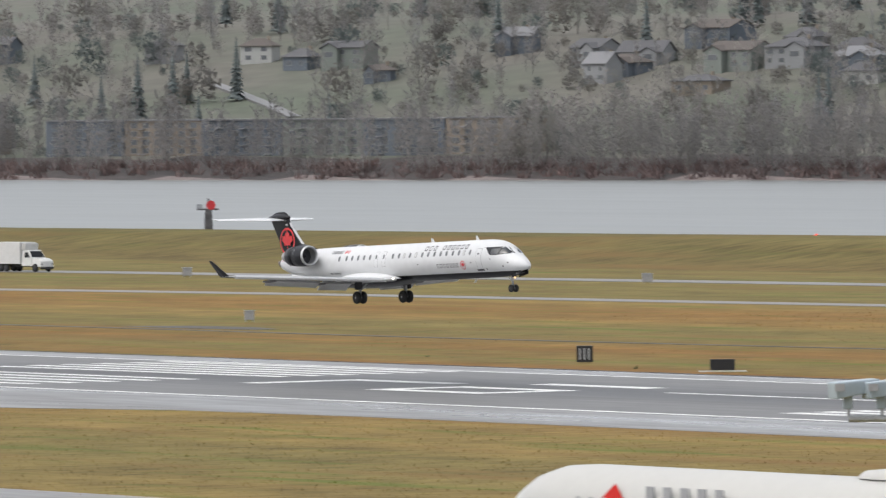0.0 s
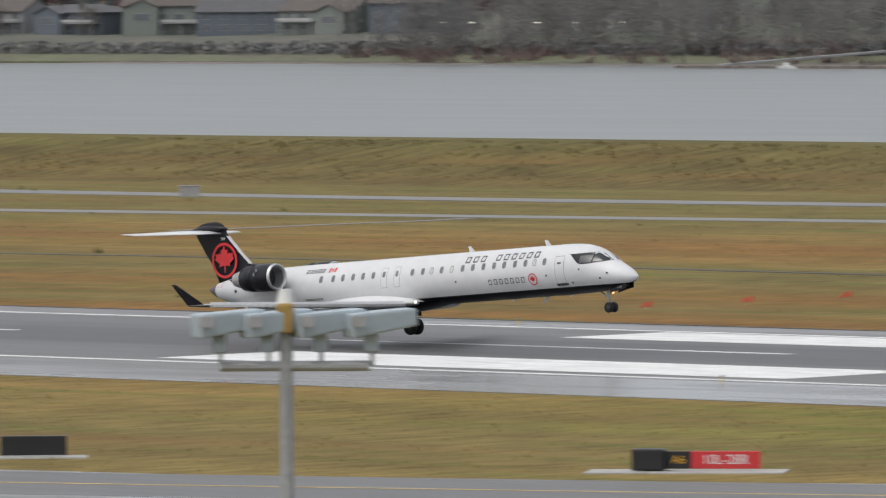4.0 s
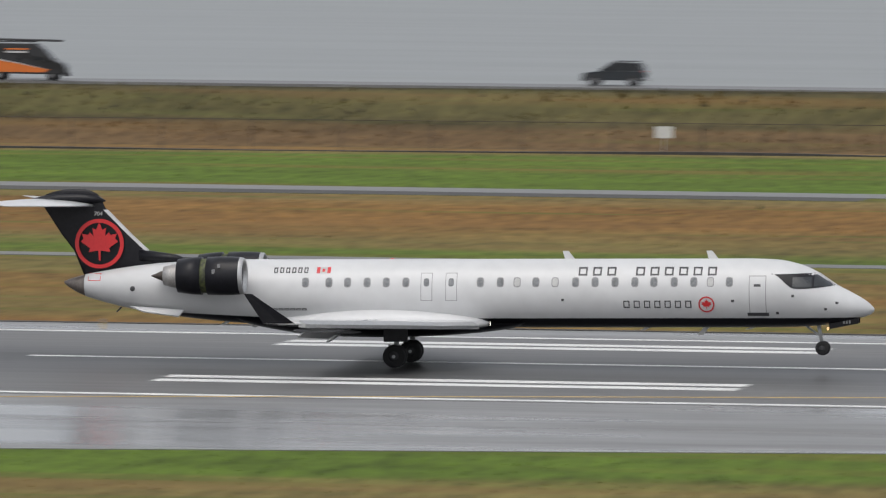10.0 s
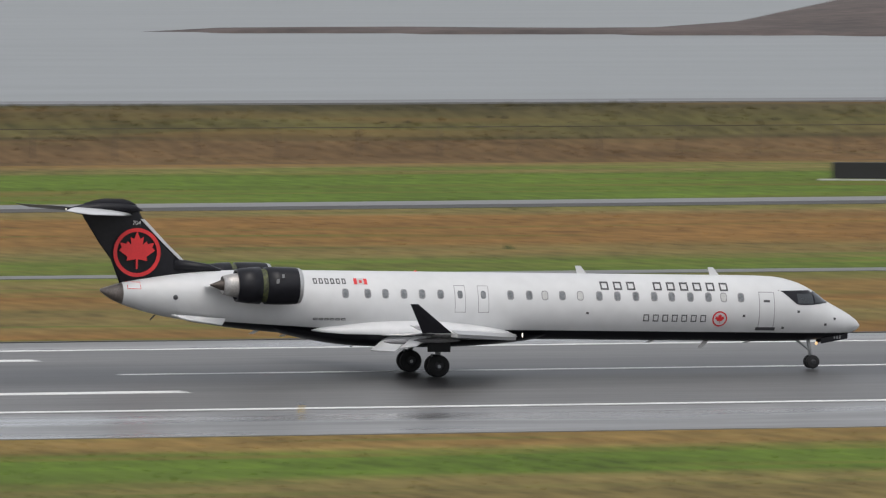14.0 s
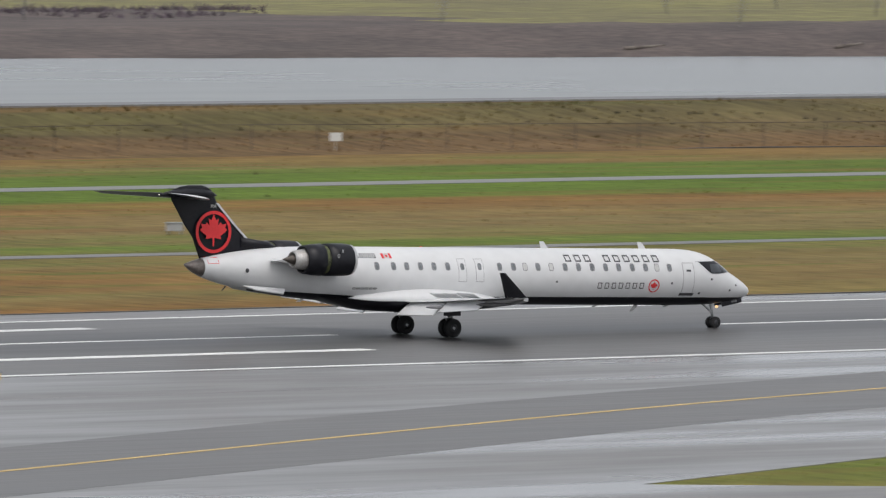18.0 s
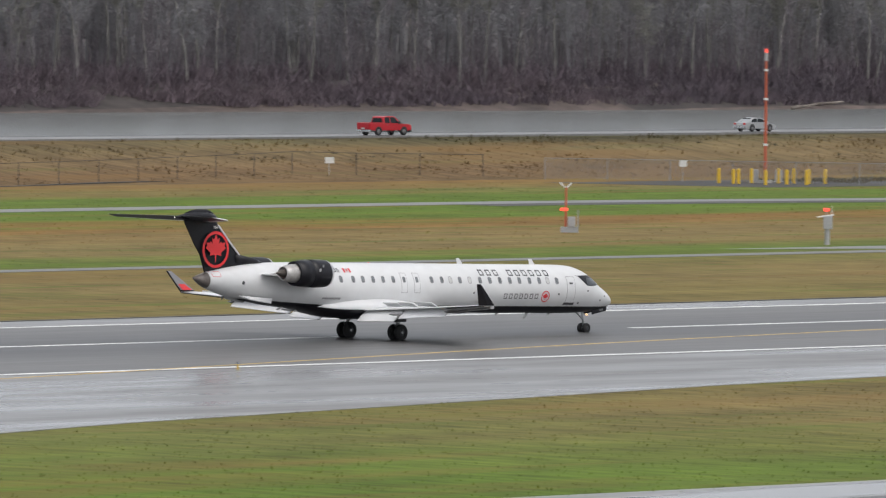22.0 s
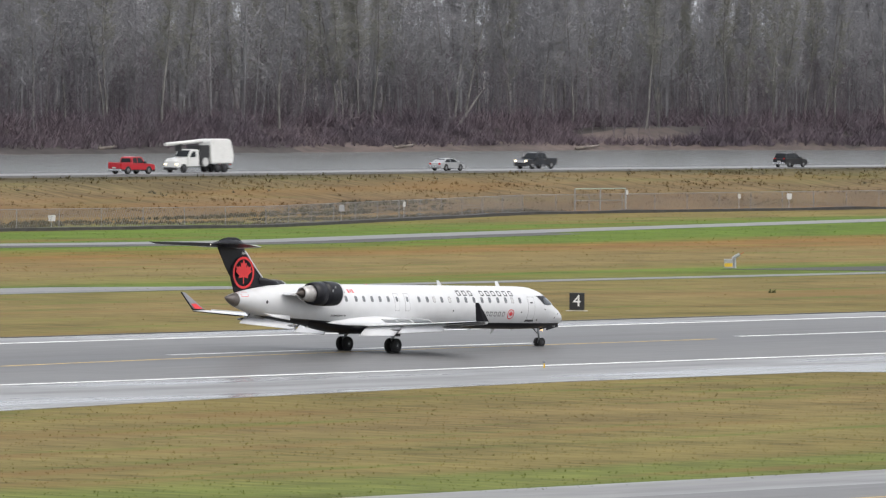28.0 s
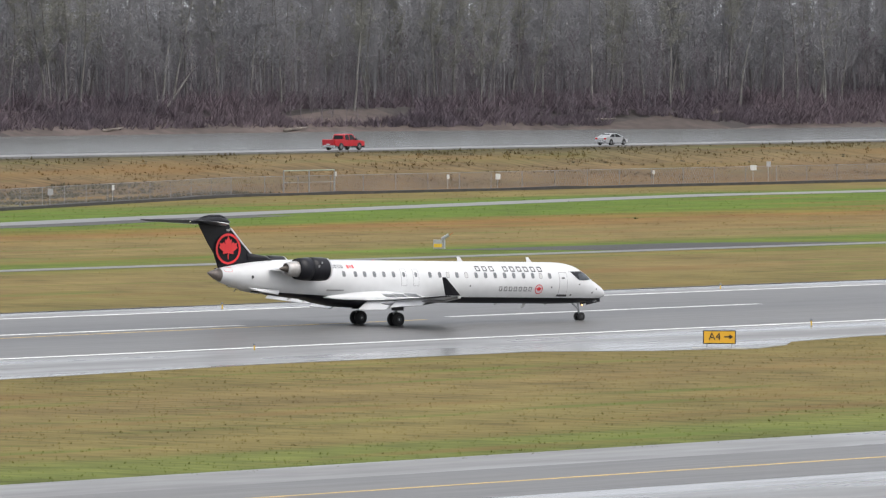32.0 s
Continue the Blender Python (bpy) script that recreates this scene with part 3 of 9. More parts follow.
    l2 = curve_pts([(520, 385.6), (467, 384.0), (400, 376), (339, 361.8), (299, 351), (254, 334.6), (225, 322), (183, 300.5), (120, 268), (80, 256), (40, 254)], 8)
    for n, l in (("lane_west", l1), ("lane_middle", l2)):
        lane = tagged(ribbon(n, [(x, y, 0.036) for x, y in l if y < 345], 15.5, M_TARMAC, thick=0.005), "darker asphalt lane of the turn-off", "taxiway", kind="structure")
        ribbon("lead_line", [(x, y, 0.0505) for x, y in l], 0.42, M_YELLOW, lane, 0.006)
    for n, l, w, m in (("service_ditch", [(-1000, 452, 0.03), (-784, 461, 0.03), (-711, 461, 0.03), (-645, 465, 0.03), (-578, 475, 0.03), (-500, 490, 0.03), (-420, 487, 0.03), (-300, 484, 0.03), (-163, 484.5, 0.03)], 1.5, M_VERGE),
                       ("service_path", [(-163, 484.5, 0.03), (-114, 482, 0.03), (15, 479, 0.03), (250, 478.5, 0.03), (484, 480, 0.03), (600, 479, 0.03), (713, 477.5, 0.03), (1000, 476, 0.03)], 3.4, M_PATH),
                       ("perimeter_road", PERIMETER, 6.4, M_ROAD),
                       ("river_road", RIVER_ROAD, 8.2, M_ROAD)):
        tagged(ribbon(n, curve_pts(l, 12), w, m, thick=0.35 if n == "river_road" else 0.12), {"service_path": "narrow wet gravel service path in the grass", "service_ditch": "narrow dark drainage ditch in the grass", "perimeter_road": "narrow wet asphalt perimeter road", "river_road": "wet two-lane road climbing onto the levee"}[n], "road", kind="structure")

    tagged(ribbon("side_path", curve_pts([(-542.3, 535.6, 0.03), (-542.1, 544.3, 0.03), (-543.4, 556.0, 0.03), (-543.3, 565.1, 0.03), (-545.2, 573.3, 0.03)], 6), 1.8, M_PATH, thick=0.06), "short worn path between ditch and perimeter road", "road", kind="structure")
    # a dark strip along the south side of the perimeter road
    for x0, x1 in ((-270, -60), (30, 340), (590, 760)):
        verge = [(x, y - 5.7 + 0.6 * noise.noise((x * 0.03, 0, 1)), 0.018) for x, y, _ in curve_pts(PERIMETER, 6) if x0 < x < x1]
        tagged(ribbon("road_verge", verge, 5.2, M_VERGE, thick=0.08), "dark verge strip along the perimeter road", "verge", kind="structure")

    M_BARE = mat("bare tan earth", (0.26, 0.175, 0.09), 0.95, var=0.2, scale=0.4, second=(0.2, 0.14, 0.065))
    for x, y, w, d in ((105.9, 616.6, 2.9, 3.2), (112.9, 620, 2.1, 1.8), (119.2, 588, 5.6, 3.4), (86, 608, 1.8, 2.2), (92.3, 584.6, 7.6, 2.0), (96, 611, 1.6, 1.5)):
        ring = [(x + w * math.cos(a) * (1 + 0.22 * noise.noise((x, 3 * math.cos(a), 3 * math.sin(a)))), y + d * math.sin(a) * (1 + 0.3 * noise.noise((y, 3 * math.cos(a), 3 * math.sin(a))))) for a in np.linspace(0, 2 * math.pi, 22, False)]
        tagged(slab("bare_patch", ring, 0.125, M_BARE, thick=0.13), "worn patch of bare tan earth in the grass", "earth", kind="structure")
    tagged(slab("wet_patch", [(-767, 465), (-757, 464.2), (-744, 466), (-744, 468.5), (-752, 471), (-762, 470)], 0.02, M_VERGE, thick=0.06), "dark waterlogged patch beside the ditch", "earth", kind="structure")
    tagged(slab("gravel_apron", [(-434, 634), (-421, 637), (-403, 637.5), (-385, 635), (-367, 634), (-363, 627), (-385, 622), (-402, 620), (-416, 618.5), (-428, 613)], 0.02, M_VERGE, thick=0.06), "dark wet gravel apron below the river road", "gravel", kind="structure")


paving()


# ---- the regional jet ----
M_WHITE = mat("white aircraft paint", (0.63, 0.635, 0.64), 0.4, var=0.03, scale=0.35, second=(0.59, 0.595, 0.6), coat=0.15, fine=5)
M_BLACK = mat("black aircraft paint", (0.009, 0.009, 0.013), 0.38, var=0.25, scale=0.8, spec=0.3)
M_GREYMET = mat("bare duralumin skin", (0.55, 0.55, 0.55), 0.35, metal=0.7, var=0.08, scale=2.0)
M_NOZZLE = mat("heat-stained exhaust metal", (0.5, 0.49, 0.48), 0.42, metal=0.5, var=0.15, scale=2.5, second=(0.38, 0.36, 0.34))
M_SPIKE = mat("burnt exhaust cone", (0.1, 0.085, 0.075), 0.5, metal=0.6, var=0.2, scale=3)
M_CASCADE = mat("green primed reverser vanes", (0.1, 0.115, 0.04), 0.6, var=0.5, scale=7, second=(0.03, 0.034, 0.02))
M_TYRE = mat("black tyre rubber", (0.016, 0.016, 0.017), 0.75, var=0.2, scale=6)
M_HUB = mat("grey wheel hub", (0.055, 0.055, 0.06), 0.5, metal=0.4, var=0.15, scale=6)
M_STRUT = mat("painted steel gear leg", (0.42, 0.43, 0.44), 0.4, metal=0.3, var=0.15, scale=5)
M_GLASS = mat("dark cockpit glass", (0.02, 0.024, 0.028), 0.06, var=0.1, scale=2, coat=0.5)
M_PANE = mat("smoky cabin window", (0.19, 0.2, 0.21), 0.15, var=0.25, scale=1.5)
M_BLIND = mat("cabin window with its blind down", (0.5, 0.5, 0.49), 0.3, var=0.1, scale=2)
M_RED = mat("red emblem paint", (0.62, 0.03, 0.035), 0.35, var=0.06, scale=2)
M_MARK = mat("dark grey lettering", (0.055, 0.055, 0.06), 0.4, var=0.08, scale=3)
M_SEAM = mat("grey door seam", (0.27, 0.27, 0.275), 0.5, var=0.1, scale=3)
M_WLGREY = mat("dull grey winglet paint", (0.2, 0.2, 0.21), 0.5, var=0.1, scale=3)
M_CONE = mat("brown-grey tail cone", (0.19, 0.165, 0.15), 0.45, metal=0.3, var=0.2, scale=2)
M_LAMP = mat("lit landing lamp", (1.0, 0.93, 0.8), 0.3, glow=1.6)
M_LAMPW = mat("lit warm taxi lamp", (1.0, 0.62, 0.3), 0.3, glow=1.5)
M_BEACON = mat("red beacon lens", (0.8, 0.05, 0.03), 0.3, glow=0.15)

HULL = [(-14.06, 3.50, 3.38, 0.08), (-13.7, 3.62, 3.12, 0.27), (-13.17, 3.77, 2.87, 0.46), (-11.56, 4.05, 2.42, 0.82), (-10.0, 4.24, 2.14, 1.08), (-8.3, 4.34, 1.92, 1.26), (-6.0, 4.37, 1.72, 1.34), (-4.0, 4.37, 1.6, 1.35), (0.0, 4.37, 1.57, 1.35), (5.0, 4.37, 1.57, 1.35), (10.0, 4.37, 1.57, 1.35), (14.3, 4.37, 1.57, 1.35), (15.4, 4.33, 1.58, 1.335), (16.3, 4.16, 1.6, 1.28), (17.13, 3.80, 1.65, 1.15), (17.86, 3.30, 1.73, 0.95), (18.4, 3.02, 1.81, 0.75), (18.9, 2.74, 1.94, 0.48), (19.25, 2.48, 2.11, 0.21), (19.37, 2.32, 2.24, 0.04)]
HX = [h[0] for h in HULL]


def smooth_at(xs, ys, x):
    """Monotone cubic through the stations."""
    x = min(max(x, xs[0]), xs[-1])
    d = [(ys[i + 1] - ys[i]) / (xs[i + 1] - xs[i]) for i in range(len(xs) - 1)]
    g = [d[0]] + [0 if a * b <= 0 else 2 * a * b / (a + b) for a, b in zip(d, d[1:])] + [d[-1]]
    i = max(0, min(len(xs) - 2, int(np.searchsorted(xs, x)) - 1))
    h = xs[i + 1] - xs[i]
    s = (x - xs[i]) / h
    return (2 * s ** 3 - 3 * s ** 2 + 1) * ys[i] + (s ** 3 - 2 * s ** 2 + s) * h * g[i] + (3 * s ** 2 - 2 * s ** 3) * ys[i + 1] + (s ** 3 - s ** 2) * h * g[i + 1]


def hull_at(x):
    zt, zb, a = (smooth_at(HX, [h[k] for h in HULL], x) for k in (1, 2, 3))
    return (zt + zb) / 2, (zt - zb) / 2, a


def skin(x, z, off=0.01):
    """The starboard side's y at a place on the hull."""
    c, b, a = hull_at(x)
    s = max(-1.0, min(1.0, (z - c) / b))
    return -a * math.sqrt(max(0.0, 1 - s * s)) - off


def loft(rings, closed=True, caps=False):
    n = len(rings[0])
    v = [p for r in rings for p in r]
    f = []
    for i in range(len(rings) - 1):
        for j in range(n if closed else n - 1):
            a, b = i * n + j, i * n + (j + 1) % n
            f.append((a, b, b + n, a + n))
    if caps:
        f += [tuple(range(n))[::-1], tuple(range(len(v) - n, len(v)))]
    return v, f


def lathe(profile, centre, seg=28, axis="x"):
    """A body of revolution about an axis along x or y: profile is (along, radius)."""
    rings = []
    for s, r in profile:
        ring = []
        for k in range(seg):
            a = 2 * math.pi * k / seg
            p = (s, r * math.cos(a), r * math.sin(a)) if axis == "x" else (r * math.cos(a), s, r * math.sin(a))
            ring.append((centre[0] + p[0], centre[1] + p[1], centre[2] + p[2]))
        rings.append(ring)
    return loft(rings)


def bent_tube(pts, r, seg=5):
    """One continuous tube along a line of points."""
    rings = []
    for i, p in enumerate(pts):
        a, b = Vector(pts[max(i - 1, 0)]), Vector(pts[min(i + 1, len(pts) - 1)])
        q = (b - a).to_track_quat("Z", "Y")
        rings.append([tuple(Vector(p) + q @ Vector((r * math.cos(2 * math.pi * k / seg), r * math.sin(2 * math.pi * k / seg), 0))) for k in range(seg)])
    return loft(rings, True, True)


def shape(name, vf, material, parent, label="", smooth=True):
    me = mesh(name, vf[0], vf[1], material, smooth)
    bm = bmesh.new()
    bm.from_mesh(me)
    bmesh.ops.recalc_face_normals(bm, faces=bm.faces)
    bm.to_mesh(me)
    bm.free()
    return put(name, me, parent, None, label)


def hull_patch(name, x0, x1, z0, z1, material, parent, nx=3, nz=3, label="", side=-1, off=0.012):
    """A thin plate that follows the hull between two x and two z (z may be functions of x)."""
    f0 = z0 if callable(z0) else (lambda x: z0)
    f1 = z1 if callable(z1) else (lambda x: z1)
    v, f = [], []
    for i in range(nx + 1):
        x = x0 + (x1 - x0) * i / nx
        for j in range(nz + 1):
            z = f0(x) + (f1(x) - f0(x)) * j / nz
            v.append((x, skin(x, z, off) * -side, z))
    for i in range(nx):
        for j in range(nz):
            a = i * (nz + 1) + j
            f.append((a, a + 1, a + nz + 2, a + nz + 1))
    return shape(name, (v, f), material, parent, label)


def porthole(name, x, z, w, h, material, parent, off):
    """A rounded plate on the hull side."""
    pts = []
    for k in range(20):
        c, s_ = math.cos(6.2832 * k / 20), math.sin(6.2832 * k / 20)
        px, pz = x + w * math.copysign(abs(c) ** 0.62, c), z + h * math.copysign(abs(s_) ** 0.62, s_)
        pts.append((px, skin(px, pz, off), pz))
    return shape(name, (pts + [(x, skin(x, z, off), z)], [(k, (k + 1) % 20, 20) for k in range(20)]), material, parent)


def flat_ring(cx, cz, r0, r1, y, seg=40):
    v = []
    for k in range(seg):
        a = 2 * math.pi * k / seg
        v += [(cx + r0 * math.cos(a), y, cz + r0 * math.sin(a)), (cx + r1 * math.cos(a), y, cz + r1 * math.sin(a))]
    return v, [(2 * k, 2 * k + 1, 2 * ((k + 1) % seg) + 1, 2 * ((k + 1) % seg)) for k in range(seg)]


def leaf_shape(cx, cz, s, y):
    half = [(0, 1.0), (0.17, 0.62), (0.36, 0.72), (0.3, 0.3), (0.5, 0.5), (0.58, 0.36), (0.92, 0.42), (0.82, 0.18), (0.97, 0.02), (0.5, -0.32), (0.56, -0.52), (0.06, -0.44), (0.05, -0.95)]
    pts = half + [(-a, b) for a, b in half[::-1][:-1]]
    v = [(cx, y, cz - 0.05 * s)] + [(cx + a * s, y, cz + b * s) for a, b in pts]
    n = len(pts)
    return v, [(0, 1 + i, 1 + (i + 1) % n) for i in range(n)]


def foil(xle, xte, y, z, t, n=9, camber=0.0):
    """A closed wing section at one span station, seen along y."""
    up, lo = [], []
    for k in range(n + 1):
        s = 0.5 - 0.5 * math.cos(math.pi * k / n)
        th = t * (1.48 * math.sqrt(s) - 0.63 * s - 1.76 * s * s + 1.42 * s ** 3 - 0.51 * s ** 4)
        x = xle + (xte - xle) * s
        up.append((x, y, z + th * 1.1 + camber * (1 - s)))
        lo.append((x, y, z - th * 0.75 + camber * (1 - s)))
    return up + lo[-2:0:-1]


def belly_line(x):
    """Height of the edge between white sides and black belly."""
    return 1.99 + 0.05 * max(0.0, -4.5 - x)


def regional_jet():
    jet = tagged(base("aeroplane"), "white regional jet airliner with black tail fin and red emblem", "aeroplane")
    stations = [-14.06, -13.9, -13.6, -13.17] + [-12.8 + 0.5 * i for i in range(56)] + [15.2 + 0.22 * i for i in range(18)] + [19.2, 19.3, 19.37]
    top, low, cone = [], [], []
    for x in stations:
        c, b, a = hull_at(x)
        cut = math.asin(max(-1.0, min(1.0, (belly_line(x) - c) / b)))
        ring = [(x, a * math.cos(t), c + b * math.sin(t)) for t in np.linspace(cut, math.pi - cut, 33)]
        (cone if x < -13.1 else top).append(ring)
        if x > -13.18 and x <= -13.16:
            top.append(ring)
        if cut > -math.pi / 2 + 0.02 and -10.6 < x < 18.85:
            low.append([(x, a * math.cos(t), c + b * math.sin(t)) for t in np.linspace(math.pi - cut, 2 * math.pi + cut, 15)])
    hull = shape("fuselage", loft(top, False), M_WHITE, jet)
    shape("belly_panel", loft(low, False), M_BLACK, jet, "black painted belly")
    shape("tail_cone", loft(cone, True, True), M_CONE, jet, "brown-grey exhaust tail cone")
    # wing-body fairing, white above and black below
    for name, m, a0, a1 in (("root_fairing", M_WHITE, -0.35, 0.75), ("belly_fairing", M_BLACK, -math.pi + 0.1, -0.1)):
        for side in ((1, -1) if name == "root_fairing" else (1,)):
            rings = []
            for i in range(25):
                s = i / 24
                x = -5.2 + 9.0 * s if m is M_WHITE else -6.9 + 12.2 * s
                e = math.sin(math.pi * s) ** 0.55
                rings.append([(x, side * (0.7 + 0.95 * e) * math.cos(t), 1.83 + 0.07 * max(0.0, -4.0 - x) + (0.05 + (0.72 if m is M_WHITE else 0.6) * e) * math.sin(t)) for t in np.linspace(a0, a1, 12)])
            shape(name, loft(rings, False), m, jet)
    # wings
    for side in (-1, 1):
        w = base("wing")
        w.parent = jet
        secs = []
        for y, le, te, z, t in ((1.0, 3.9, -2.45, 1.72, 0.42), (2.0, 3.35, -2.25, 1.76, 0.38), (4.3, 2.15, -2.0, 1.88, 0.29), (8.0, 0.05, -2.75, 2.1, 0.19), (11.2, -1.85, -3.45, 2.28, 0.12), (12.0, -2.35, -3.62, 2.33, 0.09)):
            secs.append(foil(le, te, side * y, z, t, 10))
        shape("wing_panel", loft(secs, True, True), M_WHITE, w)
        v, f = loft([[(x, side * (12.0 + 0.5 * s + dy), 2.33 + 1.2 * s) for x, dy in ((-2.35 - 1.62 * s, 0), (-2.95 - 1.15 * s, 0.05), (-3.62 - 0.68 * s, 0), (-2.95 - 1.15 * s, -0.05))] for s in (0, 0.15, 0.5, 1)], True, True)
        wl = shape("winglet", (v, f), M_BLACK, w, "upswept black winglet", False)
        pts = [(-2.45 - 1.58 * s, -3.56 - 0.7 * s, s) for s in (0.06, 0.5, 0.96)]
        v = [p for a, b, s in pts for p in ((a, side * (11.93 + 0.5 * s), 2.36 + 1.2 * s), (b, side * (11.93 + 0.5 * s), 2.36 + 1.2 * s))]
        shape("inner_face", (v, [(0, 1, 3, 2), (2, 3, 5, 4)]), M_WLGREY, wl, "grey inner winglet face", False)
        v = [(-2.75, side * 11.9, 2.45), (-3.5, side * 11.9, 2.45), (-3.72, side * 12.05, 2.78), (-3.25, side * 12.05, 2.78)]
        shape("emblem_patch", (v, [(0, 1, 2, 3)]), M_RED, wl, "red emblem at the winglet foot", False)
        v, f = loft([[(x + 0.03 * (i % 2), y * side, z) for i, (x, z) in enumerate(((le + 0.1, zz - 0.02), (le + 0.04, zz - 0.16), (le - 0.2, zz - 0.14), (le - 0.2, zz + 0.14)))] for y, le, zz in ((2.0, 3.38, 1.76), (4.3, 2.18, 1.87), (8.0, 0.08, 2.09), (11.6, -2.08, 2.3))], True, True)
        shape("slat", (v, f), M_GREYMET, w, "bare metal leading-edge slat", False)
        for y0, y1, x0, x1, z0, z1, drop in ((1.5, 4.2, -2.0, -1.75, 1.66, 1.74, 0.64), (4.4, 8.6, -1.75, -2.3, 1.78, 2.05, 0.5)):
            rings = []
            for y, x, z in ((y0, x0, z0), (y1, x1, z1)):
                rings.append([(x, side * y, z + 0.06), (x - drop * 0.5, side * y, z - drop * 0.28), (x - drop * 1.15, side * y, z - drop * 0.85), (x - drop * 1.12, side * y, z - drop * 0.9), (x - drop * 0.4, side * y, z - drop * 0.42), (x + 0.1, side * y, z - 0.1)])
            shape("flap", loft(rings, True, True), M_WHITE, w, "lowered white wing flap", False)
        # the aileron is coloured black to paint in shade from the wing's underside
        ail = [[(te + 0.55, side * y, z + 0.035), (te - 0.06, side * y, z - 0.03), (te - 0.06, side * y, z - 0.06), (te + 0.55, side * y, z - 0.07)] for y, te, z in ((8.8, -2.92, 2.12), (11.9, -3.6, 2.33))]
        shape("aileron", loft(ail, True, True), M_BLACK, w, "aileron beside the winglet, black for painted underwing shade", False)
        for y in (4.35, 8.7):
            z = 1.78 + 0.065 * (y - 4)
            shape("flap_fairing", lathe([(-1.0, 0.02), (-0.7, 0.08), (0, 0.11), (0.7, 0.07), (1.0, 0.02)], (-2.0, side * y, z - 0.2), 10), M_WLGREY, w)
        for i, (y0, y1) in enumerate(((2.0, 3.2), (3.3, 4.5), (4.7, 6.2))):
            xh = -0.75 - 0.14 * i
            sp = shape("spoiler", loft([[(0, side * y, 0.0), (-0.5, side * y, -0.02), (-0.5, side * y, 0.015), (0, side * y, 0.05)] for y in (y0, y1)], True, True), M_WHITE, w, "hinged wing spoiler panel", False)
            SPOILERS.append((sp, (xh, 0, 1.93 + 0.055 * i)))
        shape("landing_lamp", lathe([(0.0, 0.0), (0.0, 0.05), (0.001, 0.1)], (3.86, side * 1.62, 1.8), 14), M_LAMP, w, "lit white landing lamp")
    # fin and tailplane
    secs = []
    for z, le, te, t in ((3.75, -9.4, -13.25, 0.13), (4.25, -9.55, -13.45, 0.13), (4.5, -10.0, -13.55, 0.13), (4.75, -10.6, -13.65, 0.125), (5.4, -11.25, -14.15, 0.115), (6.1, -11.95, -14.6, 0.105), (6.5, -12.32, -14.86, 0.1), (6.9, -12.5, -15.0, 0.16), (7.05, -12.62, -14.8, 0.16), (7.18, -12.85, -14.4, 0.13), (7.26, -13.15, -13.95, 0.05)):
        secs.append([(x, yy, z) for x, yy, _ in [(p[0], p[2], 0) for p in foil(le, te, 0, 0, t, 9)]])
    fin = shape("fin", loft(secs, True, True), M_BLACK, jet, "tall black tail fin")
    shape("dorsal_fillet", loft([[(-8.9, 0.1 * math.cos(t), 4.33 + 0.06 * math.sin(t)) for t in np.linspace(0, 2 * math.pi, 12, False)], [(-9.4, 0.2 * math.cos(t), 4.42 + 0.16 * math.sin(t)) for t in np.linspace(0, 2 * math.pi, 12, False)], [(-10.9, 0.2 * math.cos(t), 4.55 + 0.26 * math.sin(t)) for t in np.linspace(0, 2 * math.pi, 12, False)]], True, True), M_BLACK, fin)
    v, f = loft([[(le + 0.03, -0.05, z), (le + 0.05, 0.0, z), (le + 0.03, 0.05, z), (le - 0.14, 0.085, z), (le - 0.14, -0.085, z)] for z, le in ((4.5, -10.0), (4.72, -10.52), (5.4, -11.25), (6.42, -12.25))], True, True)
    shape("fin_edge", (v, f), M_GREYMET, fin, "polished bare metal leading edge", False)
    shape("bullet", loft([[(x, r * 1.0 * math.cos(t), z + r * 0.75 * math.sin(t)) for t in np.linspace(0, 2 * math.pi, 14, False)] for x, r, z in ((-12.3, 0.03, 6.78), (-12.6, 0.2, 6.84), (-13.2, 0.3, 6.88), (-14.1, 0.31, 6.88), (-14.9, 0.22, 6.84), (-15.4, 0.1, 6.8), (-15.55, 0.03, 6.79))], True, True), M_BLACK, fin, "black fairing on top of the fin")
    shape("emblem_ring", flat_ring(-12.55, 5.03, 0.86, 1.02, -0.175), M_RED, fin, "red ring emblem", False)
    shape("emblem_leaf", leaf_shape(-12.55, 5.1, 0.8, -0.176), M_RED, fin, "red leaf-shaped emblem", False)
    text_part(fin, "704", -12.58, -0.165, 6.27, 0.24, M_BLIND, 0.0, "fleet_number")
    for side in (-1, 1):
        secs = [foil(le, te, side * y, z, t, 8) for y, le, te, z, t in ((0.05, -12.75, -15.15, 6.76, 0.2), (1.2, -13.45, -15.65, 6.7, 0.17), (4.1, -15.4, -16.65, 6.55, 0.1), (4.27, -15.65, -16.7, 6.54, 0.06))]
        secs = [[(x, y, z - 0.13 * (x + 14.2)) for x, y, z in q] for q in secs]
        lower = loft([[(x, side * y, zz - 0.13 * (x + 14.2)) for x, zz in ((le + 0.03, z), ((le + te) / 2, z - 0.5 * t - 0.02), (te - 0.03, z - 0.01), ((le + te) / 2, z - 0.5 * t + 0.02))] for y, le, te, z, t in ((0.05, -12.75, -15.15, 6.76, 0.2), (4.2, -15.5, -16.68, 6.545, 0.09))], True, True)
        tp = shape("tailplane", loft(secs, True, True), M_WHITE, jet, "white swept tailplane")
        shape("lower_skin", lower, M_BLACK, tp, "black underside of the tailplane", False)
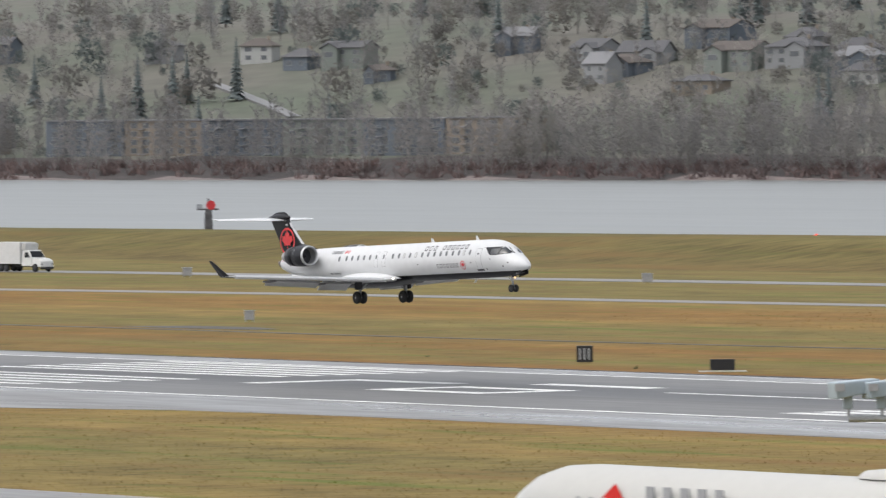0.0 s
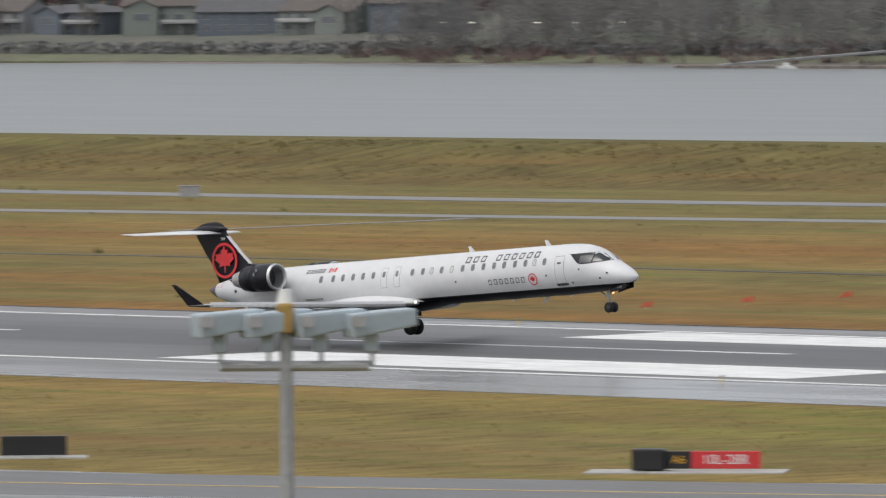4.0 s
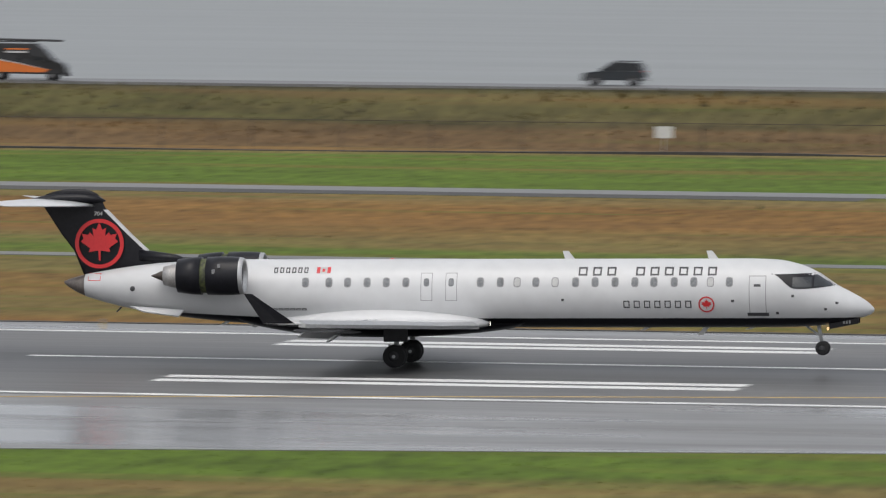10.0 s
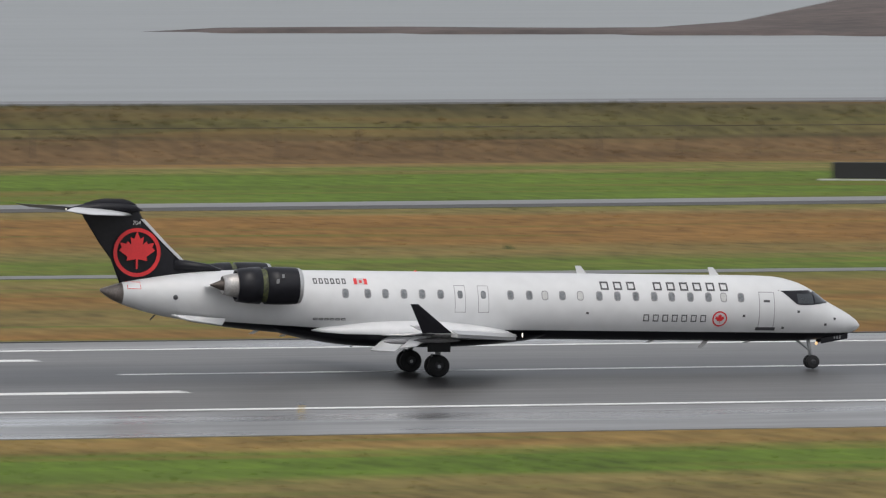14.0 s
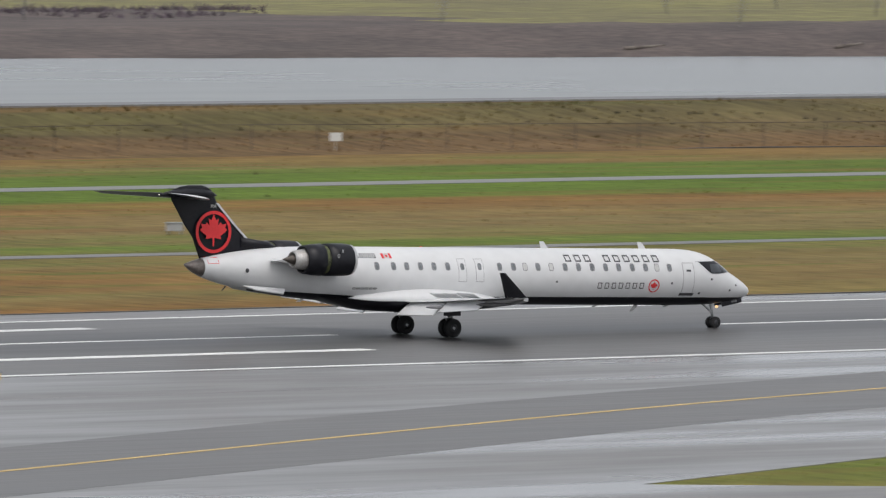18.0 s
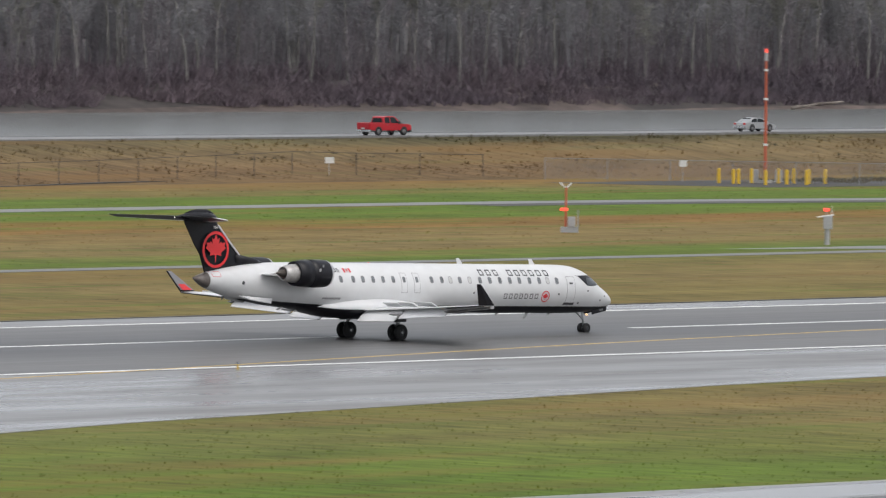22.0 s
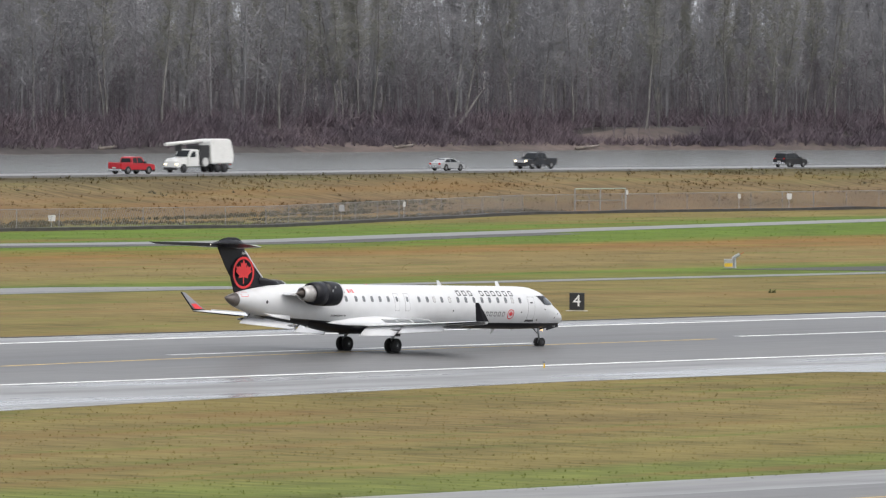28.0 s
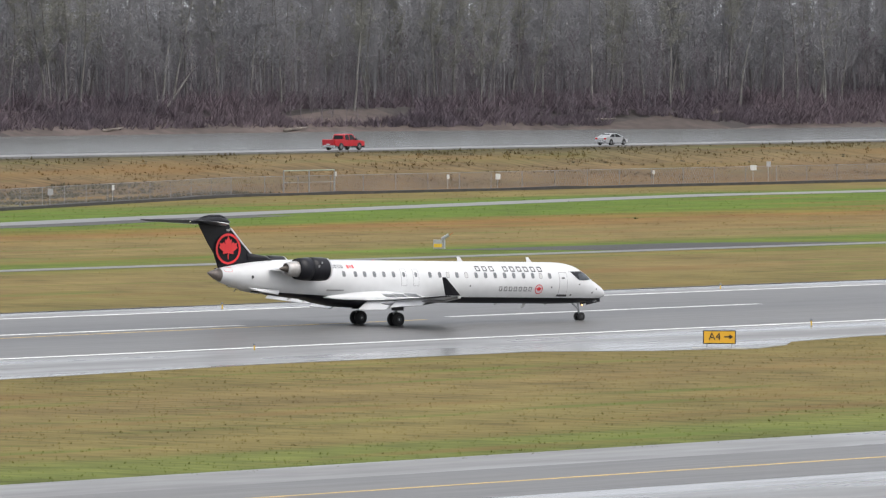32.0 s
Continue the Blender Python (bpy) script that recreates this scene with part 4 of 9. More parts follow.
        sv, sf = loft([[(-8.9 - 0.2 * s, side * (1.0 + 0.16 * s), 2.35 - 0.25 * s), (-11.2 + 0.6 * s, side * (0.75 + 0.3 * s), 2.5 - 0.2 * s), (-11.2 + 0.6 * s, side * (0.72 + 0.3 * s), 2.45 - 0.2 * s), (-8.9 - 0.2 * s, side * (0.96 + 0.16 * s), 2.3 - 0.25 * s)] for s in (0, 1)], True, True)
        shape("ventral_strake", (sv, sf), M_WHITE, jet, "", False)
    shape("tail_strobe", lathe([(-0.04, 0.0), (0, 0.035), (0.04, 0.0)], (-15.58, 0, 6.79), 8), M_LAMP, jet, "lit white tail strobe")
    # engines
    for side in (-1, 1):
        cy, cz = side * 2.36, 3.8
        e = base("engine")
        e.parent = jet
        tagged(e, "black engine nacelle with silver lip and exhaust cone")
        shape("intake_lip", lathe([(-6.28, 0.6), (-6.16, 0.64), (-6.1, 0.69), (-6.14, 0.735), (-6.28, 0.76)], (0, cy, cz), 36), M_GREYMET, e, "polished silver intake lip")
        shape("cowl", lathe([(-6.28, 0.76), (-6.6, 0.785), (-7.1, 0.79), (-7.62, 0.775), (-7.63, 0.7)], (0, cy, cz), 36), M_BLACK, e)
        shape("intake_duct", lathe([(-6.28, 0.6), (-6.7, 0.61), (-7.0, 0.6)], (0, cy, cz), 30), M_SEAM, e)
        shape("fan", lathe([(-6.85, 0.0), (-6.86, 0.15), (-6.95, 0.6)], (0, cy, cz), 30), M_MARK, e, "dark fan blades")
        shape("spinner", lathe([(-6.55, 0.0), (-6.65, 0.09), (-6.85, 0.16)], (0, cy, cz), 16), M_MARK, e)
        shape("cascade", lathe([(-7.55, 0.705), (-8.6, 0.66)], (0, cy, cz), 36), M_CASCADE, e, "green reverser cascade vanes")
        sl = shape("reverser_sleeve", lathe([(-7.63, 0.7), (-7.635, 0.778), (-8.1, 0.75), (-8.62, 0.68), (-8.63, 0.6), (-8.2, 0.62)], (0, cy, cz), 36), M_BLACK, e, "black sliding reverser sleeve")
        SLEEVES.append(sl)
        shape("nozzle", lathe([(-8.3, 0.56), (-8.7, 0.53), (-9.15, 0.46), (-9.45, 0.38), (-9.44, 0.34), (-9.0, 0.35)], (0, cy, cz), 30), M_NOZZLE, e, "heat-stained metal exhaust nozzle")
        shape("exhaust_cone", lathe([(-9.2, 0.27), (-9.55, 0.2), (-9.98, 0.02)], (0, cy, cz), 18), M_SPIKE, e)
        for a in (0.2, 0.5, 2.6):
            bm = box_bm(-7.35 + 0.1 * a, -7.25 + 0.1 * a, cy - 0.015, cy + 0.015, cz - 0.8 + 0.78 + 0.1 * a, cz - 0.8 + 0.93 + 0.1 * a)
            bmesh.ops.translate(bm, verts=bm.verts, vec=(0, -0.785, 0.12))
            if side < 0:
                part("placard", bm, M_SEAM, e)
            else:
                bm.free()
        v, f = loft([[(-6.9, side * y, 3.72), (-7.4, side * y, 3.9), (-9.6, side * y, 3.78), (-9.9, side * y, 3.7), (-9.6, side * y, 3.64), (-7.4, side * y, 3.56)] for y in (1.05, 1.72)], True, True)
        shape("pylon", (v, f), M_WHITE, e, "white engine pylon", False)
    # undercarriage
    def wheel(parent, x, y, z, r, w):
        t = shape("wheel", lathe([(-w * 0.5, r * 0.45), (-w * 0.5, r * 0.86), (-w * 0.36, r * 0.97), (0, r), (w * 0.36, r * 0.97), (w * 0.5, r * 0.86), (w * 0.5, r * 0.45)], (x, y, z), 26, "y"), M_TYRE, parent, "black rubber tyre")
        shape("rim", lathe([(-w * 0.42, 0.0), (-w * 0.46, r * 0.2), (-w * 0.4, r * 0.46), (w * 0.4, r * 0.46), (w * 0.46, r * 0.2), (w * 0.42, 0.0)], (x, y, z), 18, "y"), M_HUB, t, "grey wheel rim")

    for side in (-1, 1):
        g = base("main_gear")
        g.parent = jet
        y = side * 2.05
        part("leg", tube_bm((0.15, y * 0.96, 1.85), (0.0, y, 0.5), 0.13, 0.1, 14), M_STRUT, g, smooth=True)
        part("axle", tube_bm((0, y - 0.4, 0.46), (0, y + 0.4, 0.46), 0.07, None, 10), M_STRUT, g)
        part("side_brace", tube_bm((0.1, y * 0.55, 1.75), (0.02, y * 0.97, 0.95), 0.06, 0.05, 8), M_STRUT, g)
        part("torque_link", tube_bm((-0.25, y, 0.95), (-0.05, y, 0.6), 0.05, 0.04, 8), M_STRUT, g)
        part("gear_door", box_bm(-0.45, 0.55, y + side * 0.12 - 0.02, y + side * 0.12 + 0.02, 1.05, 1.85, 0.015), M_BLACK, g)
        for d in (-0.26, 0.26):
            wheel(g, 0, y + d, 0.47, 0.47, 0.27)
    g = base("nose_gear")
    g.parent = jet
    part("leg", tube_bm((17.05, 0, 1.75), (17.25, 0, 0.62), 0.085, 0.07, 12), M_STRUT, g, smooth=True)
    part("drag_brace", tube_bm((16.3, 0, 1.7), (17.15, 0, 1.1), 0.05, 0.05, 8), M_STRUT, g)
    part("axle", tube_bm((17.25, -0.25, 0.6), (17.25, 0.25, 0.6), 0.05, None, 8), M_STRUT, g)
    for d in (-0.2, 0.2):
        wheel(g, 17.25, d, 0.6, 0.29, 0.19)
    part("taxi_lamp", tube_bm((17.42, 0, 1.38), (17.5, 0, 1.38), 0.06, 0.06, 12), M_LAMPW, g, "lit amber taxi lamp")
    for d in (-0.32, 0.32):
        bm = box_bm(17.55, 18.75, d - 0.02, d + 0.02, 1.38, 1.78, 0.02)
        for v_ in bm.verts:
            if v_.co.x > 18.2:
                v_.co.z += 0.22
        dd = part("nose_door", bm, M_BLACK, g, "black open nose wheel door")
        for k in range(3):
            if d < 0:
                shape("door_mark", ([(18.12 + 0.12 * k, d - 0.025, 1.6), (18.19 + 0.12 * k, d - 0.025, 1.6), (18.19 + 0.12 * k, d - 0.025, 1.74), (18.12 + 0.12 * k, d - 0.025, 1.74)], [(0, 1, 2, 3)]), M_SEAM, dd, "", False)
    # cockpit windows, cabin windows, doors
    roof = lambda x: min(3.8 - 0.02 * (16.9 - x), smooth_at(HX, [h[1] for h in HULL], x) - 0.012)
    for side in (-1, 1):
        sc = hull_patch("windscreen", 15.32, 17.92, lambda x: 3.8 - 0.62 * step01(15.3, 16.3, x) + 0.09 * step01(16.6, 17.9, x), roof, M_BLACK, jet, 20, 6, "black-framed cockpit windows", side, 0.01)
        hull_patch("pane", 16.18, 16.95, lambda x: 3.24, lambda x: roof(x) - 0.14 + 0.1 * (16.28 - x) * 0, M_GLASS, sc, 6, 4, "dark cockpit pane", side, 0.018)
        hull_patch("pane", 17.03, 17.78, lambda x: 3.27 + 0.02 * (x - 17), lambda x: roof(x) - 0.05, M_GLASS, sc, 8, 5, "dark cockpit pane", side, 0.018)
    xs = [-3.8, -2.83, -2.06, -1.25, -0.46, 0.35, 3.42, 4.24, 4.93, 5.7, 6.49, 7.33, 8.13, 8.95, 9.76, 10.54, 11.37, 12.17, 12.85, 13.62]
    for i, x in enumerate(xs):
        fr = porthole("window", x, 3.47, 0.15, 0.2, M_SEAM, jet, 0.006)
        porthole("window_pane", x, 3.47, 0.115, 0.165, M_BLIND if i in (8, 10, 18) else M_PANE, fr, 0.013)
    for x in (1.2, 2.22):
        d = hull_patch("overwing_exit", x - 0.24, x + 0.24, 2.72, 3.85, M_SEAM, jet, 3, 8, "overwing exit hatch with grey outline", -1, 0.005)
        hull_patch("hatch_panel", x - 0.215, x + 0.215, 2.745, 3.825, M_WHITE, d, 3, 8, "", -1, 0.011)
        porthole("hatch_pane", x, 3.47, 0.115, 0.165, M_PANE, d, 0.017)
    d = hull_patch("entry_door", 14.42, 15.12, 2.18, 3.72, M_SEAM, jet, 4, 10, "passenger door with grey outline and black sill", -1, 0.005)
    hull_patch("door_panel", 14.45, 15.09, 2.21, 3.69, M_WHITE, d, 4, 10, "", -1, 0.011)
    hull_patch("door_sill", 14.33, 15.21, 2.08, 2.22, M_MARK, d, 4, 2, "black door sill", -1, 0.02)
    hull_patch("door_handle", 14.62, 14.9, 3.28, 3.38, M_MARK, d, 2, 2, "", -1, 0.018)
    sp_ = hull_patch("service_panel", -13.0, -12.45, 3.52, 3.82, M_RED, jet, 2, 2, "white service panel with a thin red outline", -1, 0.008)
    hull_patch("panel_cover", -12.975, -12.475, 3.545, 3.795, M_WHITE, sp_, 2, 2, "", -1, 0.014)
    shape("vent", lathe([(0, 0.0), (0, 0.1), (0.02, 0.11)], (-11.05, skin(-11.05, 3.21) - 0.01, 3.21), 14, "y"), M_MARK, jet, "round dark vent")
    for x, z in ((15.55, 2.2), (16.2, 2.9), (17.5, 2.35), (17.95, 2.6), (6.8, 2.75), (13.75, 2.7)):
        hull_patch("probe_plate", x - 0.06, x + 0.06, z - 0.05, z + 0.05, M_MARK, jet, 1, 1, "", -1, 0.012)
    # maker's and operator's marks stand as plain hollow blocks and bars
    def blocks(name, x0, x1, zc, h, n, frac, stroke, material, skip=()):
        step = (x1 - x0) / n
        for i in range(n):
            if i in skip:
                continue
            a, c = x0 + step * (i + (1 - frac) * 0.5), x0 + step * (i + (1 + frac) * 0.5)
            zs, ze = zc - h / 2, zc + h / 2
            quads = ((a, a + stroke, zs, ze), (c - stroke, c, zs, ze), (a + stroke, c - stroke, ze - stroke, ze), (a + stroke, c - stroke, zs, zs + stroke))
            v, f = [], []
            for qa, qb, za, zb in quads:
                k = len(v)
                v += [(x, skin(x, z, 0.015), z) for x, z in ((qa, za), (qb, za), (qb, (za + zb) / 2), (qb, zb), (qa, zb), (qa, (za + zb) / 2))]
                f += [(k, k + 1, k + 2, k + 5), (k + 5, k + 2, k + 3, k + 4)]
            shape(name, (v, f), material, jet, "", False)

    blocks("title_block", 7.32, 13.2, 3.9, 0.34, 10, 0.62, 0.07, M_MARK, (3,))
    blocks("subtitle_block", 9.2, 12.15, 2.57, 0.3, 7, 0.6, 0.045, M_MARK)
    blocks("registration_block", -5.18, -3.68, 3.96, 0.22, 6, 0.66, 0.045, M_MARK)
    blocks("type_block", -5.2, -3.75, 2.38, 0.09, 6, 0.8, 0.03, M_MARK)
    for a, b, m in ((-3.37, -3.23, M_RED), (-3.23, -2.93, M_BLIND), (-2.93, -2.79, M_RED)):
        hull_patch("flag_stripe", a, b, 3.84, 4.08, m, jet, 1, 3, "", -1, 0.014)
    hull_patch("flag_leaf", -3.14, -3.02, 3.9, 4.02, M_RED, jet, 1, 1, "", -1, 0.02)
    v, f = flat_ring(12.68, 2.56, 0.27, 0.33, 0, 28)
    shape("door_emblem", ([(x, skin(x, z, 0.015), z) for x, _, z in v], f), M_RED, jet, "red ring emblem", False)
    v, f = leaf_shape(12.68, 2.57, 0.22, 0)
    shape("emblem_leaf", ([(x, skin(x, z, 0.015), z) for x, _, z in v], f), M_RED, jet, "red leaf-shaped emblem", False)
    # aerials and small fittings
    for x, h in ((7.15, 0.36), (13.05, 0.36)):
        v, f = loft([[(x - 0.0 - 0.28 * s, 0.03 * (1 - s) + 0.012, 4.33 + h * s), (x - 0.42 - 0.1 * s, 0.012, 4.33 + h * s), (x - 0.28 * s, -0.03 * (1 - s) - 0.012, 4.33 + h * s)] for s in (0, 1)], True, True)
        shape("blade_aerial", (v, f), M_WHITE, jet, "white blade aerial", False)
    for x, h in ((10.2, 0.14), (12.55, 0.34), (14.5, 0.12), (-7.2, 0.16), (-5.9, 0.16)):
        zb = hull_at(x)[0] - hull_at(x)[1]
        v, f = loft([[(x + 0.1 - 0.3 * s, 0.02, zb + 0.03 - h * s), (x - 0.14 - 0.3 * s, 0.0, zb + 0.03 - h * s), (x + 0.1 - 0.3 * s, -0.02, zb + 0.03 - h * s)] for s in (0, 1)], True, True)
        shape("belly_aerial", (v, f), M_BLIND, jet, "", False)
    shape("roof_beacon", lathe([(-0.06, 0.02), (0, 0.045), (0.06, 0.02)], (-0.4, 0, 4.37), 10), M_BEACON, jet, "red anti-collision beacon")
    part("skid", tube_bm((-11.7, 0, 2.42), (-11.9, 0, 2.22), 0.04, 0.03, 6), M_MARK, jet)
    # the cabin floor slopes slightly down to the nose
    for ob in jet.children_recursive:
        kin = (ob.name, ob.parent.name, ob.parent.parent.name if ob.parent.parent else "")
        if ob.type == "MESH" and not any("gear" in k or "spoiler" in k or "number" in k for k in kin):
            for p in ob.data.vertices:
                p.co.z -= 0.0048 * (p.co.x + 9)
    return jet


SPOILERS, SLEEVES = [], []
aeroplane = regional_jet()


# ---- trees, brush and driftwood across the river ----
M_BARK = mat("pale cottonwood bark", (0.24, 0.23, 0.215), 0.9, var=0.3, scale=0.3, second=(0.11, 0.104, 0.098))
# twig, brush and sapling colours are lifted and blued to hold the wood's haze
M_TWIG = mat("hazed bare winter twigs", (0.335, 0.328, 0.335), 0.95, var=0.12, scale=0.03, second=(0.262, 0.258, 0.27))
M_TWIG2 = mat("mossy winter twigs", (0.325, 0.318, 0.272), 0.95, var=0.12, scale=0.03, second=(0.245, 0.243, 0.228))
M_BRUSH = mat("purple-brown bank brush", (0.12, 0.093, 0.106), 0.95, var=0.2, scale=0.03, second=(0.08, 0.064, 0.078))
M_UNDER = mat("hazed brown-grey saplings", (0.22, 0.195, 0.208), 0.95, var=0.15, scale=0.05, second=(0.16, 0.144, 0.162))
# shrub leaves are lightened: the far shore's haze is put into their colour
M_DULL = mat("haze-paled winter leaves", (0.2, 0.186, 0.165), 0.9, var=0.15, scale=0.05, second=(0.165, 0.158, 0.148))
M_REDBRUSH = mat("reddish winter brush", (0.16, 0.11, 0.1), 0.95, var=0.3, scale=0.03, second=(0.11, 0.082, 0.078))
# firs and alders carry distance haze in their paled, bluish base colours
M_FIRTREE = mat("haze-paled blue-green fir boughs", (0.12, 0.14, 0.135), 0.9, var=0.2, scale=0.05, second=(0.095, 0.112, 0.112))
M_ALDER = mat("haze-paled alder twigs", (0.3, 0.284, 0.27), 0.95, var=0.1, scale=0.008, second=(0.215, 0.208, 0.206))
M_FIR = mat("haze-paled fir needles", (0.15, 0.17, 0.16), 0.9, var=0.2, scale=0.05, second=(0.12, 0.138, 0.135))
def see_through(m, share):
    """Thin twigs and leaves let part of the light pass."""
    nt = m.node_tree
    b, out = nt.nodes["Principled BSDF"], nt.nodes["Material Output"]
    tr, mx = nt.nodes.new("ShaderNodeBsdfTranslucent"), nt.nodes.new("ShaderNodeMixShader")
    nt.links.new(b.inputs["Base Color"].links[0].from_socket, tr.inputs["Color"])
    mx.inputs[0].default_value = share
    nt.links.new(b.outputs[0], mx.inputs[1])
    nt.links.new(tr.outputs[0], mx.inputs[2])
    nt.links.new(mx.outputs[0], out.inputs["Surface"])


for m in (M_TWIG, M_TWIG2, M_ALDER, M_UNDER, M_DULL, M_FIR):
    see_through(m, 0.5)
M_LOG = mat("weathered driftwood", (0.22, 0.19, 0.165), 0.9, var=0.3, scale=1.0, second=(0.09, 0.075, 0.065))


def stick(v, f, a, b, r0, r1, n=3):
    d = (b - a)
    if d.length < 1e-6:
        return
    q = d.to_track_quat("Z", "Y")
    k = len(v)
    for c, r in ((a, r0), (b, r1)):
        for i in range(n):
            t = 2 * math.pi * i / n
            v.append(c + q @ Vector((r * math.cos(t), r * math.sin(t), 0)))
    for i in range(n):
        f.append((k + i, k + (i + 1) % n, k + n + (i + 1) % n, k + n + i))


def sliver(v, f, p, d, w):
    s = d.cross(Vector((rnd.uniform(-1, 1), rnd.uniform(-1, 1), rnd.uniform(-1, 1)))).normalized() * w
    k = len(v)
    v += [p - s, p + s, p + d]
    f.append((k, k + 1, k + 2))


rnd = random.Random(7)


def bare_tree_meshes(h, spread, first, limbs, twigs, lean=0.04, r=0.012):
    tv, tf, cv, cf = [], [], [], []
    pts, p, d = [Vector((0, 0, -0.6))], Vector((0, 0, -0.6)), Vector((rnd.uniform(-lean, lean), rnd.uniform(-lean, lean), 1))
    for i in range(6):
        p = p + d.normalized() * h * 0.155
        d += Vector((rnd.uniform(-0.09, 0.09), rnd.uniform(-0.09, 0.09), 0))
        pts.append(p)
    rad = [h * r * (1 - 0.15 * i) for i in range(7)]
    for c, rr in zip(pts, rad):
        tv += [c + Vector((rr * math.cos(6.283 * q / 7), rr * math.sin(6.283 * q / 7), 0)) for q in range(7)]
    tf += [(7 * i + q, 7 * i + (q + 1) % 7, 7 * i + 7 + (q + 1) % 7, 7 * i + 7 + q) for i in range(6) for q in range(7)]
    for k in range(limbs):
        s = first + (0.98 - first) * (k + rnd.random()) / limbs
        i = min(5, int(s * 6))
        a = pts[i].lerp(pts[i + 1], s * 6 - i)
        az = rnd.uniform(0, 6.283)
        up = rnd.uniform(0.75, 1.7)
        ln = h * spread * rnd.uniform(0.6, 1.15) * (1.15 - 0.7 * s)
        dd = Vector((math.cos(az), math.sin(az), up)).normalized()
        m = a + dd * ln * 0.5
        b = m + (dd + Vector((rnd.uniform(-0.2, 0.2), rnd.uniform(-0.2, 0.2), 0.35))).normalized() * ln * 0.5
        w = rad[i] * 0.42
        stick(cv, cf, a, m, w, w * 0.6)
        stick(cv, cf, m, b, w * 0.6, w * 0.2)
        for j in range(4):
            c = a.lerp(m, 0.4 + 0.6 * rnd.random()) if j < 2 else m.lerp(b, rnd.random())
            e = c + Vector((rnd.uniform(-1, 1), rnd.uniform(-1, 1), rnd.uniform(0.3, 1.4))).normalized() * ln * rnd.uniform(0.25, 0.5)
            stick(cv, cf, c, e, w * 0.35, w * 0.12)
            for _ in range(twigs):
                q = c.lerp(e, rnd.uniform(0.15, 1))
                sliver(cv, cf, q, Vector((rnd.uniform(-1, 1), rnd.uniform(-1, 1), rnd.uniform(-0.2, 1.2))).normalized() * h * rnd.uniform(0.025, 0.06), h * 0.0021)
    return (tv, tf), (cv, cf)


def tree_thing(name, tr, cr, mt, mc, label, group):
    t = tagged(base(name), label, "tree", group)
    put("trunk", mesh("trunk", tr[0], tr[1], mt, True), t)
    put("crown", mesh("crown", cr[0], cr[1], mc), t, None, "bare twiggy crown" if "bare" in label else "")
    return t


def wood_mesh(name, kinds, places, material):
    """Many trees as one mesh: places are (x, y, z, turn, lean, scale)."""
    vs, fs, k = [], [], 0
    for i, (x, y, z, turn, lean, s) in enumerate(places):
        tv, tf = kinds[i % len(kinds)]
        c, n = math.cos(turn) * s, math.sin(turn) * s
        p = np.empty_like(tv)
        p[:, 0] = tv[:, 0] * c - tv[:, 1] * n + lean * tv[:, 2] + x
        p[:, 1] = tv[:, 0] * n + tv[:, 1] * c + y
        p[:, 2] = tv[:, 2] * s + z
        vs.append(p)
        fs.append(tf + k)
        k += len(tv)
    v, f = np.concatenate(vs), np.concatenate(fs)
    me = bpy.data.meshes.new(name)
    me.vertices.add(len(v))
    me.vertices.foreach_set("co", v.ravel())
    me.loops.add(3 * len(f))
    me.loops.foreach_set("vertex_index", f.ravel())
    me.polygons.add(len(f))
    me.polygons.foreach_set("loop_start", np.arange(0, 3 * len(f), 3))
    me.materials.append(material)
    me.update(calc_edges=True)
    return me


def twiggy(h, spread, first, limbs, twigs, seed, thick=1.0):
    """A light bare tree: a three-sided trunk, upswept limbs and many fine twigs, as arrays."""
    g = np.random.default_rng(seed)
    v, r = [], h * 0.0085
    top = np.array([g.normal(0, 0.03) * h, g.normal(0, 0.03) * h, h])
    ring = [np.array([math.cos(a), math.sin(a), 0]) * r for a in (0, 2.1, 4.2)]
    for i in range(3):
        a, b = ring[i], ring[(i + 1) % 3]
        v += [a - (0, 0, 0.8), b - (0, 0, 0.8), top]
    for _ in range(limbs):
        s = first + (0.97 - first) * g.random()
        p = top * s
        az = g.uniform(0, 6.283)
        d = np.array([math.cos(az), math.sin(az), g.uniform(0.7, 1.9)])
        d *= h * spread * g.uniform(0.6, 1.2) * (1.15 - 0.75 * s) / np.linalg.norm(d)
        w = np.cross(d, g.normal(0, 1, 3))
        w *= r * 0.3 / np.linalg.norm(w)
        v += [p - w, p + w, p + d]
        for _ in range(twigs):
            q = p + d * g.uniform(0.2, 1.0)
            e = g.normal(0, 1, 3) + (0, 0, 0.6)
            e *= h * g.uniform(0.03, 0.085) / np.linalg.norm(e)
            w = np.cross(e, g.normal(0, 1, 3))
            w *= h * 0.0019 * thick / np.linalg.norm(w)
            v += [q - w, q + w, q + e]
    v = np.array(v)
    return v, np.arange(len(v)).reshape(-1, 3)


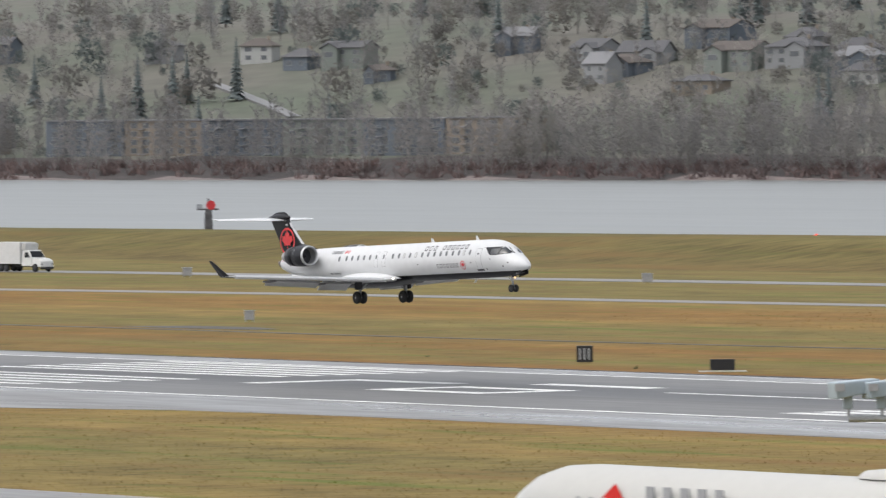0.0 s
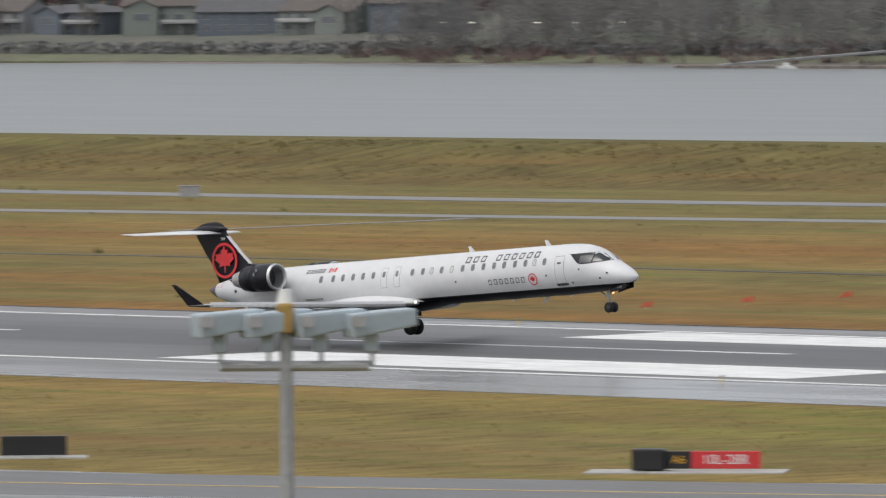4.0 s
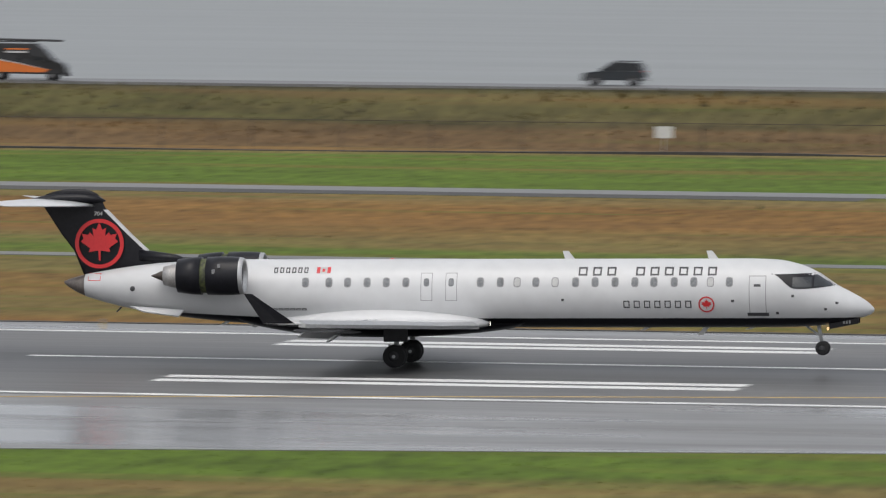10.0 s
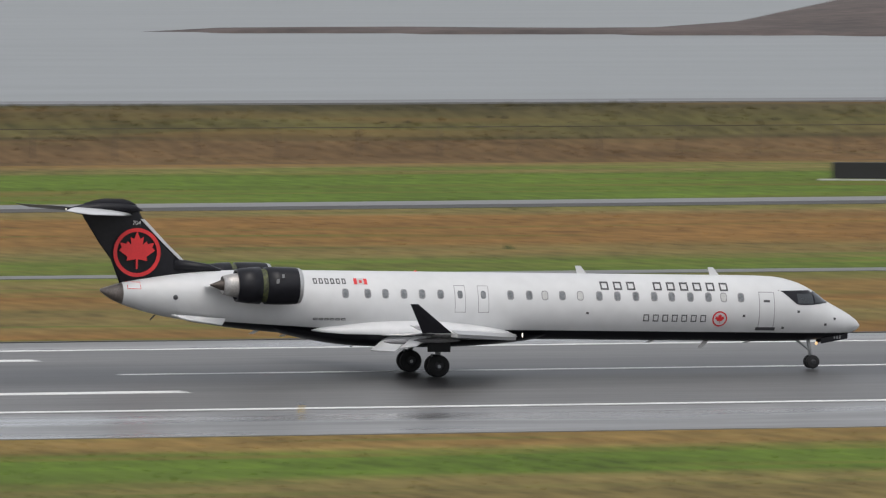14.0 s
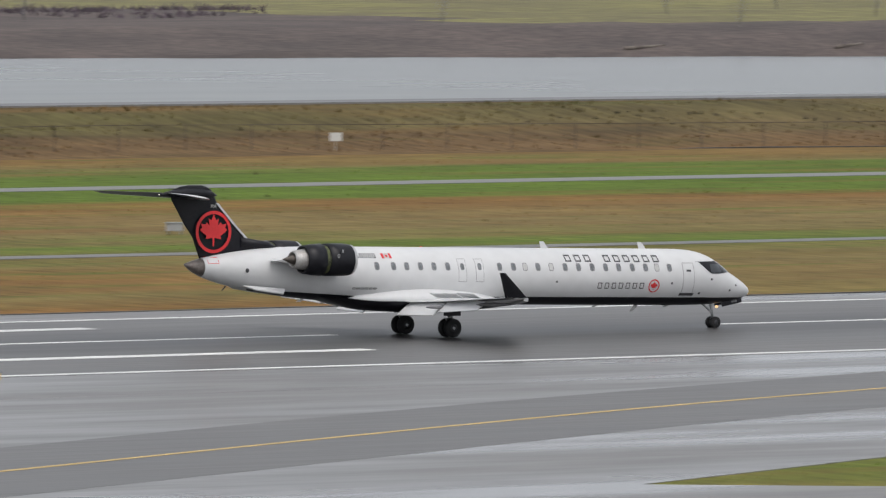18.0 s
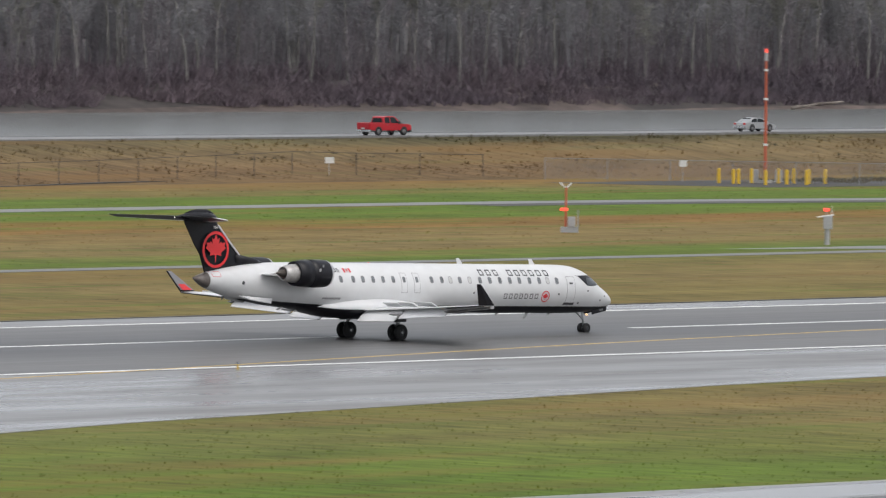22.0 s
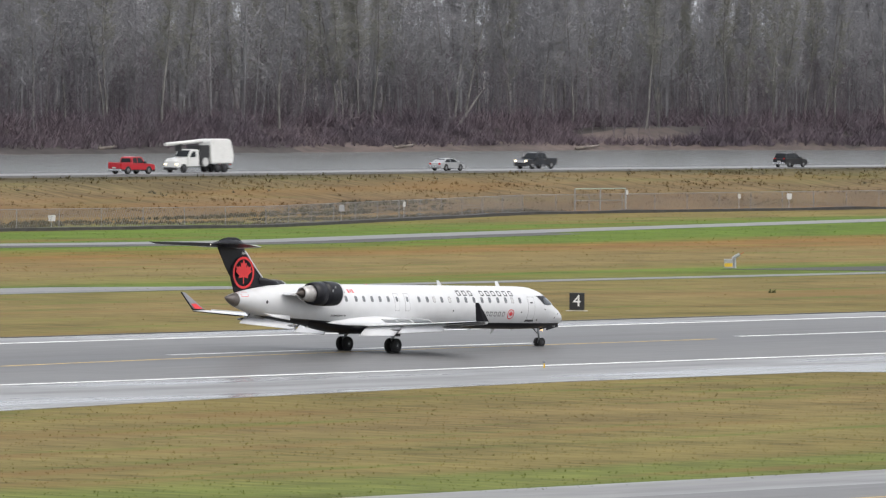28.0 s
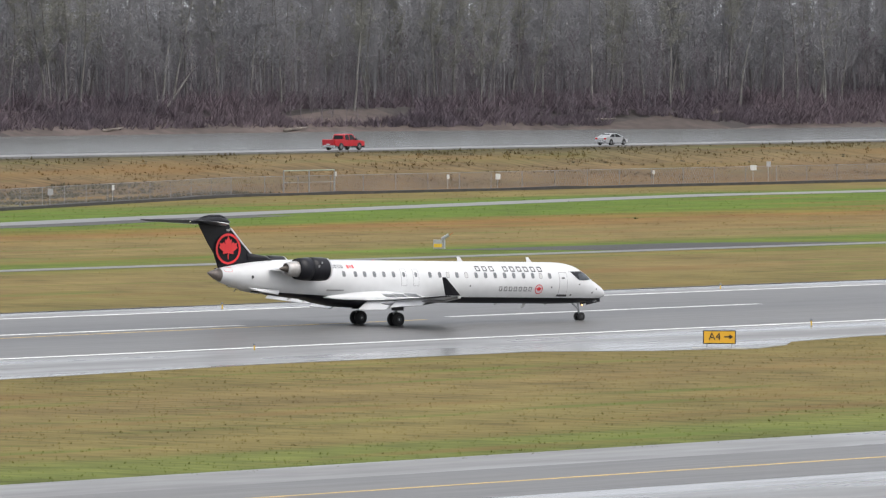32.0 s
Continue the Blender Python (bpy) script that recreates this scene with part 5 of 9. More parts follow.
def forest():
    kinds = []
    for i in range(9):
        h = rnd.uniform(27, 36)
        tr, cr = bare_tree_meshes(h, 0.17, rnd.choice((0.2, 0.3, 0.4)), 24, 12, 0.06, rnd.uniform(0.0065, 0.0105))
        kinds.append(tree_thing("cottonwood", tr, cr, M_BARK, M_TWIG2 if i % 2 else M_TWIG, "tall bare cottonwood on the wooded island bank", "island cottonwoods"))
    spots = []
    while len(spots) < 330:
        x = 885 + 900 * rnd.random()
        d = 20 + 62 * rnd.random() ** 1.3
        if x < (0.774 + 0.012 * rnd.expovariate(1)) * (along(ISLE, x) + d) or x < 1010 and rnd.random() < 0.35:
            continue
        spots.append((x, along(ISLE, x) + d))
    for i, (x, y) in enumerate(spots):
        m = Matrix.LocRotScale((x, y, ground_z(x, y)), Euler((rnd.gauss(0, 0.045), rnd.gauss(0, 0.045), rnd.uniform(0, 6.28))), None)
        if i < 9:
            t = kinds[i]
            t.matrix_basis = m
        else:
            t = copy_thing(kinds[i % 9], m)
    # the wood behind them
    kinds = [twiggy(rnd.uniform(27, 36), 0.17, 0.16, 42, 8, 40 + i, 1.3) for i in range(6)]
    places = []
    while len(places) < 2000:
        x, d = 930 + 1000 * rnd.random(), 34 + 150 * rnd.random()
        y = along(ISLE, x) + d
        if x < (0.78 + 0.012 * rnd.expovariate(1)) * y or y > isle_back(x) - 30 or (x < 1060 and rnd.random() < 0.75):
            continue
        places.append((x, y, ground_z(x, y), rnd.uniform(0, 6.28), rnd.gauss(0, 0.05), rnd.uniform(0.75, 1.2)))
    n = 0
    while n < 550:
        x, d = 960 + 1000 * rnd.random(), 184 + 170 * rnd.random()
        y = along(ISLE, x) + d
        n += 1
        if x > 0.79 * y and y < isle_back(x) - 20:
            places.append((x, y, ground_z(x, y), rnd.uniform(0, 6.28), rnd.gauss(0, 0.05), rnd.uniform(0.9, 1.25)))
    tagged(put("island_wood", wood_mesh("island_wood", kinds, places, M_TWIG)), "dense bare winter cottonwood wood behind the bank", "wood", kind="stuff")
    # thin saplings under the tall trees
    kinds = [twiggy(rnd.uniform(7, 13), 0.3, 0.05, 26, 6, 60 + i, 2.6) for i in range(5)]
    places = []
    while len(places) < 2300:
        x, d = 885 + 1000 * rnd.random(), 13 + 90 * rnd.random()
        y = along(ISLE, x) + d
        if x < (0.771 + 0.008 * rnd.expovariate(1)) * y:
            continue
        places.append((x, y, ground_z(x, y), rnd.uniform(0, 6.28), rnd.gauss(0, 0.1), rnd.uniform(0.6, 1.2)))
    tagged(put("understorey", wood_mesh("understorey", kinds, places, M_UNDER)), "thin hazed brown-grey saplings under the cottonwoods", "wood", kind="stuff")
    # brush on the bank
    v, f = [], []
    for i in range(11000):
        x = 880 + 980 * rnd.random()
        d = rnd.choice((rnd.uniform(9, 14), rnd.uniform(11, 20), rnd.uniform(12, 26), rnd.uniform(20, 70)))
        y = along(ISLE, x) + d
        if x < (0.77 + 0.006 * rnd.expovariate(1)) * y or d < 24 and noise.noise((x * 0.018, d * 0.06, 4)) < -0.2:
            continue
        p = Vector((x, y, ground_z(x, y)))
        hh = rnd.uniform(1.2, 2.6) if d < 20 else rnd.uniform(1.8, 5.0)
        for _ in range(15):
            dd = Vector((rnd.uniform(-0.8, 0.8), rnd.uniform(-0.8, 0.8), rnd.uniform(0.5, 1.1))) * hh
            sliver(v, f, p + Vector((rnd.uniform(-1.2, 1.2), rnd.uniform(-1, 1), 0)), dd, 0.11)
    tagged(put("bank_brush", mesh("bank_brush", v, f, M_BRUSH)), "tangled purple-brown winter brush on the island bank", "brush", kind="stuff")
    # dark low brush on the dunes of the bare island end
    v, f = [], []
    for i in range(2600):
        y = 1290 + 330 * rnd.random()
        x = y * rnd.uniform(0.5, 0.66)
        d = y - along(ISLE, x)
        if d < 25 or noise.noise((x * 0.02, y * 0.014, 7)) < 0.12:
            continue
        p = Vector((x, y, ground_z(x, y)))
        for _ in range(6):
            sliver(v, f, p + Vector((rnd.uniform(-3, 3), rnd.uniform(-2, 2), 0)), Vector((rnd.uniform(-0.8, 0.8), rnd.uniform(-0.8, 0.8), rnd.uniform(0.4, 1.0))) * rnd.uniform(0.8, 1.7), 0.22)
    tagged(put("dune_brush", mesh("dune_brush", v, f, M_BRUSH)), "low dark winter brush on the island dunes", "brush", kind="stuff")
    # driftwood
    for x, y, ln, az in ((1100, 1102, 11, 0.1), (1108, 1104, 6, 1.2), (1190, 1101, 9, 0.25), (1198, 1103, 6, -0.4), (1529, 1094, 14, -0.25), (1566, 1088, 8, 0.1), (1066, 1150, 8, 0.15), (867, 1205, 8, 0.05), (900, 1196, 6, 0.1), (1450, 1106, 9, 0.1), (1395, 1107, 6, 0.0), (1310, 1107, 7, 0.15)):
        lg = tagged(base("driftwood_log", pose(x, y, ground_z(x, y) + 0.25, 0, 0, math.degrees(az))), "grey weathered driftwood log on the river sand", "log", "driftwood logs")
        bm = tube_bm((-ln / 2, 0, 0), (ln / 2, 0.2, 0.5), 0.34, 0.16, 9)
        for vv in bm.verts:
            vv.co += Vector((0, noise.noise(vv.co * 0.7) * 0.15, noise.noise(vv.co * 0.7 + Vector((3, 0, 0))) * 0.12))
        part("log_trunk", bm, M_LOG, lg, smooth=True)
        for k in range(3):
            c = ln * rnd.uniform(-0.45, 0.3)
            part("stub", tube_bm((c, 0, 0.1), (c + rnd.uniform(-0.6, 0.8), rnd.uniform(-0.8, 0.8), rnd.uniform(0.5, 1.3)), 0.11, 0.03, 6), M_LOG, lg)
    # a leaning dead trunk and scattered small trees on the grassy end
    ln = tagged(base("leaning_trunk", pose(1432, 1124, ground_z(1432, 1124))), "pale dead trunk leaning over the island brush", "tree")
    part("trunk", tube_bm((0, 0, -0.5), (11, 1, 8.5), 0.3, 0.1, 8), M_BARK, ln)
    tr, cr = bare_tree_meshes(9, 0.3, 0.1, 16, 6, 0.1, 0.012)
    bush = None
    for x, y, s in ((905, 1232, 1.0), (868, 1262, 0.8), (940, 1300, 1.0), (800, 1290, 0.7), (955, 1262, 0.9), (760, 1300, 0.6), (985, 1330, 1.1), (835, 1335, 0.8), (700, 1310, 0.5)):
        m = Matrix.Translation((x, y, ground_z(x, y))) @ Matrix.Rotation(x, 4, "Z")
        if bush is None:
            bush = tree_thing("small_tree", tr, cr, M_BARK, M_TWIG, "small bare tree on the grassy island end", "island shrubs")
            bush.matrix_basis = m
        else:
            copy_thing(bush, m)


forest()


# ---- the north shore: hillside town ----
WALLS = [mat("pale grey siding", (0.27, 0.275, 0.28), 0.8, var=0.08, scale=0.5), mat("off-white siding", (0.4, 0.4, 0.385), 0.8, var=0.06, scale=0.5), mat("tan stucco", (0.24, 0.2, 0.16), 0.85, var=0.08, scale=0.4), mat("blue-grey siding", (0.12, 0.14, 0.165), 0.8, var=0.1, scale=0.5), mat("sage siding", (0.19, 0.21, 0.19), 0.8, var=0.08, scale=0.5)]
ROOFS = [mat("grey shingle roof", (0.1, 0.1, 0.106), 0.8, var=0.15, scale=0.6), mat("brown shingle roof", (0.105, 0.09, 0.08), 0.8, var=0.15, scale=0.6), mat("pale wet roof", (0.18, 0.18, 0.188), 0.45, var=0.1, scale=0.5)]
# window glass is lifted from dark to grey to paint in distance haze
M_HAZEGLASS = mat("haze-paled house window", (0.13, 0.14, 0.15), 0.12, var=0.2, scale=0.5)
M_TRIM = mat("white painted trim", (0.7, 0.7, 0.68), 0.6, var=0.05, scale=1)
M_FRAME = mat("grey window frame", (0.3, 0.3, 0.3), 0.6, var=0.08, scale=1)
M_CONCRETE = mat("pale concrete", (0.42, 0.41, 0.39), 0.85, var=0.12, scale=0.3)
# hedge green is greyed and lightened, with the far bank's haze painted in
M_HEDGE = mat("haze-paled clipped hedge", (0.165, 0.17, 0.155), 0.95, var=0.15, scale=0.05, second=(0.14, 0.142, 0.145))


def gable(w, d, z0, z1, over, along_x=True, thick=0.25):
    """A pitched roof with eaves over a w by d block, from eaves z0 to ridge z1."""
    a, b = (w / 2 + over, d / 2 + over) if along_x else (d / 2 + over, w / 2 + over)
    out = [(-a, -b, z0), (-a, 0, z1), (-a, b, z0), (-a, b, z0 + thick), (-a, 0, z1 + thick), (-a, -b, z0 + thick)]
    v = out + [(-x, y, z) for x, y, z in out]
    f = [(0, 1, 4, 5), (1, 2, 3, 4), (6, 11, 10, 7), (7, 10, 9, 8), (0, 6, 7, 1), (1, 7, 8, 2), (5, 4, 10, 11), (4, 3, 9, 10), (0, 5, 11, 6), (2, 8, 9, 3)]
    if not along_x:
        v = [(y, x, z) for x, y, z in v]
    return v, f


def hip(w, d, z0, z1, over, thick=0.22):
    a, b, r = w / 2 + over, d / 2 + over, max(0.3, w / 2 - d / 2)
    v = [(-a, -b, z0), (a, -b, z0), (a, b, z0), (-a, b, z0), (-a, -b, z0 + thick), (a, -b, z0 + thick), (a, b, z0 + thick), (-a, b, z0 + thick), (-r, 0, z1), (r, 0, z1)]
    return v, [(3, 2, 1, 0), (0, 1, 5, 4), (1, 2, 6, 5), (2, 3, 7, 6), (3, 0, 4, 7), (4, 5, 9, 8), (5, 6, 9), (6, 7, 8, 9), (7, 4, 8)]


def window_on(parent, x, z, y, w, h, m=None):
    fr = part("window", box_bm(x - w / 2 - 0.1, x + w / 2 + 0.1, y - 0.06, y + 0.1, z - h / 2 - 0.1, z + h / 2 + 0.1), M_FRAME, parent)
    part("pane", box_bm(x - w / 2, x + w / 2, y - 0.09, y - 0.05, z - h / 2, z + h / 2), m or M_HAZEGLASS, fr)


TOWN = [(-2663, 1687, 11.0), (-2645, 1694, 15.5), (-2596, 1674, 8.9), (-2526, 1711, 14.0), (-2487, 1687, 10.3), (-2505, 1716, 15.7), (-2420, 1678, 15.1), (-2515, 1752, 19.4), (-2450, 1714, 18.8), (-2431, 1722, 17.0), (-2470, 1754, 12.1), (-2416, 1735, 15.3), (-2370, 1704, 11.7), (-2702, 1695, 11.2), (-2750, 1687, 11.4)]
TOWN += [(-2835, 1675, 9.7), (-2598, 1729, 12.6), (-2307, 1761, 15.0), (-2282, 1778, 11.6), (-2351, 1741, 16.7), (-2387, 1714, 16.7), (-2493, 1700, 13.9), (-2198, 1736, 11.4), (-2134, 1750, 17.8), (-2001, 1732, 22.0), (-2036, 1761, 19.1), (-2132, 1720, 12.9)]
SHORE = [(-1925, 1642, 17), (-1891, 1650, 20.0), (-1848, 1648, 16.0), (-1829, 1655, 11.7), (-1804, 1658, 21.2), (-1775, 1668, 15.8), (-1750, 1672, 15.7), (-1722, 1672, 19), (-1697, 1676, 17), (-1672, 1679, 19), (-1645, 1681, 18), (-1620, 1684, 15.2), (-1880, 1757, 16.7), (-1839, 1761, 21.0), (-1805, 1768, 20.9), (-1963, 1724, 18.5), (-1756, 1759, 20), (-1710, 1765, 18), (-1660, 1768, 20), (-1436, 1715, 17.2), (-1406, 1715, 14.4), (-1461, 1706, 11.9)]


def town():
    r = random.Random(21)
    for i, (x, y, w) in enumerate(TOWN + SHORE):
        h = tagged(base("house", pose(x, y, ground_z(x, y), 0, 0, r.uniform(-22, 22) + (28 if i < len(TOWN) else 12))), "", "house", "hillside houses" if i < len(TOWN) else "riverside houses")
        w *= 1.22 if i >= len(TOWN) else 1.0
        d, eave = min(12.0, w * 0.68), r.choice((5.6, 6.2, 6.8, 5.2)) if i >= len(TOWN) else r.choice((5.2, 5.6, 6.0, 3.4))
        k, rk = r.choice((0, 0, 1, 2, 3, 3, 4)), r.choice((0, 0, 0, 1, 1, 2))
        wall, roof = WALLS[k], ROOFS[rk]
        h["label"] = "%s house with a %s roof on the %s" % (("pale grey", "off-white", "tan", "blue-grey", "sage")[k], ("grey shingle", "brown shingle", "pale wet")[rk], "wooded hillside" if i < len(TOWN) else "river bank")
        part("wall", box_bm(-w / 2, w / 2, -d / 2, d / 2, -2.5, eave), wall, h)
        top = eave + r.uniform(2.2, 3.8)
        if r.random() < 0.5:
            shape("roof", hip(w, d, eave, top, 0.6), roof, h, "", False)
        else:
            shape("roof", gable(w, d, eave, top, 0.55), roof, h, "", False)
            shape("gable_end", loft([[(sx * (w / 2 - 0.02), -d / 2, eave), (sx * (w / 2 - 0.02), d / 2, eave), (sx * (w / 2 - 0.02), 0, top)] for sx in (-1, 1)], True, True), wall, h, "", False)
        if r.random() < 0.7:
            ww = w * 0.4
            sx = r.choice((-1, 1)) * w * 0.24
            part("wing_wall", box_bm(sx - ww / 2, sx + ww / 2, -d / 2 - 2.4, -d / 2 + 0.3, -2.5, eave - 0.3), wall, h)
            v, f = gable(ww, 5.4, eave - 0.3, eave + 1.6, 0.4, False)
            shape("wing_roof", ([(a + sx, b - d / 2 + 0.3, c) for a, b, c in v], f), roof, h, "", False)
            shape("wing_gable", loft([[(sx - ww / 2, q, eave - 0.3), (sx + ww / 2, q, eave - 0.3), (sx, q, eave + 1.6)] for q in (-d / 2 - 2.38, -d / 2 - 2.1)], True, True), wall, h, "", False)
            window_on(h, sx, eave * 0.62, -d / 2 - 2.4, ww * 0.5, 1.6)
            if i >= len(TOWN):
                dx = -sx
                part("deck", box_bm(dx - w * 0.24, dx + w * 0.24, -d / 2 - 2.6, -d / 2, 2.6, 2.85), M_FRAME, h)
                part("deck_rail", box_bm(dx - w * 0.24, dx + w * 0.24, -d / 2 - 2.6, -d / 2 - 2.5, 2.95, 3.6), WALLS[1], h, "off-white deck railing")
                for q in (-0.22, 0.0, 0.22):
                    part("deck_post", box_bm(dx + w * q - 0.12, dx + w * q + 0.12, -d / 2 - 2.55, -d / 2 - 2.3, -2.0, 2.6), M_FRAME, h)
        n = max(2, int(w / 4))
        for s in range(2 if eave > 4 else 1):
            for j in range(n):
                xx = (j + 0.5) / n * w - w / 2
                window_on(h, xx, 1.5 + 2.75 * s, -d / 2, r.choice((1.3, 1.9, 2.4)), 1.35)
        part("chimney", box_bm(w * 0.2, w * 0.2 + 0.9, 0.6, 1.4, eave, top + 0.8), WALLS[2], h)
    # apartment row along the far bank
    a, b = Vector((-2522, 1510, 0)), Vector((-2331, 1560, 0))
    yaw = math.degrees(math.atan2(b.y - a.y, b.x - a.x))
    for i in range(6):
        p = a.lerp(b, (i + 0.5) / 6)
        wall = WALLS[(3, 2, 3, 4, 3, 2)[i]]
        blk = tagged(base("apartment_building", pose(p.x, p.y + 0.5 * (i % 2), ground_z(p.x, p.y) * 0.4 + ground_z(-2426, 1535) * 0.6, 0, 0, yaw)), "four-storey %s riverside apartment block with balconies" % ("blue-grey", "tan", "blue-grey", "sage", "blue-grey", "tan")[i], "apartment building", "riverside apartment row")
        part("wall", box_bm(-16.4, 16.4, -7, 7, -4, 10.4), wall, blk)
        part("roof", box_bm(-15.5, 15.5, -7.6, 7.6, 10.4, 10.9), ROOFS[2], blk, "pale flat roof")
        for s in range(4):
            for j in range(6):
                window_on(blk, -12.5 + 5 * j, 1.4 + 2.55 * s, -7, 2.6, 1.5)
            for j in (0, 2, 4):
                part("balcony", box_bm(-10.2 + 5 * j, -9.8 + 5 * j + 2.2, -8.2, -7, 0.2 + 2.55 * s, 0.4 + 2.55 * s), M_FRAME, blk)
    lodge = tagged(base("apartment_building", pose(-2578, 1512, ground_z(-2578, 1512), 0, 0, yaw)), "low tan and teal riverside building", "apartment building")
    part("wall", box_bm(-10, 10, -6, 6, -3, 8), WALLS[2], lodge)
    part("roof", box_bm(-10.5, 10.5, -6.5, 6.5, 8, 8.4), ROOFS[2], lodge)
    for j in range(4):
        for s in range(2):
            window_on(lodge, -7.5 + 5 * j, 2 + 3.4 * s, -6, 2.8, 1.8)
    # a bare concrete ramp climbing the slope
    tagged(ribbon("hill_ramp", [(x, y, ground_z(x, y) + 0.5) for x, y in ((-2545, 1609), (-2585, 1625), (-2626, 1641), (-2668, 1656))], 4.5, M_ROAD, thick=1.5), "pale concrete road climbing the hillside", "road", kind="structure")
    # lawn strip above the far beach
    pts = [(x, along(NORTH, x) + d) for x, d in [(q, 9.5) for q in range(-1900, -1229, 30)] + [(q, 18.5) for q in range(-1240, -1901, -30)]]
    n = len(pts)
    half = n // 2
    v = [(x, y, ground_z(x, y) + 0.12) for x, y in pts] + [(x, y, ground_z(x, y) - 0.4) for x, y in pts]
    f = [(k, k + 1, n - 2 - k, n - 1 - k) for k in range(half - 1)] + [(k, (k + 1) % n, (k + 1) % n + n, k + n) for k in range(n)]
    tagged(put("lawn", mesh("lawn", v, f, mat("wet riverside lawn", (0.125, 0.135, 0.075), 0.95, var=0.15, scale=0.05, second=(0.105, 0.105, 0.07), fine=8))), "wet lawn strip above the far river beach", "lawn", kind="structure")
    # hedge and low wall before the riverside houses
    v, f = [], []
    for i in range(2600):
        x = -2000 + 760 * r.random()
        y = along(NORTH, x) + r.uniform(20, 27)
        p = Vector((x, y, ground_z(x, y)))
        for _ in range(5):
            c = p + Vector((r.uniform(-1.5, 1.5), r.uniform(-1, 1), r.uniform(0, 2.2)))
            q = Vector((r.uniform(-1, 1), r.uniform(-1, 1), r.uniform(-1, 1))).normalized()
            u = q.orthogonal().normalized() * 0.7
            w_ = q.cross(u)
            k = len(v)
            v += [c + u, c + w_, c - u]
            f.append((k, k + 1, k + 2))
    tagged(put("hedge", mesh("hedge", v, f, M_HEDGE)), "haze-paled clipped hedges along the river bank gardens", "hedge", kind="stuff")
    v, f = [], []
    for i in range(900):
        x = -1860 + 260 * r.random()
        y = 1730 + (x + 1840) * 0.08 + r.uniform(-1, 1)
        p = Vector((x, y, ground_z(x, y)))
        for _ in range(6):
            sliver(v, f, p + Vector((r.uniform(-1, 1), 0, 0)), Vector((r.uniform(-0.6, 0.6), r.uniform(-0.5, 0.5), 1)) * r.uniform(3.0, 5.6), 0.4)
    tagged(put("red_hedge", mesh("red_hedge", v, f, mat("dark red hedge leaves", (0.165, 0.085, 0.1), 0.9, var=0.2, scale=0.1))), "long dark red hedge behind the riverside houses", "hedge", kind="stuff")
    # trees: bare broad ones and firs
    ks = [tree_thing("bare_tree", *bare_tree_meshes(rnd.uniform(13, 18), 0.34, 0.12, 26, 8, 0.06, 0.014), M_BARK, M_TWIG if i % 2 else M_TWIG2, "broad bare winter tree on the far shore", "far shore trees") for i in range(5)]
    firs = []
    for i in range(3):
        hh = rnd.uniform(17, 25)
        cv, cf = [], []
        for q in range(17):
            z = hh * (0.1 + 0.9 * q / 17)
            ra = hh * 0.17 * (1 - q / 17.5) * rnd.uniform(0.8, 1.15)
            for j in range(10):
                t = 6.283 * (j + rnd.random()) / 10
                k = len(cv)
                e = Vector((ra * math.cos(t), ra * math.sin(t), z - 0.35 * ra * rnd.uniform(0.5, 1.4)))
                s = Vector((-math.sin(t), math.cos(t), 0)) * ra * 0.34
                cv += [Vector((0, 0, z + 0.05 * hh)), e * 0.75 + s + Vector((0, 0, 0.25 * z)), e, e * 0.75 - s + Vector((0, 0, 0.25 * z))]
                cf += [(k, k + 1, k + 2), (k, k + 2, k + 3)]
        tv, tf = [], []
        stick(tv, tf, Vector((0, 0, -1)), Vector((0, 0, hh * 0.9)), 0.35, 0.06, 7)
        firs.append(tree_thing("fir_tree", (tv, tf), (cv, cf), M_LOG, M_FIRTREE, "haze-paled green fir among the hillside houses", "hillside firs"))
    used = set()

    def plant(kinds, x, y):
        k = r.randrange(len(kinds))
        m = pose(x, y, ground_z(x, y), 0, 0, r.uniform(0, 360))
        key = kinds[k].name
        if key not in used:
            used.add(key)
            kinds[k].matrix_basis = m
        else:
            copy_thing(kinds[k], m)

    n = 0
    while n < 290:
        x = r.uniform(-2900, -1150)
        near = r.random() < 0.45
        d = r.uniform(16, 60) if near else r.uniform(60, 420)
        if -2010 < x < -1590 and d < 175:
            continue
        if -2540 < x < -2310 and d < 125:
            continue
        plant(ks, x, along(NORTH, x) + d)
        n += 1
    n = 0
    while n < 95:
        x = r.uniform(-2850, -1750)
        d = r.uniform(90, 430)
        plant(firs, x, along(NORTH, x) + d)
        n += 1
    # evergreen shrubs and small firs fill the gardens
    g = np.random.default_rng(31)

    def bushy(h, seed):
        q = np.random.default_rng(seed)
        n = 230
        c = q.normal(0, 1, (n, 3))
        c *= (q.random((n, 1)) ** 0.4) / np.linalg.norm(c, axis=1, keepdims=True)
        c = c * np.array([h * 0.42, h * 0.42, h * 0.5]) + np.array([0, 0, h * 0.48])
        v = np.empty((n, 3, 3))
        for k in range(3):
            v[:, k] = c * (1 + 0.25 * q.random((n, 1))) + q.normal(0, 0.05 * h, (n, 3))
        return v.reshape(-1, 3), np.arange(3 * n).reshape(-1, 3)

    shrubs = [bushy(h, 90 + i) for i, h in enumerate((2.5, 3.5, 5.0, 7.0, 9.0, 4.0))]
    places = []
    while len(places) < 1500:
        x = r.uniform(-2950, -1050)
        d = 24 + 560 * r.random()
        if 95 < d < 300 and -1.613 < x / (along(NORTH, x) + d) < -1.58 or -2000 < x < -1590 and d < 60 or -2530 < x < -2320 and d < 120:
            continue
        y = along(NORTH, x) + d
        places.append((x, y, ground_z(x, y) - 0.3, r.uniform(0, 6.28), 0.0, r.uniform(0.7, 1.4)))
    half = len(places) // 3
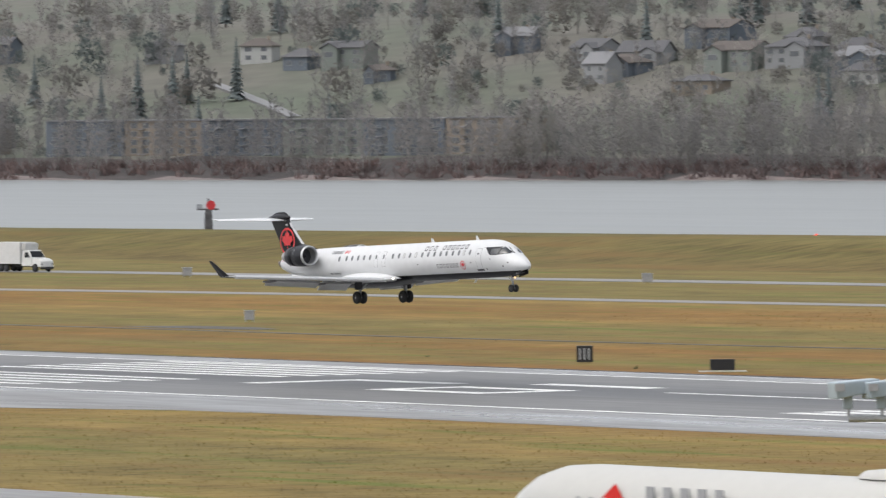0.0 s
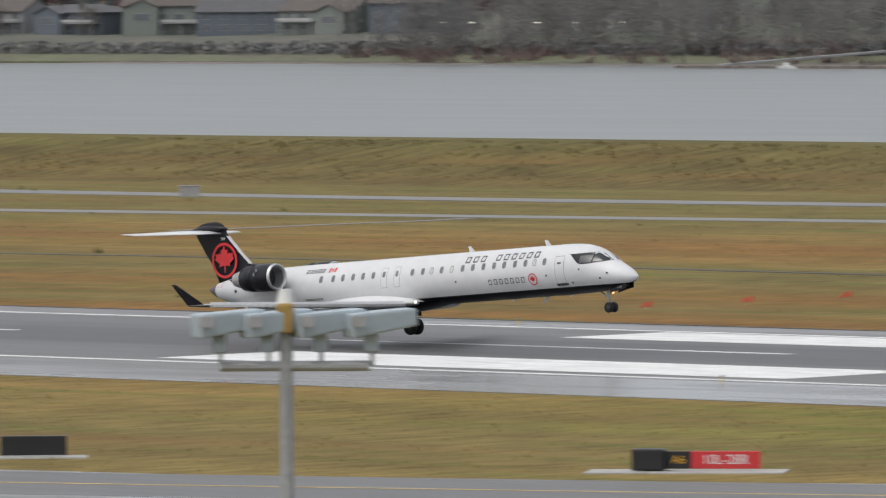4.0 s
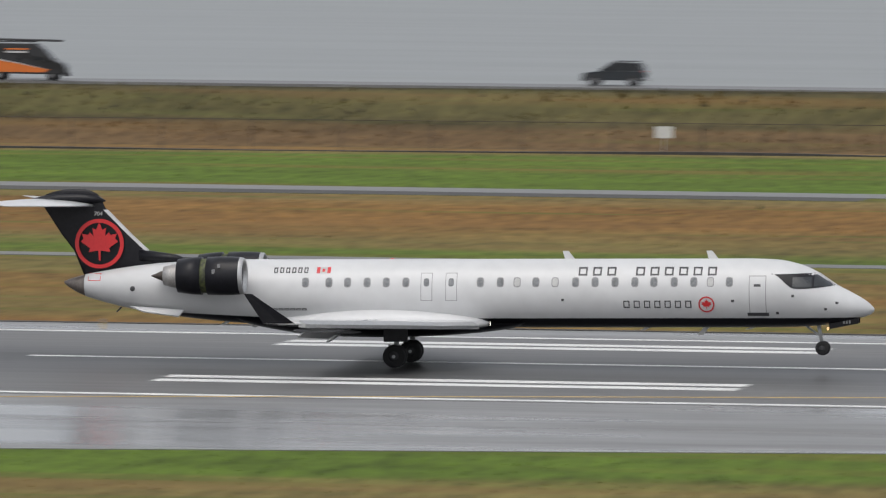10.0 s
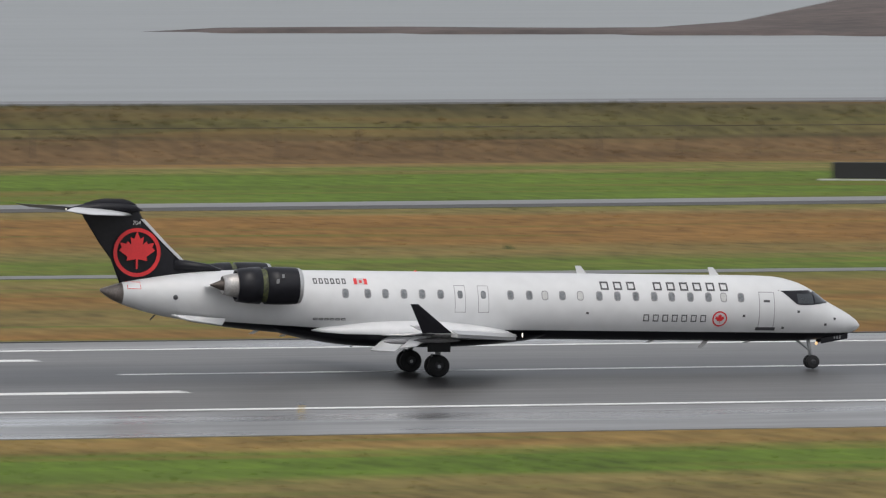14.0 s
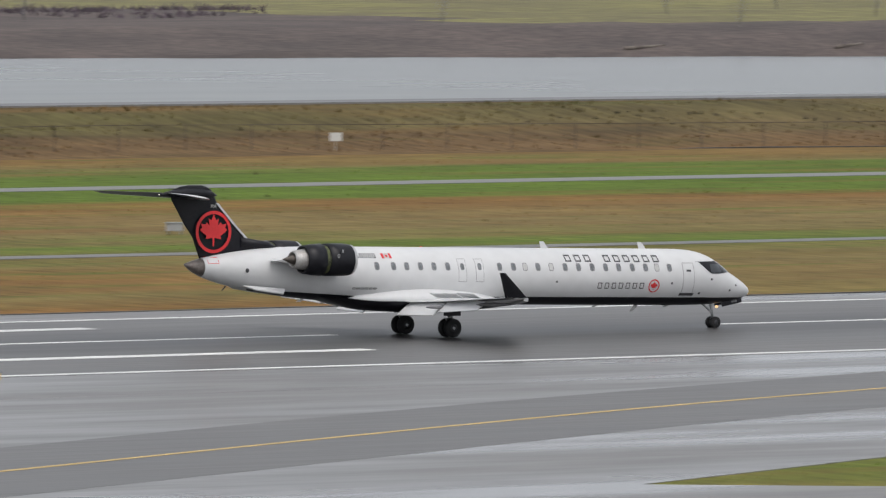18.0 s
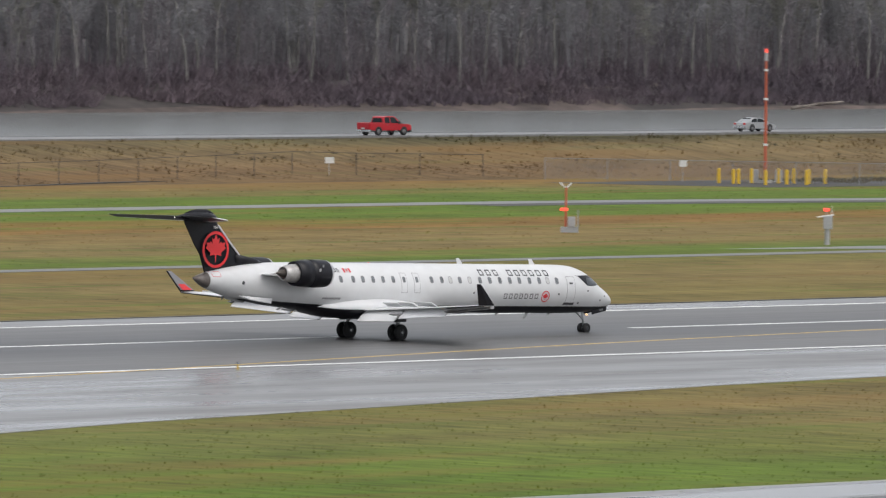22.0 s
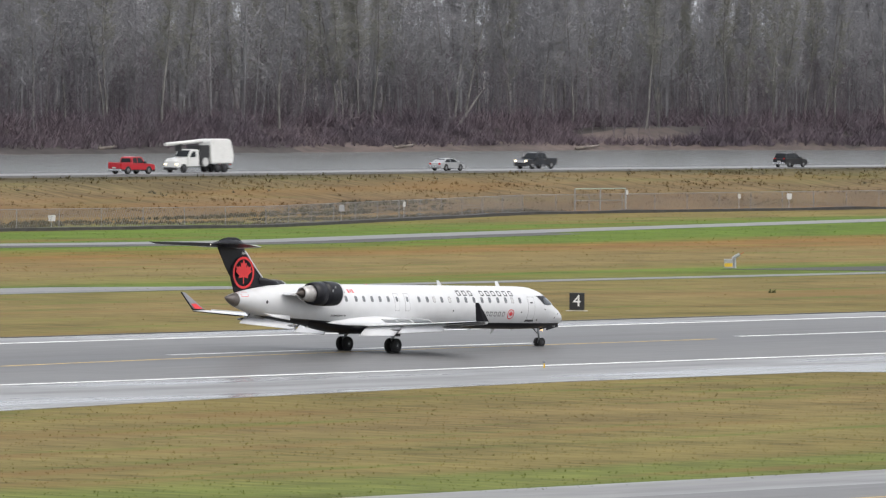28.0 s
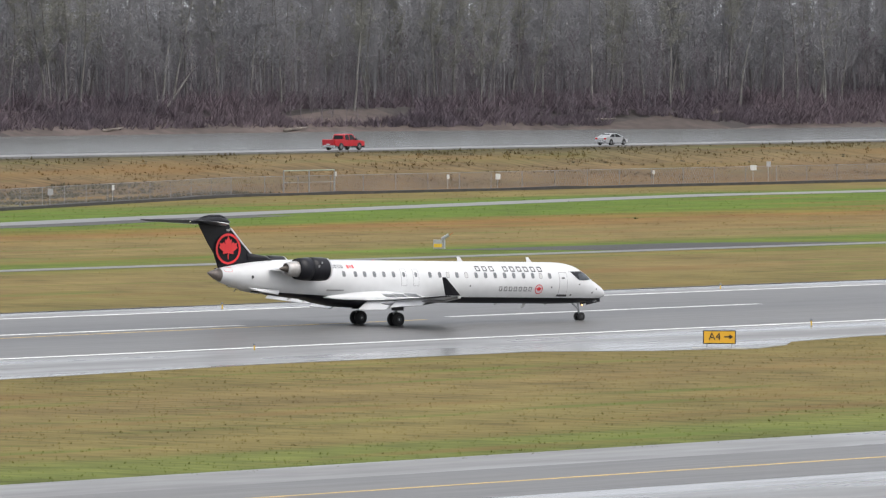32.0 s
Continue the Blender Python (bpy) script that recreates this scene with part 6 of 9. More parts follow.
    tagged(put("evergreen_shrubs", wood_mesh("evergreen_shrubs", shrubs, places[:half], M_FIR)), "haze-paled evergreen shrubs between the hillside houses", "shrubs", kind="stuff")
    tagged(put("winter_shrubs", wood_mesh("winter_shrubs", shrubs, places[half:], M_DULL)), "haze-paled brown-green winter shrubs between the hillside houses", "shrubs", kind="stuff")
    alders = [twiggy(r.uniform(11, 18), 0.36, 0.05, 26, 6, 80 + i, 7.0) for i in range(6)]
    places = []
    while len(places) < 4600:
        x = r.uniform(-2950, -1000)
        d = 13 + (75 * r.random() if r.random() < 0.5 else 560 * r.random())
        if (-1905 < x < -1590 and d < 175) or (-2000 < x < -1590 and r.random() < 0.35):
            continue
        if 95 < d < 300 and -1.613 < x / (along(NORTH, x) + d) < -1.58:
            continue
        if -2530 < x < -2320 and d < 125 and r.random() < 0.5:
            continue
        y = along(NORTH, x) + d
        places.append((x, y, ground_z(x, y), r.uniform(0, 6.28), r.gauss(0, 0.06), r.uniform(0.6, 1.2)))
    tagged(put("alder_wood", wood_mesh("alder_wood", alders, places, M_ALDER)), "haze-paled bare alder woodland over the far hillside", "wood", kind="stuff")
    v, f = [], []
    for i in range(2600):
        x = r.uniform(-2950, -300)
        d = r.uniform(8, 40)
        if -2010 < x < -1590:
            continue
        y = along(NORTH, x) + d
        p = Vector((x, y, ground_z(x, y)))
        for _ in range(14):
            sliver(v, f, p + Vector((r.uniform(-2, 2), r.uniform(-1.5, 1.5), 0)), Vector((r.uniform(-0.8, 0.8), r.uniform(-0.8, 0.8), r.uniform(0.5, 1.1))) * r.uniform(2, 4.5), 0.2)
    tagged(put("far_wood", mesh("far_wood", v, f, M_REDBRUSH)), "reddish-brown winter brush along the far river bank", "wood", kind="stuff")
    # docks, ramps and boats
    for x0, x1, y, ga, gb in ((-1692, -1637, 1512, -1640, -1728), (-1436, -1372, 1578, -1424, -1416), (-1300, -1240, 1556, -1288, -1264), (-1380, -1350, 1585, -1368, -1372)):
        dk = tagged(base("dock"), "low floating dock with a sloping gangway at the far bank", "dock", "far bank docks")
        part("deck", box_bm(x0, x1, y - 1.4, y + 1.4, WATER_Z + 0.1, WATER_Z + 0.65), M_LOG, dk)
        sh = along(NORTH, gb) + 14
        bm = bmesh.new()
        a, b = Vector((ga, y + 1, WATER_Z + 0.7)), Vector((gb, sh, ground_z(gb, sh) + 2.2))
        box_bm(-1.1, 1.1, -(b - a).length / 2, (b - a).length / 2, -0.2, 0.25, 0, bm)
        bmesh.ops.transform(bm, matrix=Matrix.Translation((a + b) / 2) @ (b - a).to_track_quat("Y", "Z").to_matrix().to_4x4(), verts=bm.verts)
        part("gangway", bm, M_FRAME, dk, "grey sloping gangway")
        part("landing", box_bm(gb - 2, gb + 20, sh - 1.5, sh + 1.5, b.z - 0.5, b.z), M_FRAME, dk)
        for k in range(5):
            xx = x0 + (x1 - x0) * k / 4
            part("pile", tube_bm((xx, y + 1.7, WATER_Z - 3), (xx, y + 1.7, WATER_Z + 3.2), 0.2, None, 8), M_LOG, dk)
    for x, y, s in ((-1668, 1508, 1.2), (-1684, 1508, 0.8), (-1290, 1552, 1.0), (-1275, 1552, 1.1), (-1260, 1552, 0.9), (-1400, 1574, 0.7)):
        bt = tagged(base("motor_boat", pose(x, y, WATER_Z)), "small white motor boat moored at a dock", "boat", "moored boats")
        hull = loft([[(a * s, -w * s, z * s) for w, z in ((0, -0.2), (ww * 0.8, 0.1), (ww, 0.9), (-ww, 0.9), (-ww * 0.8, 0.1))] for a, ww in ((-3.4, 1.1), (0, 1.25), (2.2, 0.9), (3.6, 0.05))], True, True)
        shape("hull", hull, M_TRIM, bt, "white hull", False)
        part("cabin", box_bm(-1.2 * s, 0.9 * s, -0.8 * s, 0.8 * s, 0.85 * s, 1.9 * s, 0.15), M_TRIM, bt)
        part("windscreen", box_bm(0.9 * s, 0.96 * s, -0.7 * s, 0.7 * s, 1.3 * s, 1.8 * s), M_HAZEGLASS, bt)
    for x in (-1580, -1571, -1550, -1538, -1523, -1496, -1400, -1388, -1376):
        y = along(NORTH, x) + 42
        z = ground_z(x, y)
        lp = tagged(base("street_lamp", pose(x, y, z)), "lit white street lamp on the far bank", "lamp", "far bank lamps")
        part("pole", tube_bm((0, 0, -0.3), (0, 0, 5.2), 0.09, 0.06, 8), M_STRUT, lp)
        part("lamp_head", box_bm(-0.5, 0.5, -0.3, 0.1, 5.1, 5.35, 0.06), M_LAMPW if x == -1496 else M_LAMP, lp)


town()


# ---- floating homes, pilings and poles behind the levee ----
M_REDROOF = mat("faded red metal roof", (0.3, 0.1, 0.1), 0.45, var=0.1, scale=0.4, stretch=(6, 0.3, 1))
M_REDROOF2 = mat("brick-red metal roof", (0.22, 0.07, 0.065), 0.5, var=0.1, scale=0.4)
M_PILE = mat("wet grey timber piling", (0.13, 0.125, 0.125), 0.8, var=0.3, scale=0.8, second=(0.06, 0.057, 0.056))


def moorage():
    def floating(x, y, w, d, eave, ridge, wall, roof, yaw, label):
        h = tagged(base("floating_home", pose(x, y, WATER_Z, 0, 0, yaw)), label, "floating home", "floating homes")
        part("float", box_bm(-w / 2 - 0.8, w / 2 + 0.8, -d / 2 - 0.8, d / 2 + 0.8, -0.4, 0.6), M_PILE, h)
        part("wall", box_bm(-w / 2, w / 2, -d / 2, d / 2, 0.6, eave), wall, h)
        shape("gable_end", loft([[(sx * (w / 2 - 0.02), -d / 2, eave), (sx * (w / 2 - 0.02), d / 2, eave), (sx * (w / 2 - 0.02), 0, ridge)] for sx in (-1, 1)], True, True), wall, h, "", False)
        shape("roof", gable(w, d, eave, ridge, 0.6), roof, h, "red metal roof", False)
        fr = part("window", box_bm(-w / 2 - 0.06, -w / 2 + 0.05, -0.5, 0.5, eave + 0.5, eave + 1.5), M_TRIM, h)
        part("pane", box_bm(-w / 2 - 0.09, -w / 2 - 0.05, -0.4, 0.4, eave + 0.6, eave + 1.4), M_HAZEGLASS, fr)
        for k in range(3):
            window_on(h, -w / 3 + w / 3 * k, eave - 1.3, -d / 2, 1.5, 1.2)

    floating(-468.5, 743, 13.5, 12.5, 6.7, 10.2, M_TRIM, M_REDROOF, 70, "white floating home with a faded red metal roof")
    floating(-422.2, 742, 8.6, 7.0, 6.3, 8.45, WALLS[3], M_REDROOF2, 8, "blue-grey floating home with a red metal roof")
    floating(-398, 742, 6, 5, 4.9, 6.6, WALLS[2], M_REDROOF2, -10, "low floating shed with a brick-red roof")
    floating(-384, 742, 5, 5, 4.7, 6.1, M_REDROOF2, M_REDROOF2, -10, "low red floating shed behind the levee")
    piles = [(-450.0, 4.2), (-446.5, 4.1), (-442.6, 4.1), (-411.6, 4.4), (-409.2, 3.7), (-400.9, 4.1), (-391.9, 5.2), (-383.8, 5.0), (-380.6, 3.3), (-375.9, 5.2), (-372.8, 3.5), (-364.7, 4.0), (-339.7, 4.7), (-338.0, 5.5), (-336.7, 3.4), (-333.0, 5.1), (-330.7, 2.9), (-327.4, 4.7), (-324.1, 5.0), (-320.8, 5.4), (-317.8, 5.8), (-316.2, 6.0), (-314.6, 6.4), (-313.3, 6.3), (-311.4, 6.3), (-310.0, 6.5)]
    for x, z in piles:
        p = tagged(base("piling", pose(x, 738, 0)), "weathered timber mooring pile in the river", "piling", "mooring piles")
        part("shaft", tube_bm((0, 0, -8), (0.05, 0, z - 0.08), 0.33, 0.28, 12), M_PILE, p)
        part("cap", tube_bm((0.05, 0, z - 0.1), (0.05, 0, z), 0.36, 0.3, 12), M_LOG, p)
    xs = sorted(piles)
    for (xa, za), (xb, zb) in zip(xs, xs[1:]):
        if 3 < xb - xa < 12:
            pts = [(xa + (xb - xa) * s, 737.6, min(za, zb, 4.6) - 0.9 - 0.5 * math.sin(math.pi * s)) for s in np.linspace(0, 1, 7)]
            tagged(shape("mooring_cable", bent_tube(pts, 0.028), M_PILE, None), "sagging cable strung between mooring piles", "cable", "mooring cables")
    for x, y, z, wood in ((-395.6, 738, 13, 0), (-340, 738, 13, 0), (-294.4, 738, 13, 0), (-276.6, 738, 9.4, 0), (-442.5, 702, 14, 1), (-487, 738, 13, 0)):
        p = tagged(base("mast", pose(x, y, 0)), "tall %s pole by the moorage" % ("brown timber utility" if wood else "slim grey steel"), "pole", "moorage poles")
        part("shaft", tube_bm((0, 0, -6), (0, 0, z), 0.17 if not wood else 0.24, 0.12, 10), M_LOG if wood else M_PILE, p)
        part("bracket", box_bm(-0.7, 0.7, -0.08, 0.08, z - 1.3, z - 1.1), M_LOG if wood else M_PILE, p)
        if wood:
            pts = [(-442.5 + 42 * s, 702 + 36 * s, 10.5 - 6 * s - 1.6 * math.sin(math.pi * s)) for s in np.linspace(0, 1, 9)]
            tagged(shape("overhead_wire", bent_tube(pts, 0.02, 4), M_PILE, None), "thin overhead wire sagging to the moorage", "wire")
    tw = tagged(base("lattice_tower", pose(-494, 738, 0)), "slim grey lattice tower with a platform", "tower")
    for k in range(3):
        t = 2.09 * k
        part("leg", tube_bm((0.5 * math.cos(t), 0.5 * math.sin(t), -5), (0.2 * math.cos(t), 0.2 * math.sin(t), 13), 0.06, 0.05, 6), M_STRUT, tw)
    for k in range(9):
        part("brace", tube_bm((-0.42 + 0.02 * k, 0, 1.2 * k), (0.42 - 0.02 * k, 0, 1.2 * k + 1.1), 0.04, None, 5), M_STRUT, tw)
    part("platform", box_bm(-1.3, 0.9, -0.5, 0.5, 6.2, 6.45), M_PILE, tw)
    part("cabinet", box_bm(0.3, 0.8, -0.3, 0.3, 2.5, 6.2), M_PILE, tw)


moorage()


# ---- road vehicles ----
def paint(name, c, rough=0.3):
    return mat(name, c, rough, var=0.05, scale=0.8, coat=0.1, spec=0.35)


M_CARGLASS = mat("dark car glass", (0.012, 0.014, 0.016), 0.2, var=0.1, scale=1, spec=0.2)
M_TAIL = mat("red tail lamp", (0.5, 0.02, 0.015), 0.25, var=0.1, scale=3)
M_HEADLAMP = mat("lit headlamp", (1.0, 0.85, 0.6), 0.2, glow=2.2)
M_CHROME = mat("dull chrome", (0.55, 0.55, 0.56), 0.25, metal=0.9, var=0.1, scale=3)
M_PLASTIC = mat("black bumper plastic", (0.025, 0.025, 0.027), 0.6, var=0.2, scale=3)
M_RIM = mat("alloy wheel", (0.2, 0.2, 0.205), 0.45, metal=0.5, var=0.1, scale=4)


def extrude_side(pts, w, taper=None, bevel=0.05):
    """A side outline (x, z) given its width; taper narrows what stands above a height."""
    bm = bmesh.new()
    a = [bm.verts.new((x, -w / 2, z)) for x, z in pts]
    b = [bm.verts.new((x, w / 2, z)) for x, z in pts]
    bm.faces.new(a)
    bm.faces.new(b[::-1])
    n = len(pts)
    for i in range(n):
        bm.faces.new((a[i], b[i], b[(i + 1) % n], a[(i + 1) % n]))
    if taper:
        z0, z1, k = taper
        for v in bm.verts:
            s = min(1, max(0, (v.co.z - z0) / (z1 - z0)))
            v.co.y *= 1 - (1 - k) * s
    if bevel:
        bmesh.ops.bevel(bm, geom=list(bm.edges), offset=bevel, segments=2, affect="EDGES", profile=0.6)
    return bm


def add_wheels(car, xs, track, r, w=0.24, rim=None):
    for x in xs:
        for y in (-track / 2, track / 2):
            t = shape("wheel", lathe([(-w / 2, r * 0.6), (-w / 2, r * 0.9), (-w * 0.35, r), (w * 0.35, r), (w / 2, r * 0.9), (w / 2, r * 0.6)], (x, y, r), 18, "y"), M_TYRE, car, "black tyre")
            shape("rim", lathe([(-w * 0.47, 0), (-w * 0.5, r * 0.3), (-w * 0.42, r * 0.6), (w * 0.42, r * 0.6), (w * 0.5, r * 0.3), (w * 0.47, 0)], (x, y, r), 14, "y"), rim or M_RIM, t)


def side_glass(car, pts, w, k0, k1, z0, z1, name="side_window"):
    """One dark pane on each flank, following the cabin's inward lean."""
    for s in (-1, 1):
        v = []
        for x, z in pts:
            t = (z - z0) / (z1 - z0)
            v.append((x, s * (w / 2 * (k0 + (k1 - k0) * t) + 0.012), z))
        shape(name, (v, [tuple(range(len(v)))]), M_CARGLASS, car, "", False)


def lights(car, xf, xr, w, zf, zr, on=False, sx=0.3, sz=0.16):
    for s in (-1, 1):
        y = s * (w / 2 - 0.22)
        part("headlamp", box_bm(xf - 0.04, xf + 0.04, y - sx / 2, y + sx / 2, zf - sz / 2, zf + sz / 2, 0.02), M_HEADLAMP if on else M_CHROME, car)
        part("tail_lamp", box_bm(xr - 0.03, xr + 0.04, y - sx / 2, y + sx / 2, zr - sz / 2, zr + sz * 0.8, 0.02), M_TAIL, car)
    part("front_bumper", box_bm(xf - 0.1, xf + 0.1, -w / 2 + 0.05, w / 2 - 0.05, 0.32, 0.58, 0.05), M_PLASTIC, car)
    part("rear_bumper", box_bm(xr - 0.12, xr + 0.08, -w / 2 + 0.05, w / 2 - 0.05, 0.36, 0.6, 0.05), M_CHROME, car)
    part("number_plate", box_bm(xr - 0.13, xr - 0.1, -0.25, 0.25, 0.66, 0.8), M_BLIND, car)


def sedan(label, color):
    c = tagged(base("car"), label, "car", "road traffic")
    part("body", extrude_side([(-2.26, 0.32), (-2.34, 0.6), (-2.3, 0.9), (-2.15, 1.0), (-1.5, 1.02), (0.75, 0.97), (1.65, 0.86), (2.15, 0.74), (2.32, 0.56), (2.3, 0.3)], 1.78, None, 0.07), color, c)
    part("cabin", extrude_side([(-1.95, 0.97), (-1.4, 1.28), (-1.0, 1.42), (-0.4, 1.47), (0.2, 1.45), (0.6, 1.32), (1.3, 0.93)], 1.68, (0.95, 1.47, 0.76), 0.04), color, c)
    for p in ([(-1.5, 1.0), (-1.0, 1.36), (-0.45, 1.39), (-0.45, 1.0)], [(-0.38, 1.0), (-0.38, 1.39), (0.15, 1.38), (0.5, 1.27), (0.95, 1.0)]):
        side_glass(c, p, 1.68, 1.0, 0.77, 0.95, 1.46)
    for xa, xb, za, zb in ((1.2, 0.33, 0.99, 1.44), (-1.82, -1.1, 1.0, 1.42)):
        s = 0.03 if xa > 0 else -0.03
        shape("windscreen", ([(xa + s, -0.74, za), (xa + s, 0.74, za), (xb + s, 0.58, zb), (xb + s, -0.58, zb)], [(0, 1, 2, 3)]), M_CARGLASS, c, "", False)
    arches(c, (-1.32, 1.38), 1.78, 0.4)
    add_wheels(c, (-1.32, 1.38), 1.62, 0.33)
    lights(c, 2.28, -2.3, 1.78, 0.68, 0.8)
    for s in (-1, 1):
        part("door_mirror", box_bm(0.75, 0.95, s * 0.98 - 0.1, s * 0.98 + 0.1, 0.98, 1.12, 0.03), color, c)
    return c


def suv(label, color, hatch=False, on=False):
    c = tagged(base("car"), label, "car", "road traffic")
    h = 1.5 if hatch else 1.75
    part("body", extrude_side([(-2.25, 0.4), (-2.3, 1.0), (-2.15, 1.08), (0.9, 1.08), (2.1, 0.95), (2.3, 0.7), (2.3, 0.4)], 1.86), color, c)
    part("cabin", extrude_side([(-2.2, 1.05), (-1.95, h - 0.05), (0.1, h), (1.15, 1.05)], 1.76, (1.05, h, 0.8), 0.05), color, c)
    for p in ([(-1.95, 1.12), (-1.8, h - 0.12), (-1.2, h - 0.1), (-1.2, 1.12)], [(-1.13, 1.12), (-1.13, h - 0.1), (-0.35, h - 0.09), (-0.35, 1.12)], [(-0.28, 1.12), (-0.28, h - 0.09), (0.1, h - 0.1), (0.85, 1.12)]):
        side_glass(c, p, 1.76, 1.0, 0.81, 1.05, h)
    shape("windscreen", ([(1.13, -0.78, 1.1), (1.13, 0.78, 1.1), (0.17, 0.64, h - 0.04), (0.17, -0.64, h - 0.04)], [(0, 1, 2, 3)]), M_CARGLASS, c, "", False)
    shape("rear_window", ([(-2.24, -0.75, 1.15), (-2.24, 0.75, 1.15), (-2.02, 0.62, h - 0.12), (-2.02, -0.62, h - 0.12)], [(0, 1, 2, 3)]), M_CARGLASS, c, "", False)
    arches(c, (-1.38, 1.42), 1.86, 0.43)
    add_wheels(c, (-1.38, 1.42), 1.68, 0.36)
    lights(c, 2.26, -2.26, 1.86, 0.82, 0.98, on)
    for s in (-1, 1):
        part("roof_rail", tube_bm((-1.8, s * 0.66, h + 0.04), (0.0, s * 0.66, h + 0.05), 0.025, None, 6), M_PLASTIC, c)
        part("door_mirror", box_bm(0.72, 0.95, s * 1.02 - 0.1, s * 1.02 + 0.1, 1.1, 1.27, 0.03), color, c)
    return c


def arches(car, xs, w, r):
    """Dark wheel housings on both flanks, a little proud of the body."""
    for x in xs:
        for side in (-1, 1):
            ring = [(x + r * math.cos(a), side * (w / 2 + 0.008), 0.42 + r * math.sin(a)) for a in np.linspace(-0.1, math.pi + 0.1, 12)]
            shape("wheel_arch", (ring, [tuple(range(12))]), M_PLASTIC, car, "", False)


def pickup(label, color, on=False):
    c = tagged(base("pickup_truck"), label, "pickup truck", "road traffic")
    part("body", extrude_side([(-2.9, 0.62), (-2.93, 1.24), (-0.98, 1.26), (-0.95, 1.2), (1.3, 1.2), (2.55, 1.14), (2.84, 1.04), (2.92, 0.86), (2.9, 0.52), (2.4, 0.5), (-2.4, 0.5)], 1.98, None, 0.07), color, c)
    part("bed", box_bm(-2.82, -1.02, -0.84, 0.84, 1.215, 1.27), M_PLASTIC, c)
    for s in (-1, 1):
        part("bed_rail", box_bm(-2.88, -0.98, s * 0.9 - 0.06, s * 0.9 + 0.06, 1.24, 1.31, 0.02), color, c)
        part("door_handle", box_bm(-0.62, -0.42, s * 0.995 - 0.01, s * 0.995 + 0.01, 1.06, 1.1), M_CHROME, c)
        part("side_step", box_bm(-0.95, 1.1, s * 0.98 - 0.08, s * 0.98 + 0.08, 0.36, 0.44, 0.02), M_PLASTIC, c)
    part("tailgate", box_bm(-2.97, -2.91, -0.82, 0.82, 0.75, 1.27, 0.02), color, c)
    part("cabin", extrude_side([(-1.0, 1.15), (-0.95, 1.72), (-0.82, 1.9), (-0.4, 1.95), (0.55, 1.95), (0.82, 1.86), (1.5, 1.15)], 1.9, (1.15, 1.95, 0.8), 0.05), color, c)
    for p in ([(-0.84, 1.25), (-0.8, 1.7), (-0.66, 1.83), (-0.1, 1.85), (-0.1, 1.25)], [(0.0, 1.25), (0.0, 1.85), (0.5, 1.85), (0.68, 1.79), (1.16, 1.25)]):
        side_glass(c, p, 1.9, 1.0, 0.8, 1.15, 1.95)
    shape("windscreen", ([(1.49, -0.84, 1.2), (1.49, 0.84, 1.2), (0.88, 0.68, 1.85), (0.88, -0.68, 1.85)], [(0, 1, 2, 3)]), M_CARGLASS, c, "", False)
    shape("rear_window", ([(-1.04, -0.7, 1.33), (-1.04, 0.7, 1.33), (-0.99, 0.62, 1.76), (-0.99, -0.62, 1.76)], [(0, 1, 2, 3)]), M_CARGLASS, c, "", False)
    arches(c, (-1.75, 1.85), 1.98, 0.5)
    add_wheels(c, (-1.75, 1.85), 1.78, 0.42, 0.28)
    lights(c, 2.9, -2.91, 1.98, 0.95, 1.0, on, 0.26, 0.26)
    part("grille", box_bm(2.88, 2.95, -0.6, 0.6, 0.74, 1.04, 0.02), M_CHROME, c)
    for s in (-1, 1):
        part("door_mirror", box_bm(1.0, 1.2, s * 1.08 - 0.12, s * 1.08 + 0.12, 1.2, 1.44, 0.03), M_PLASTIC, c)
    return c


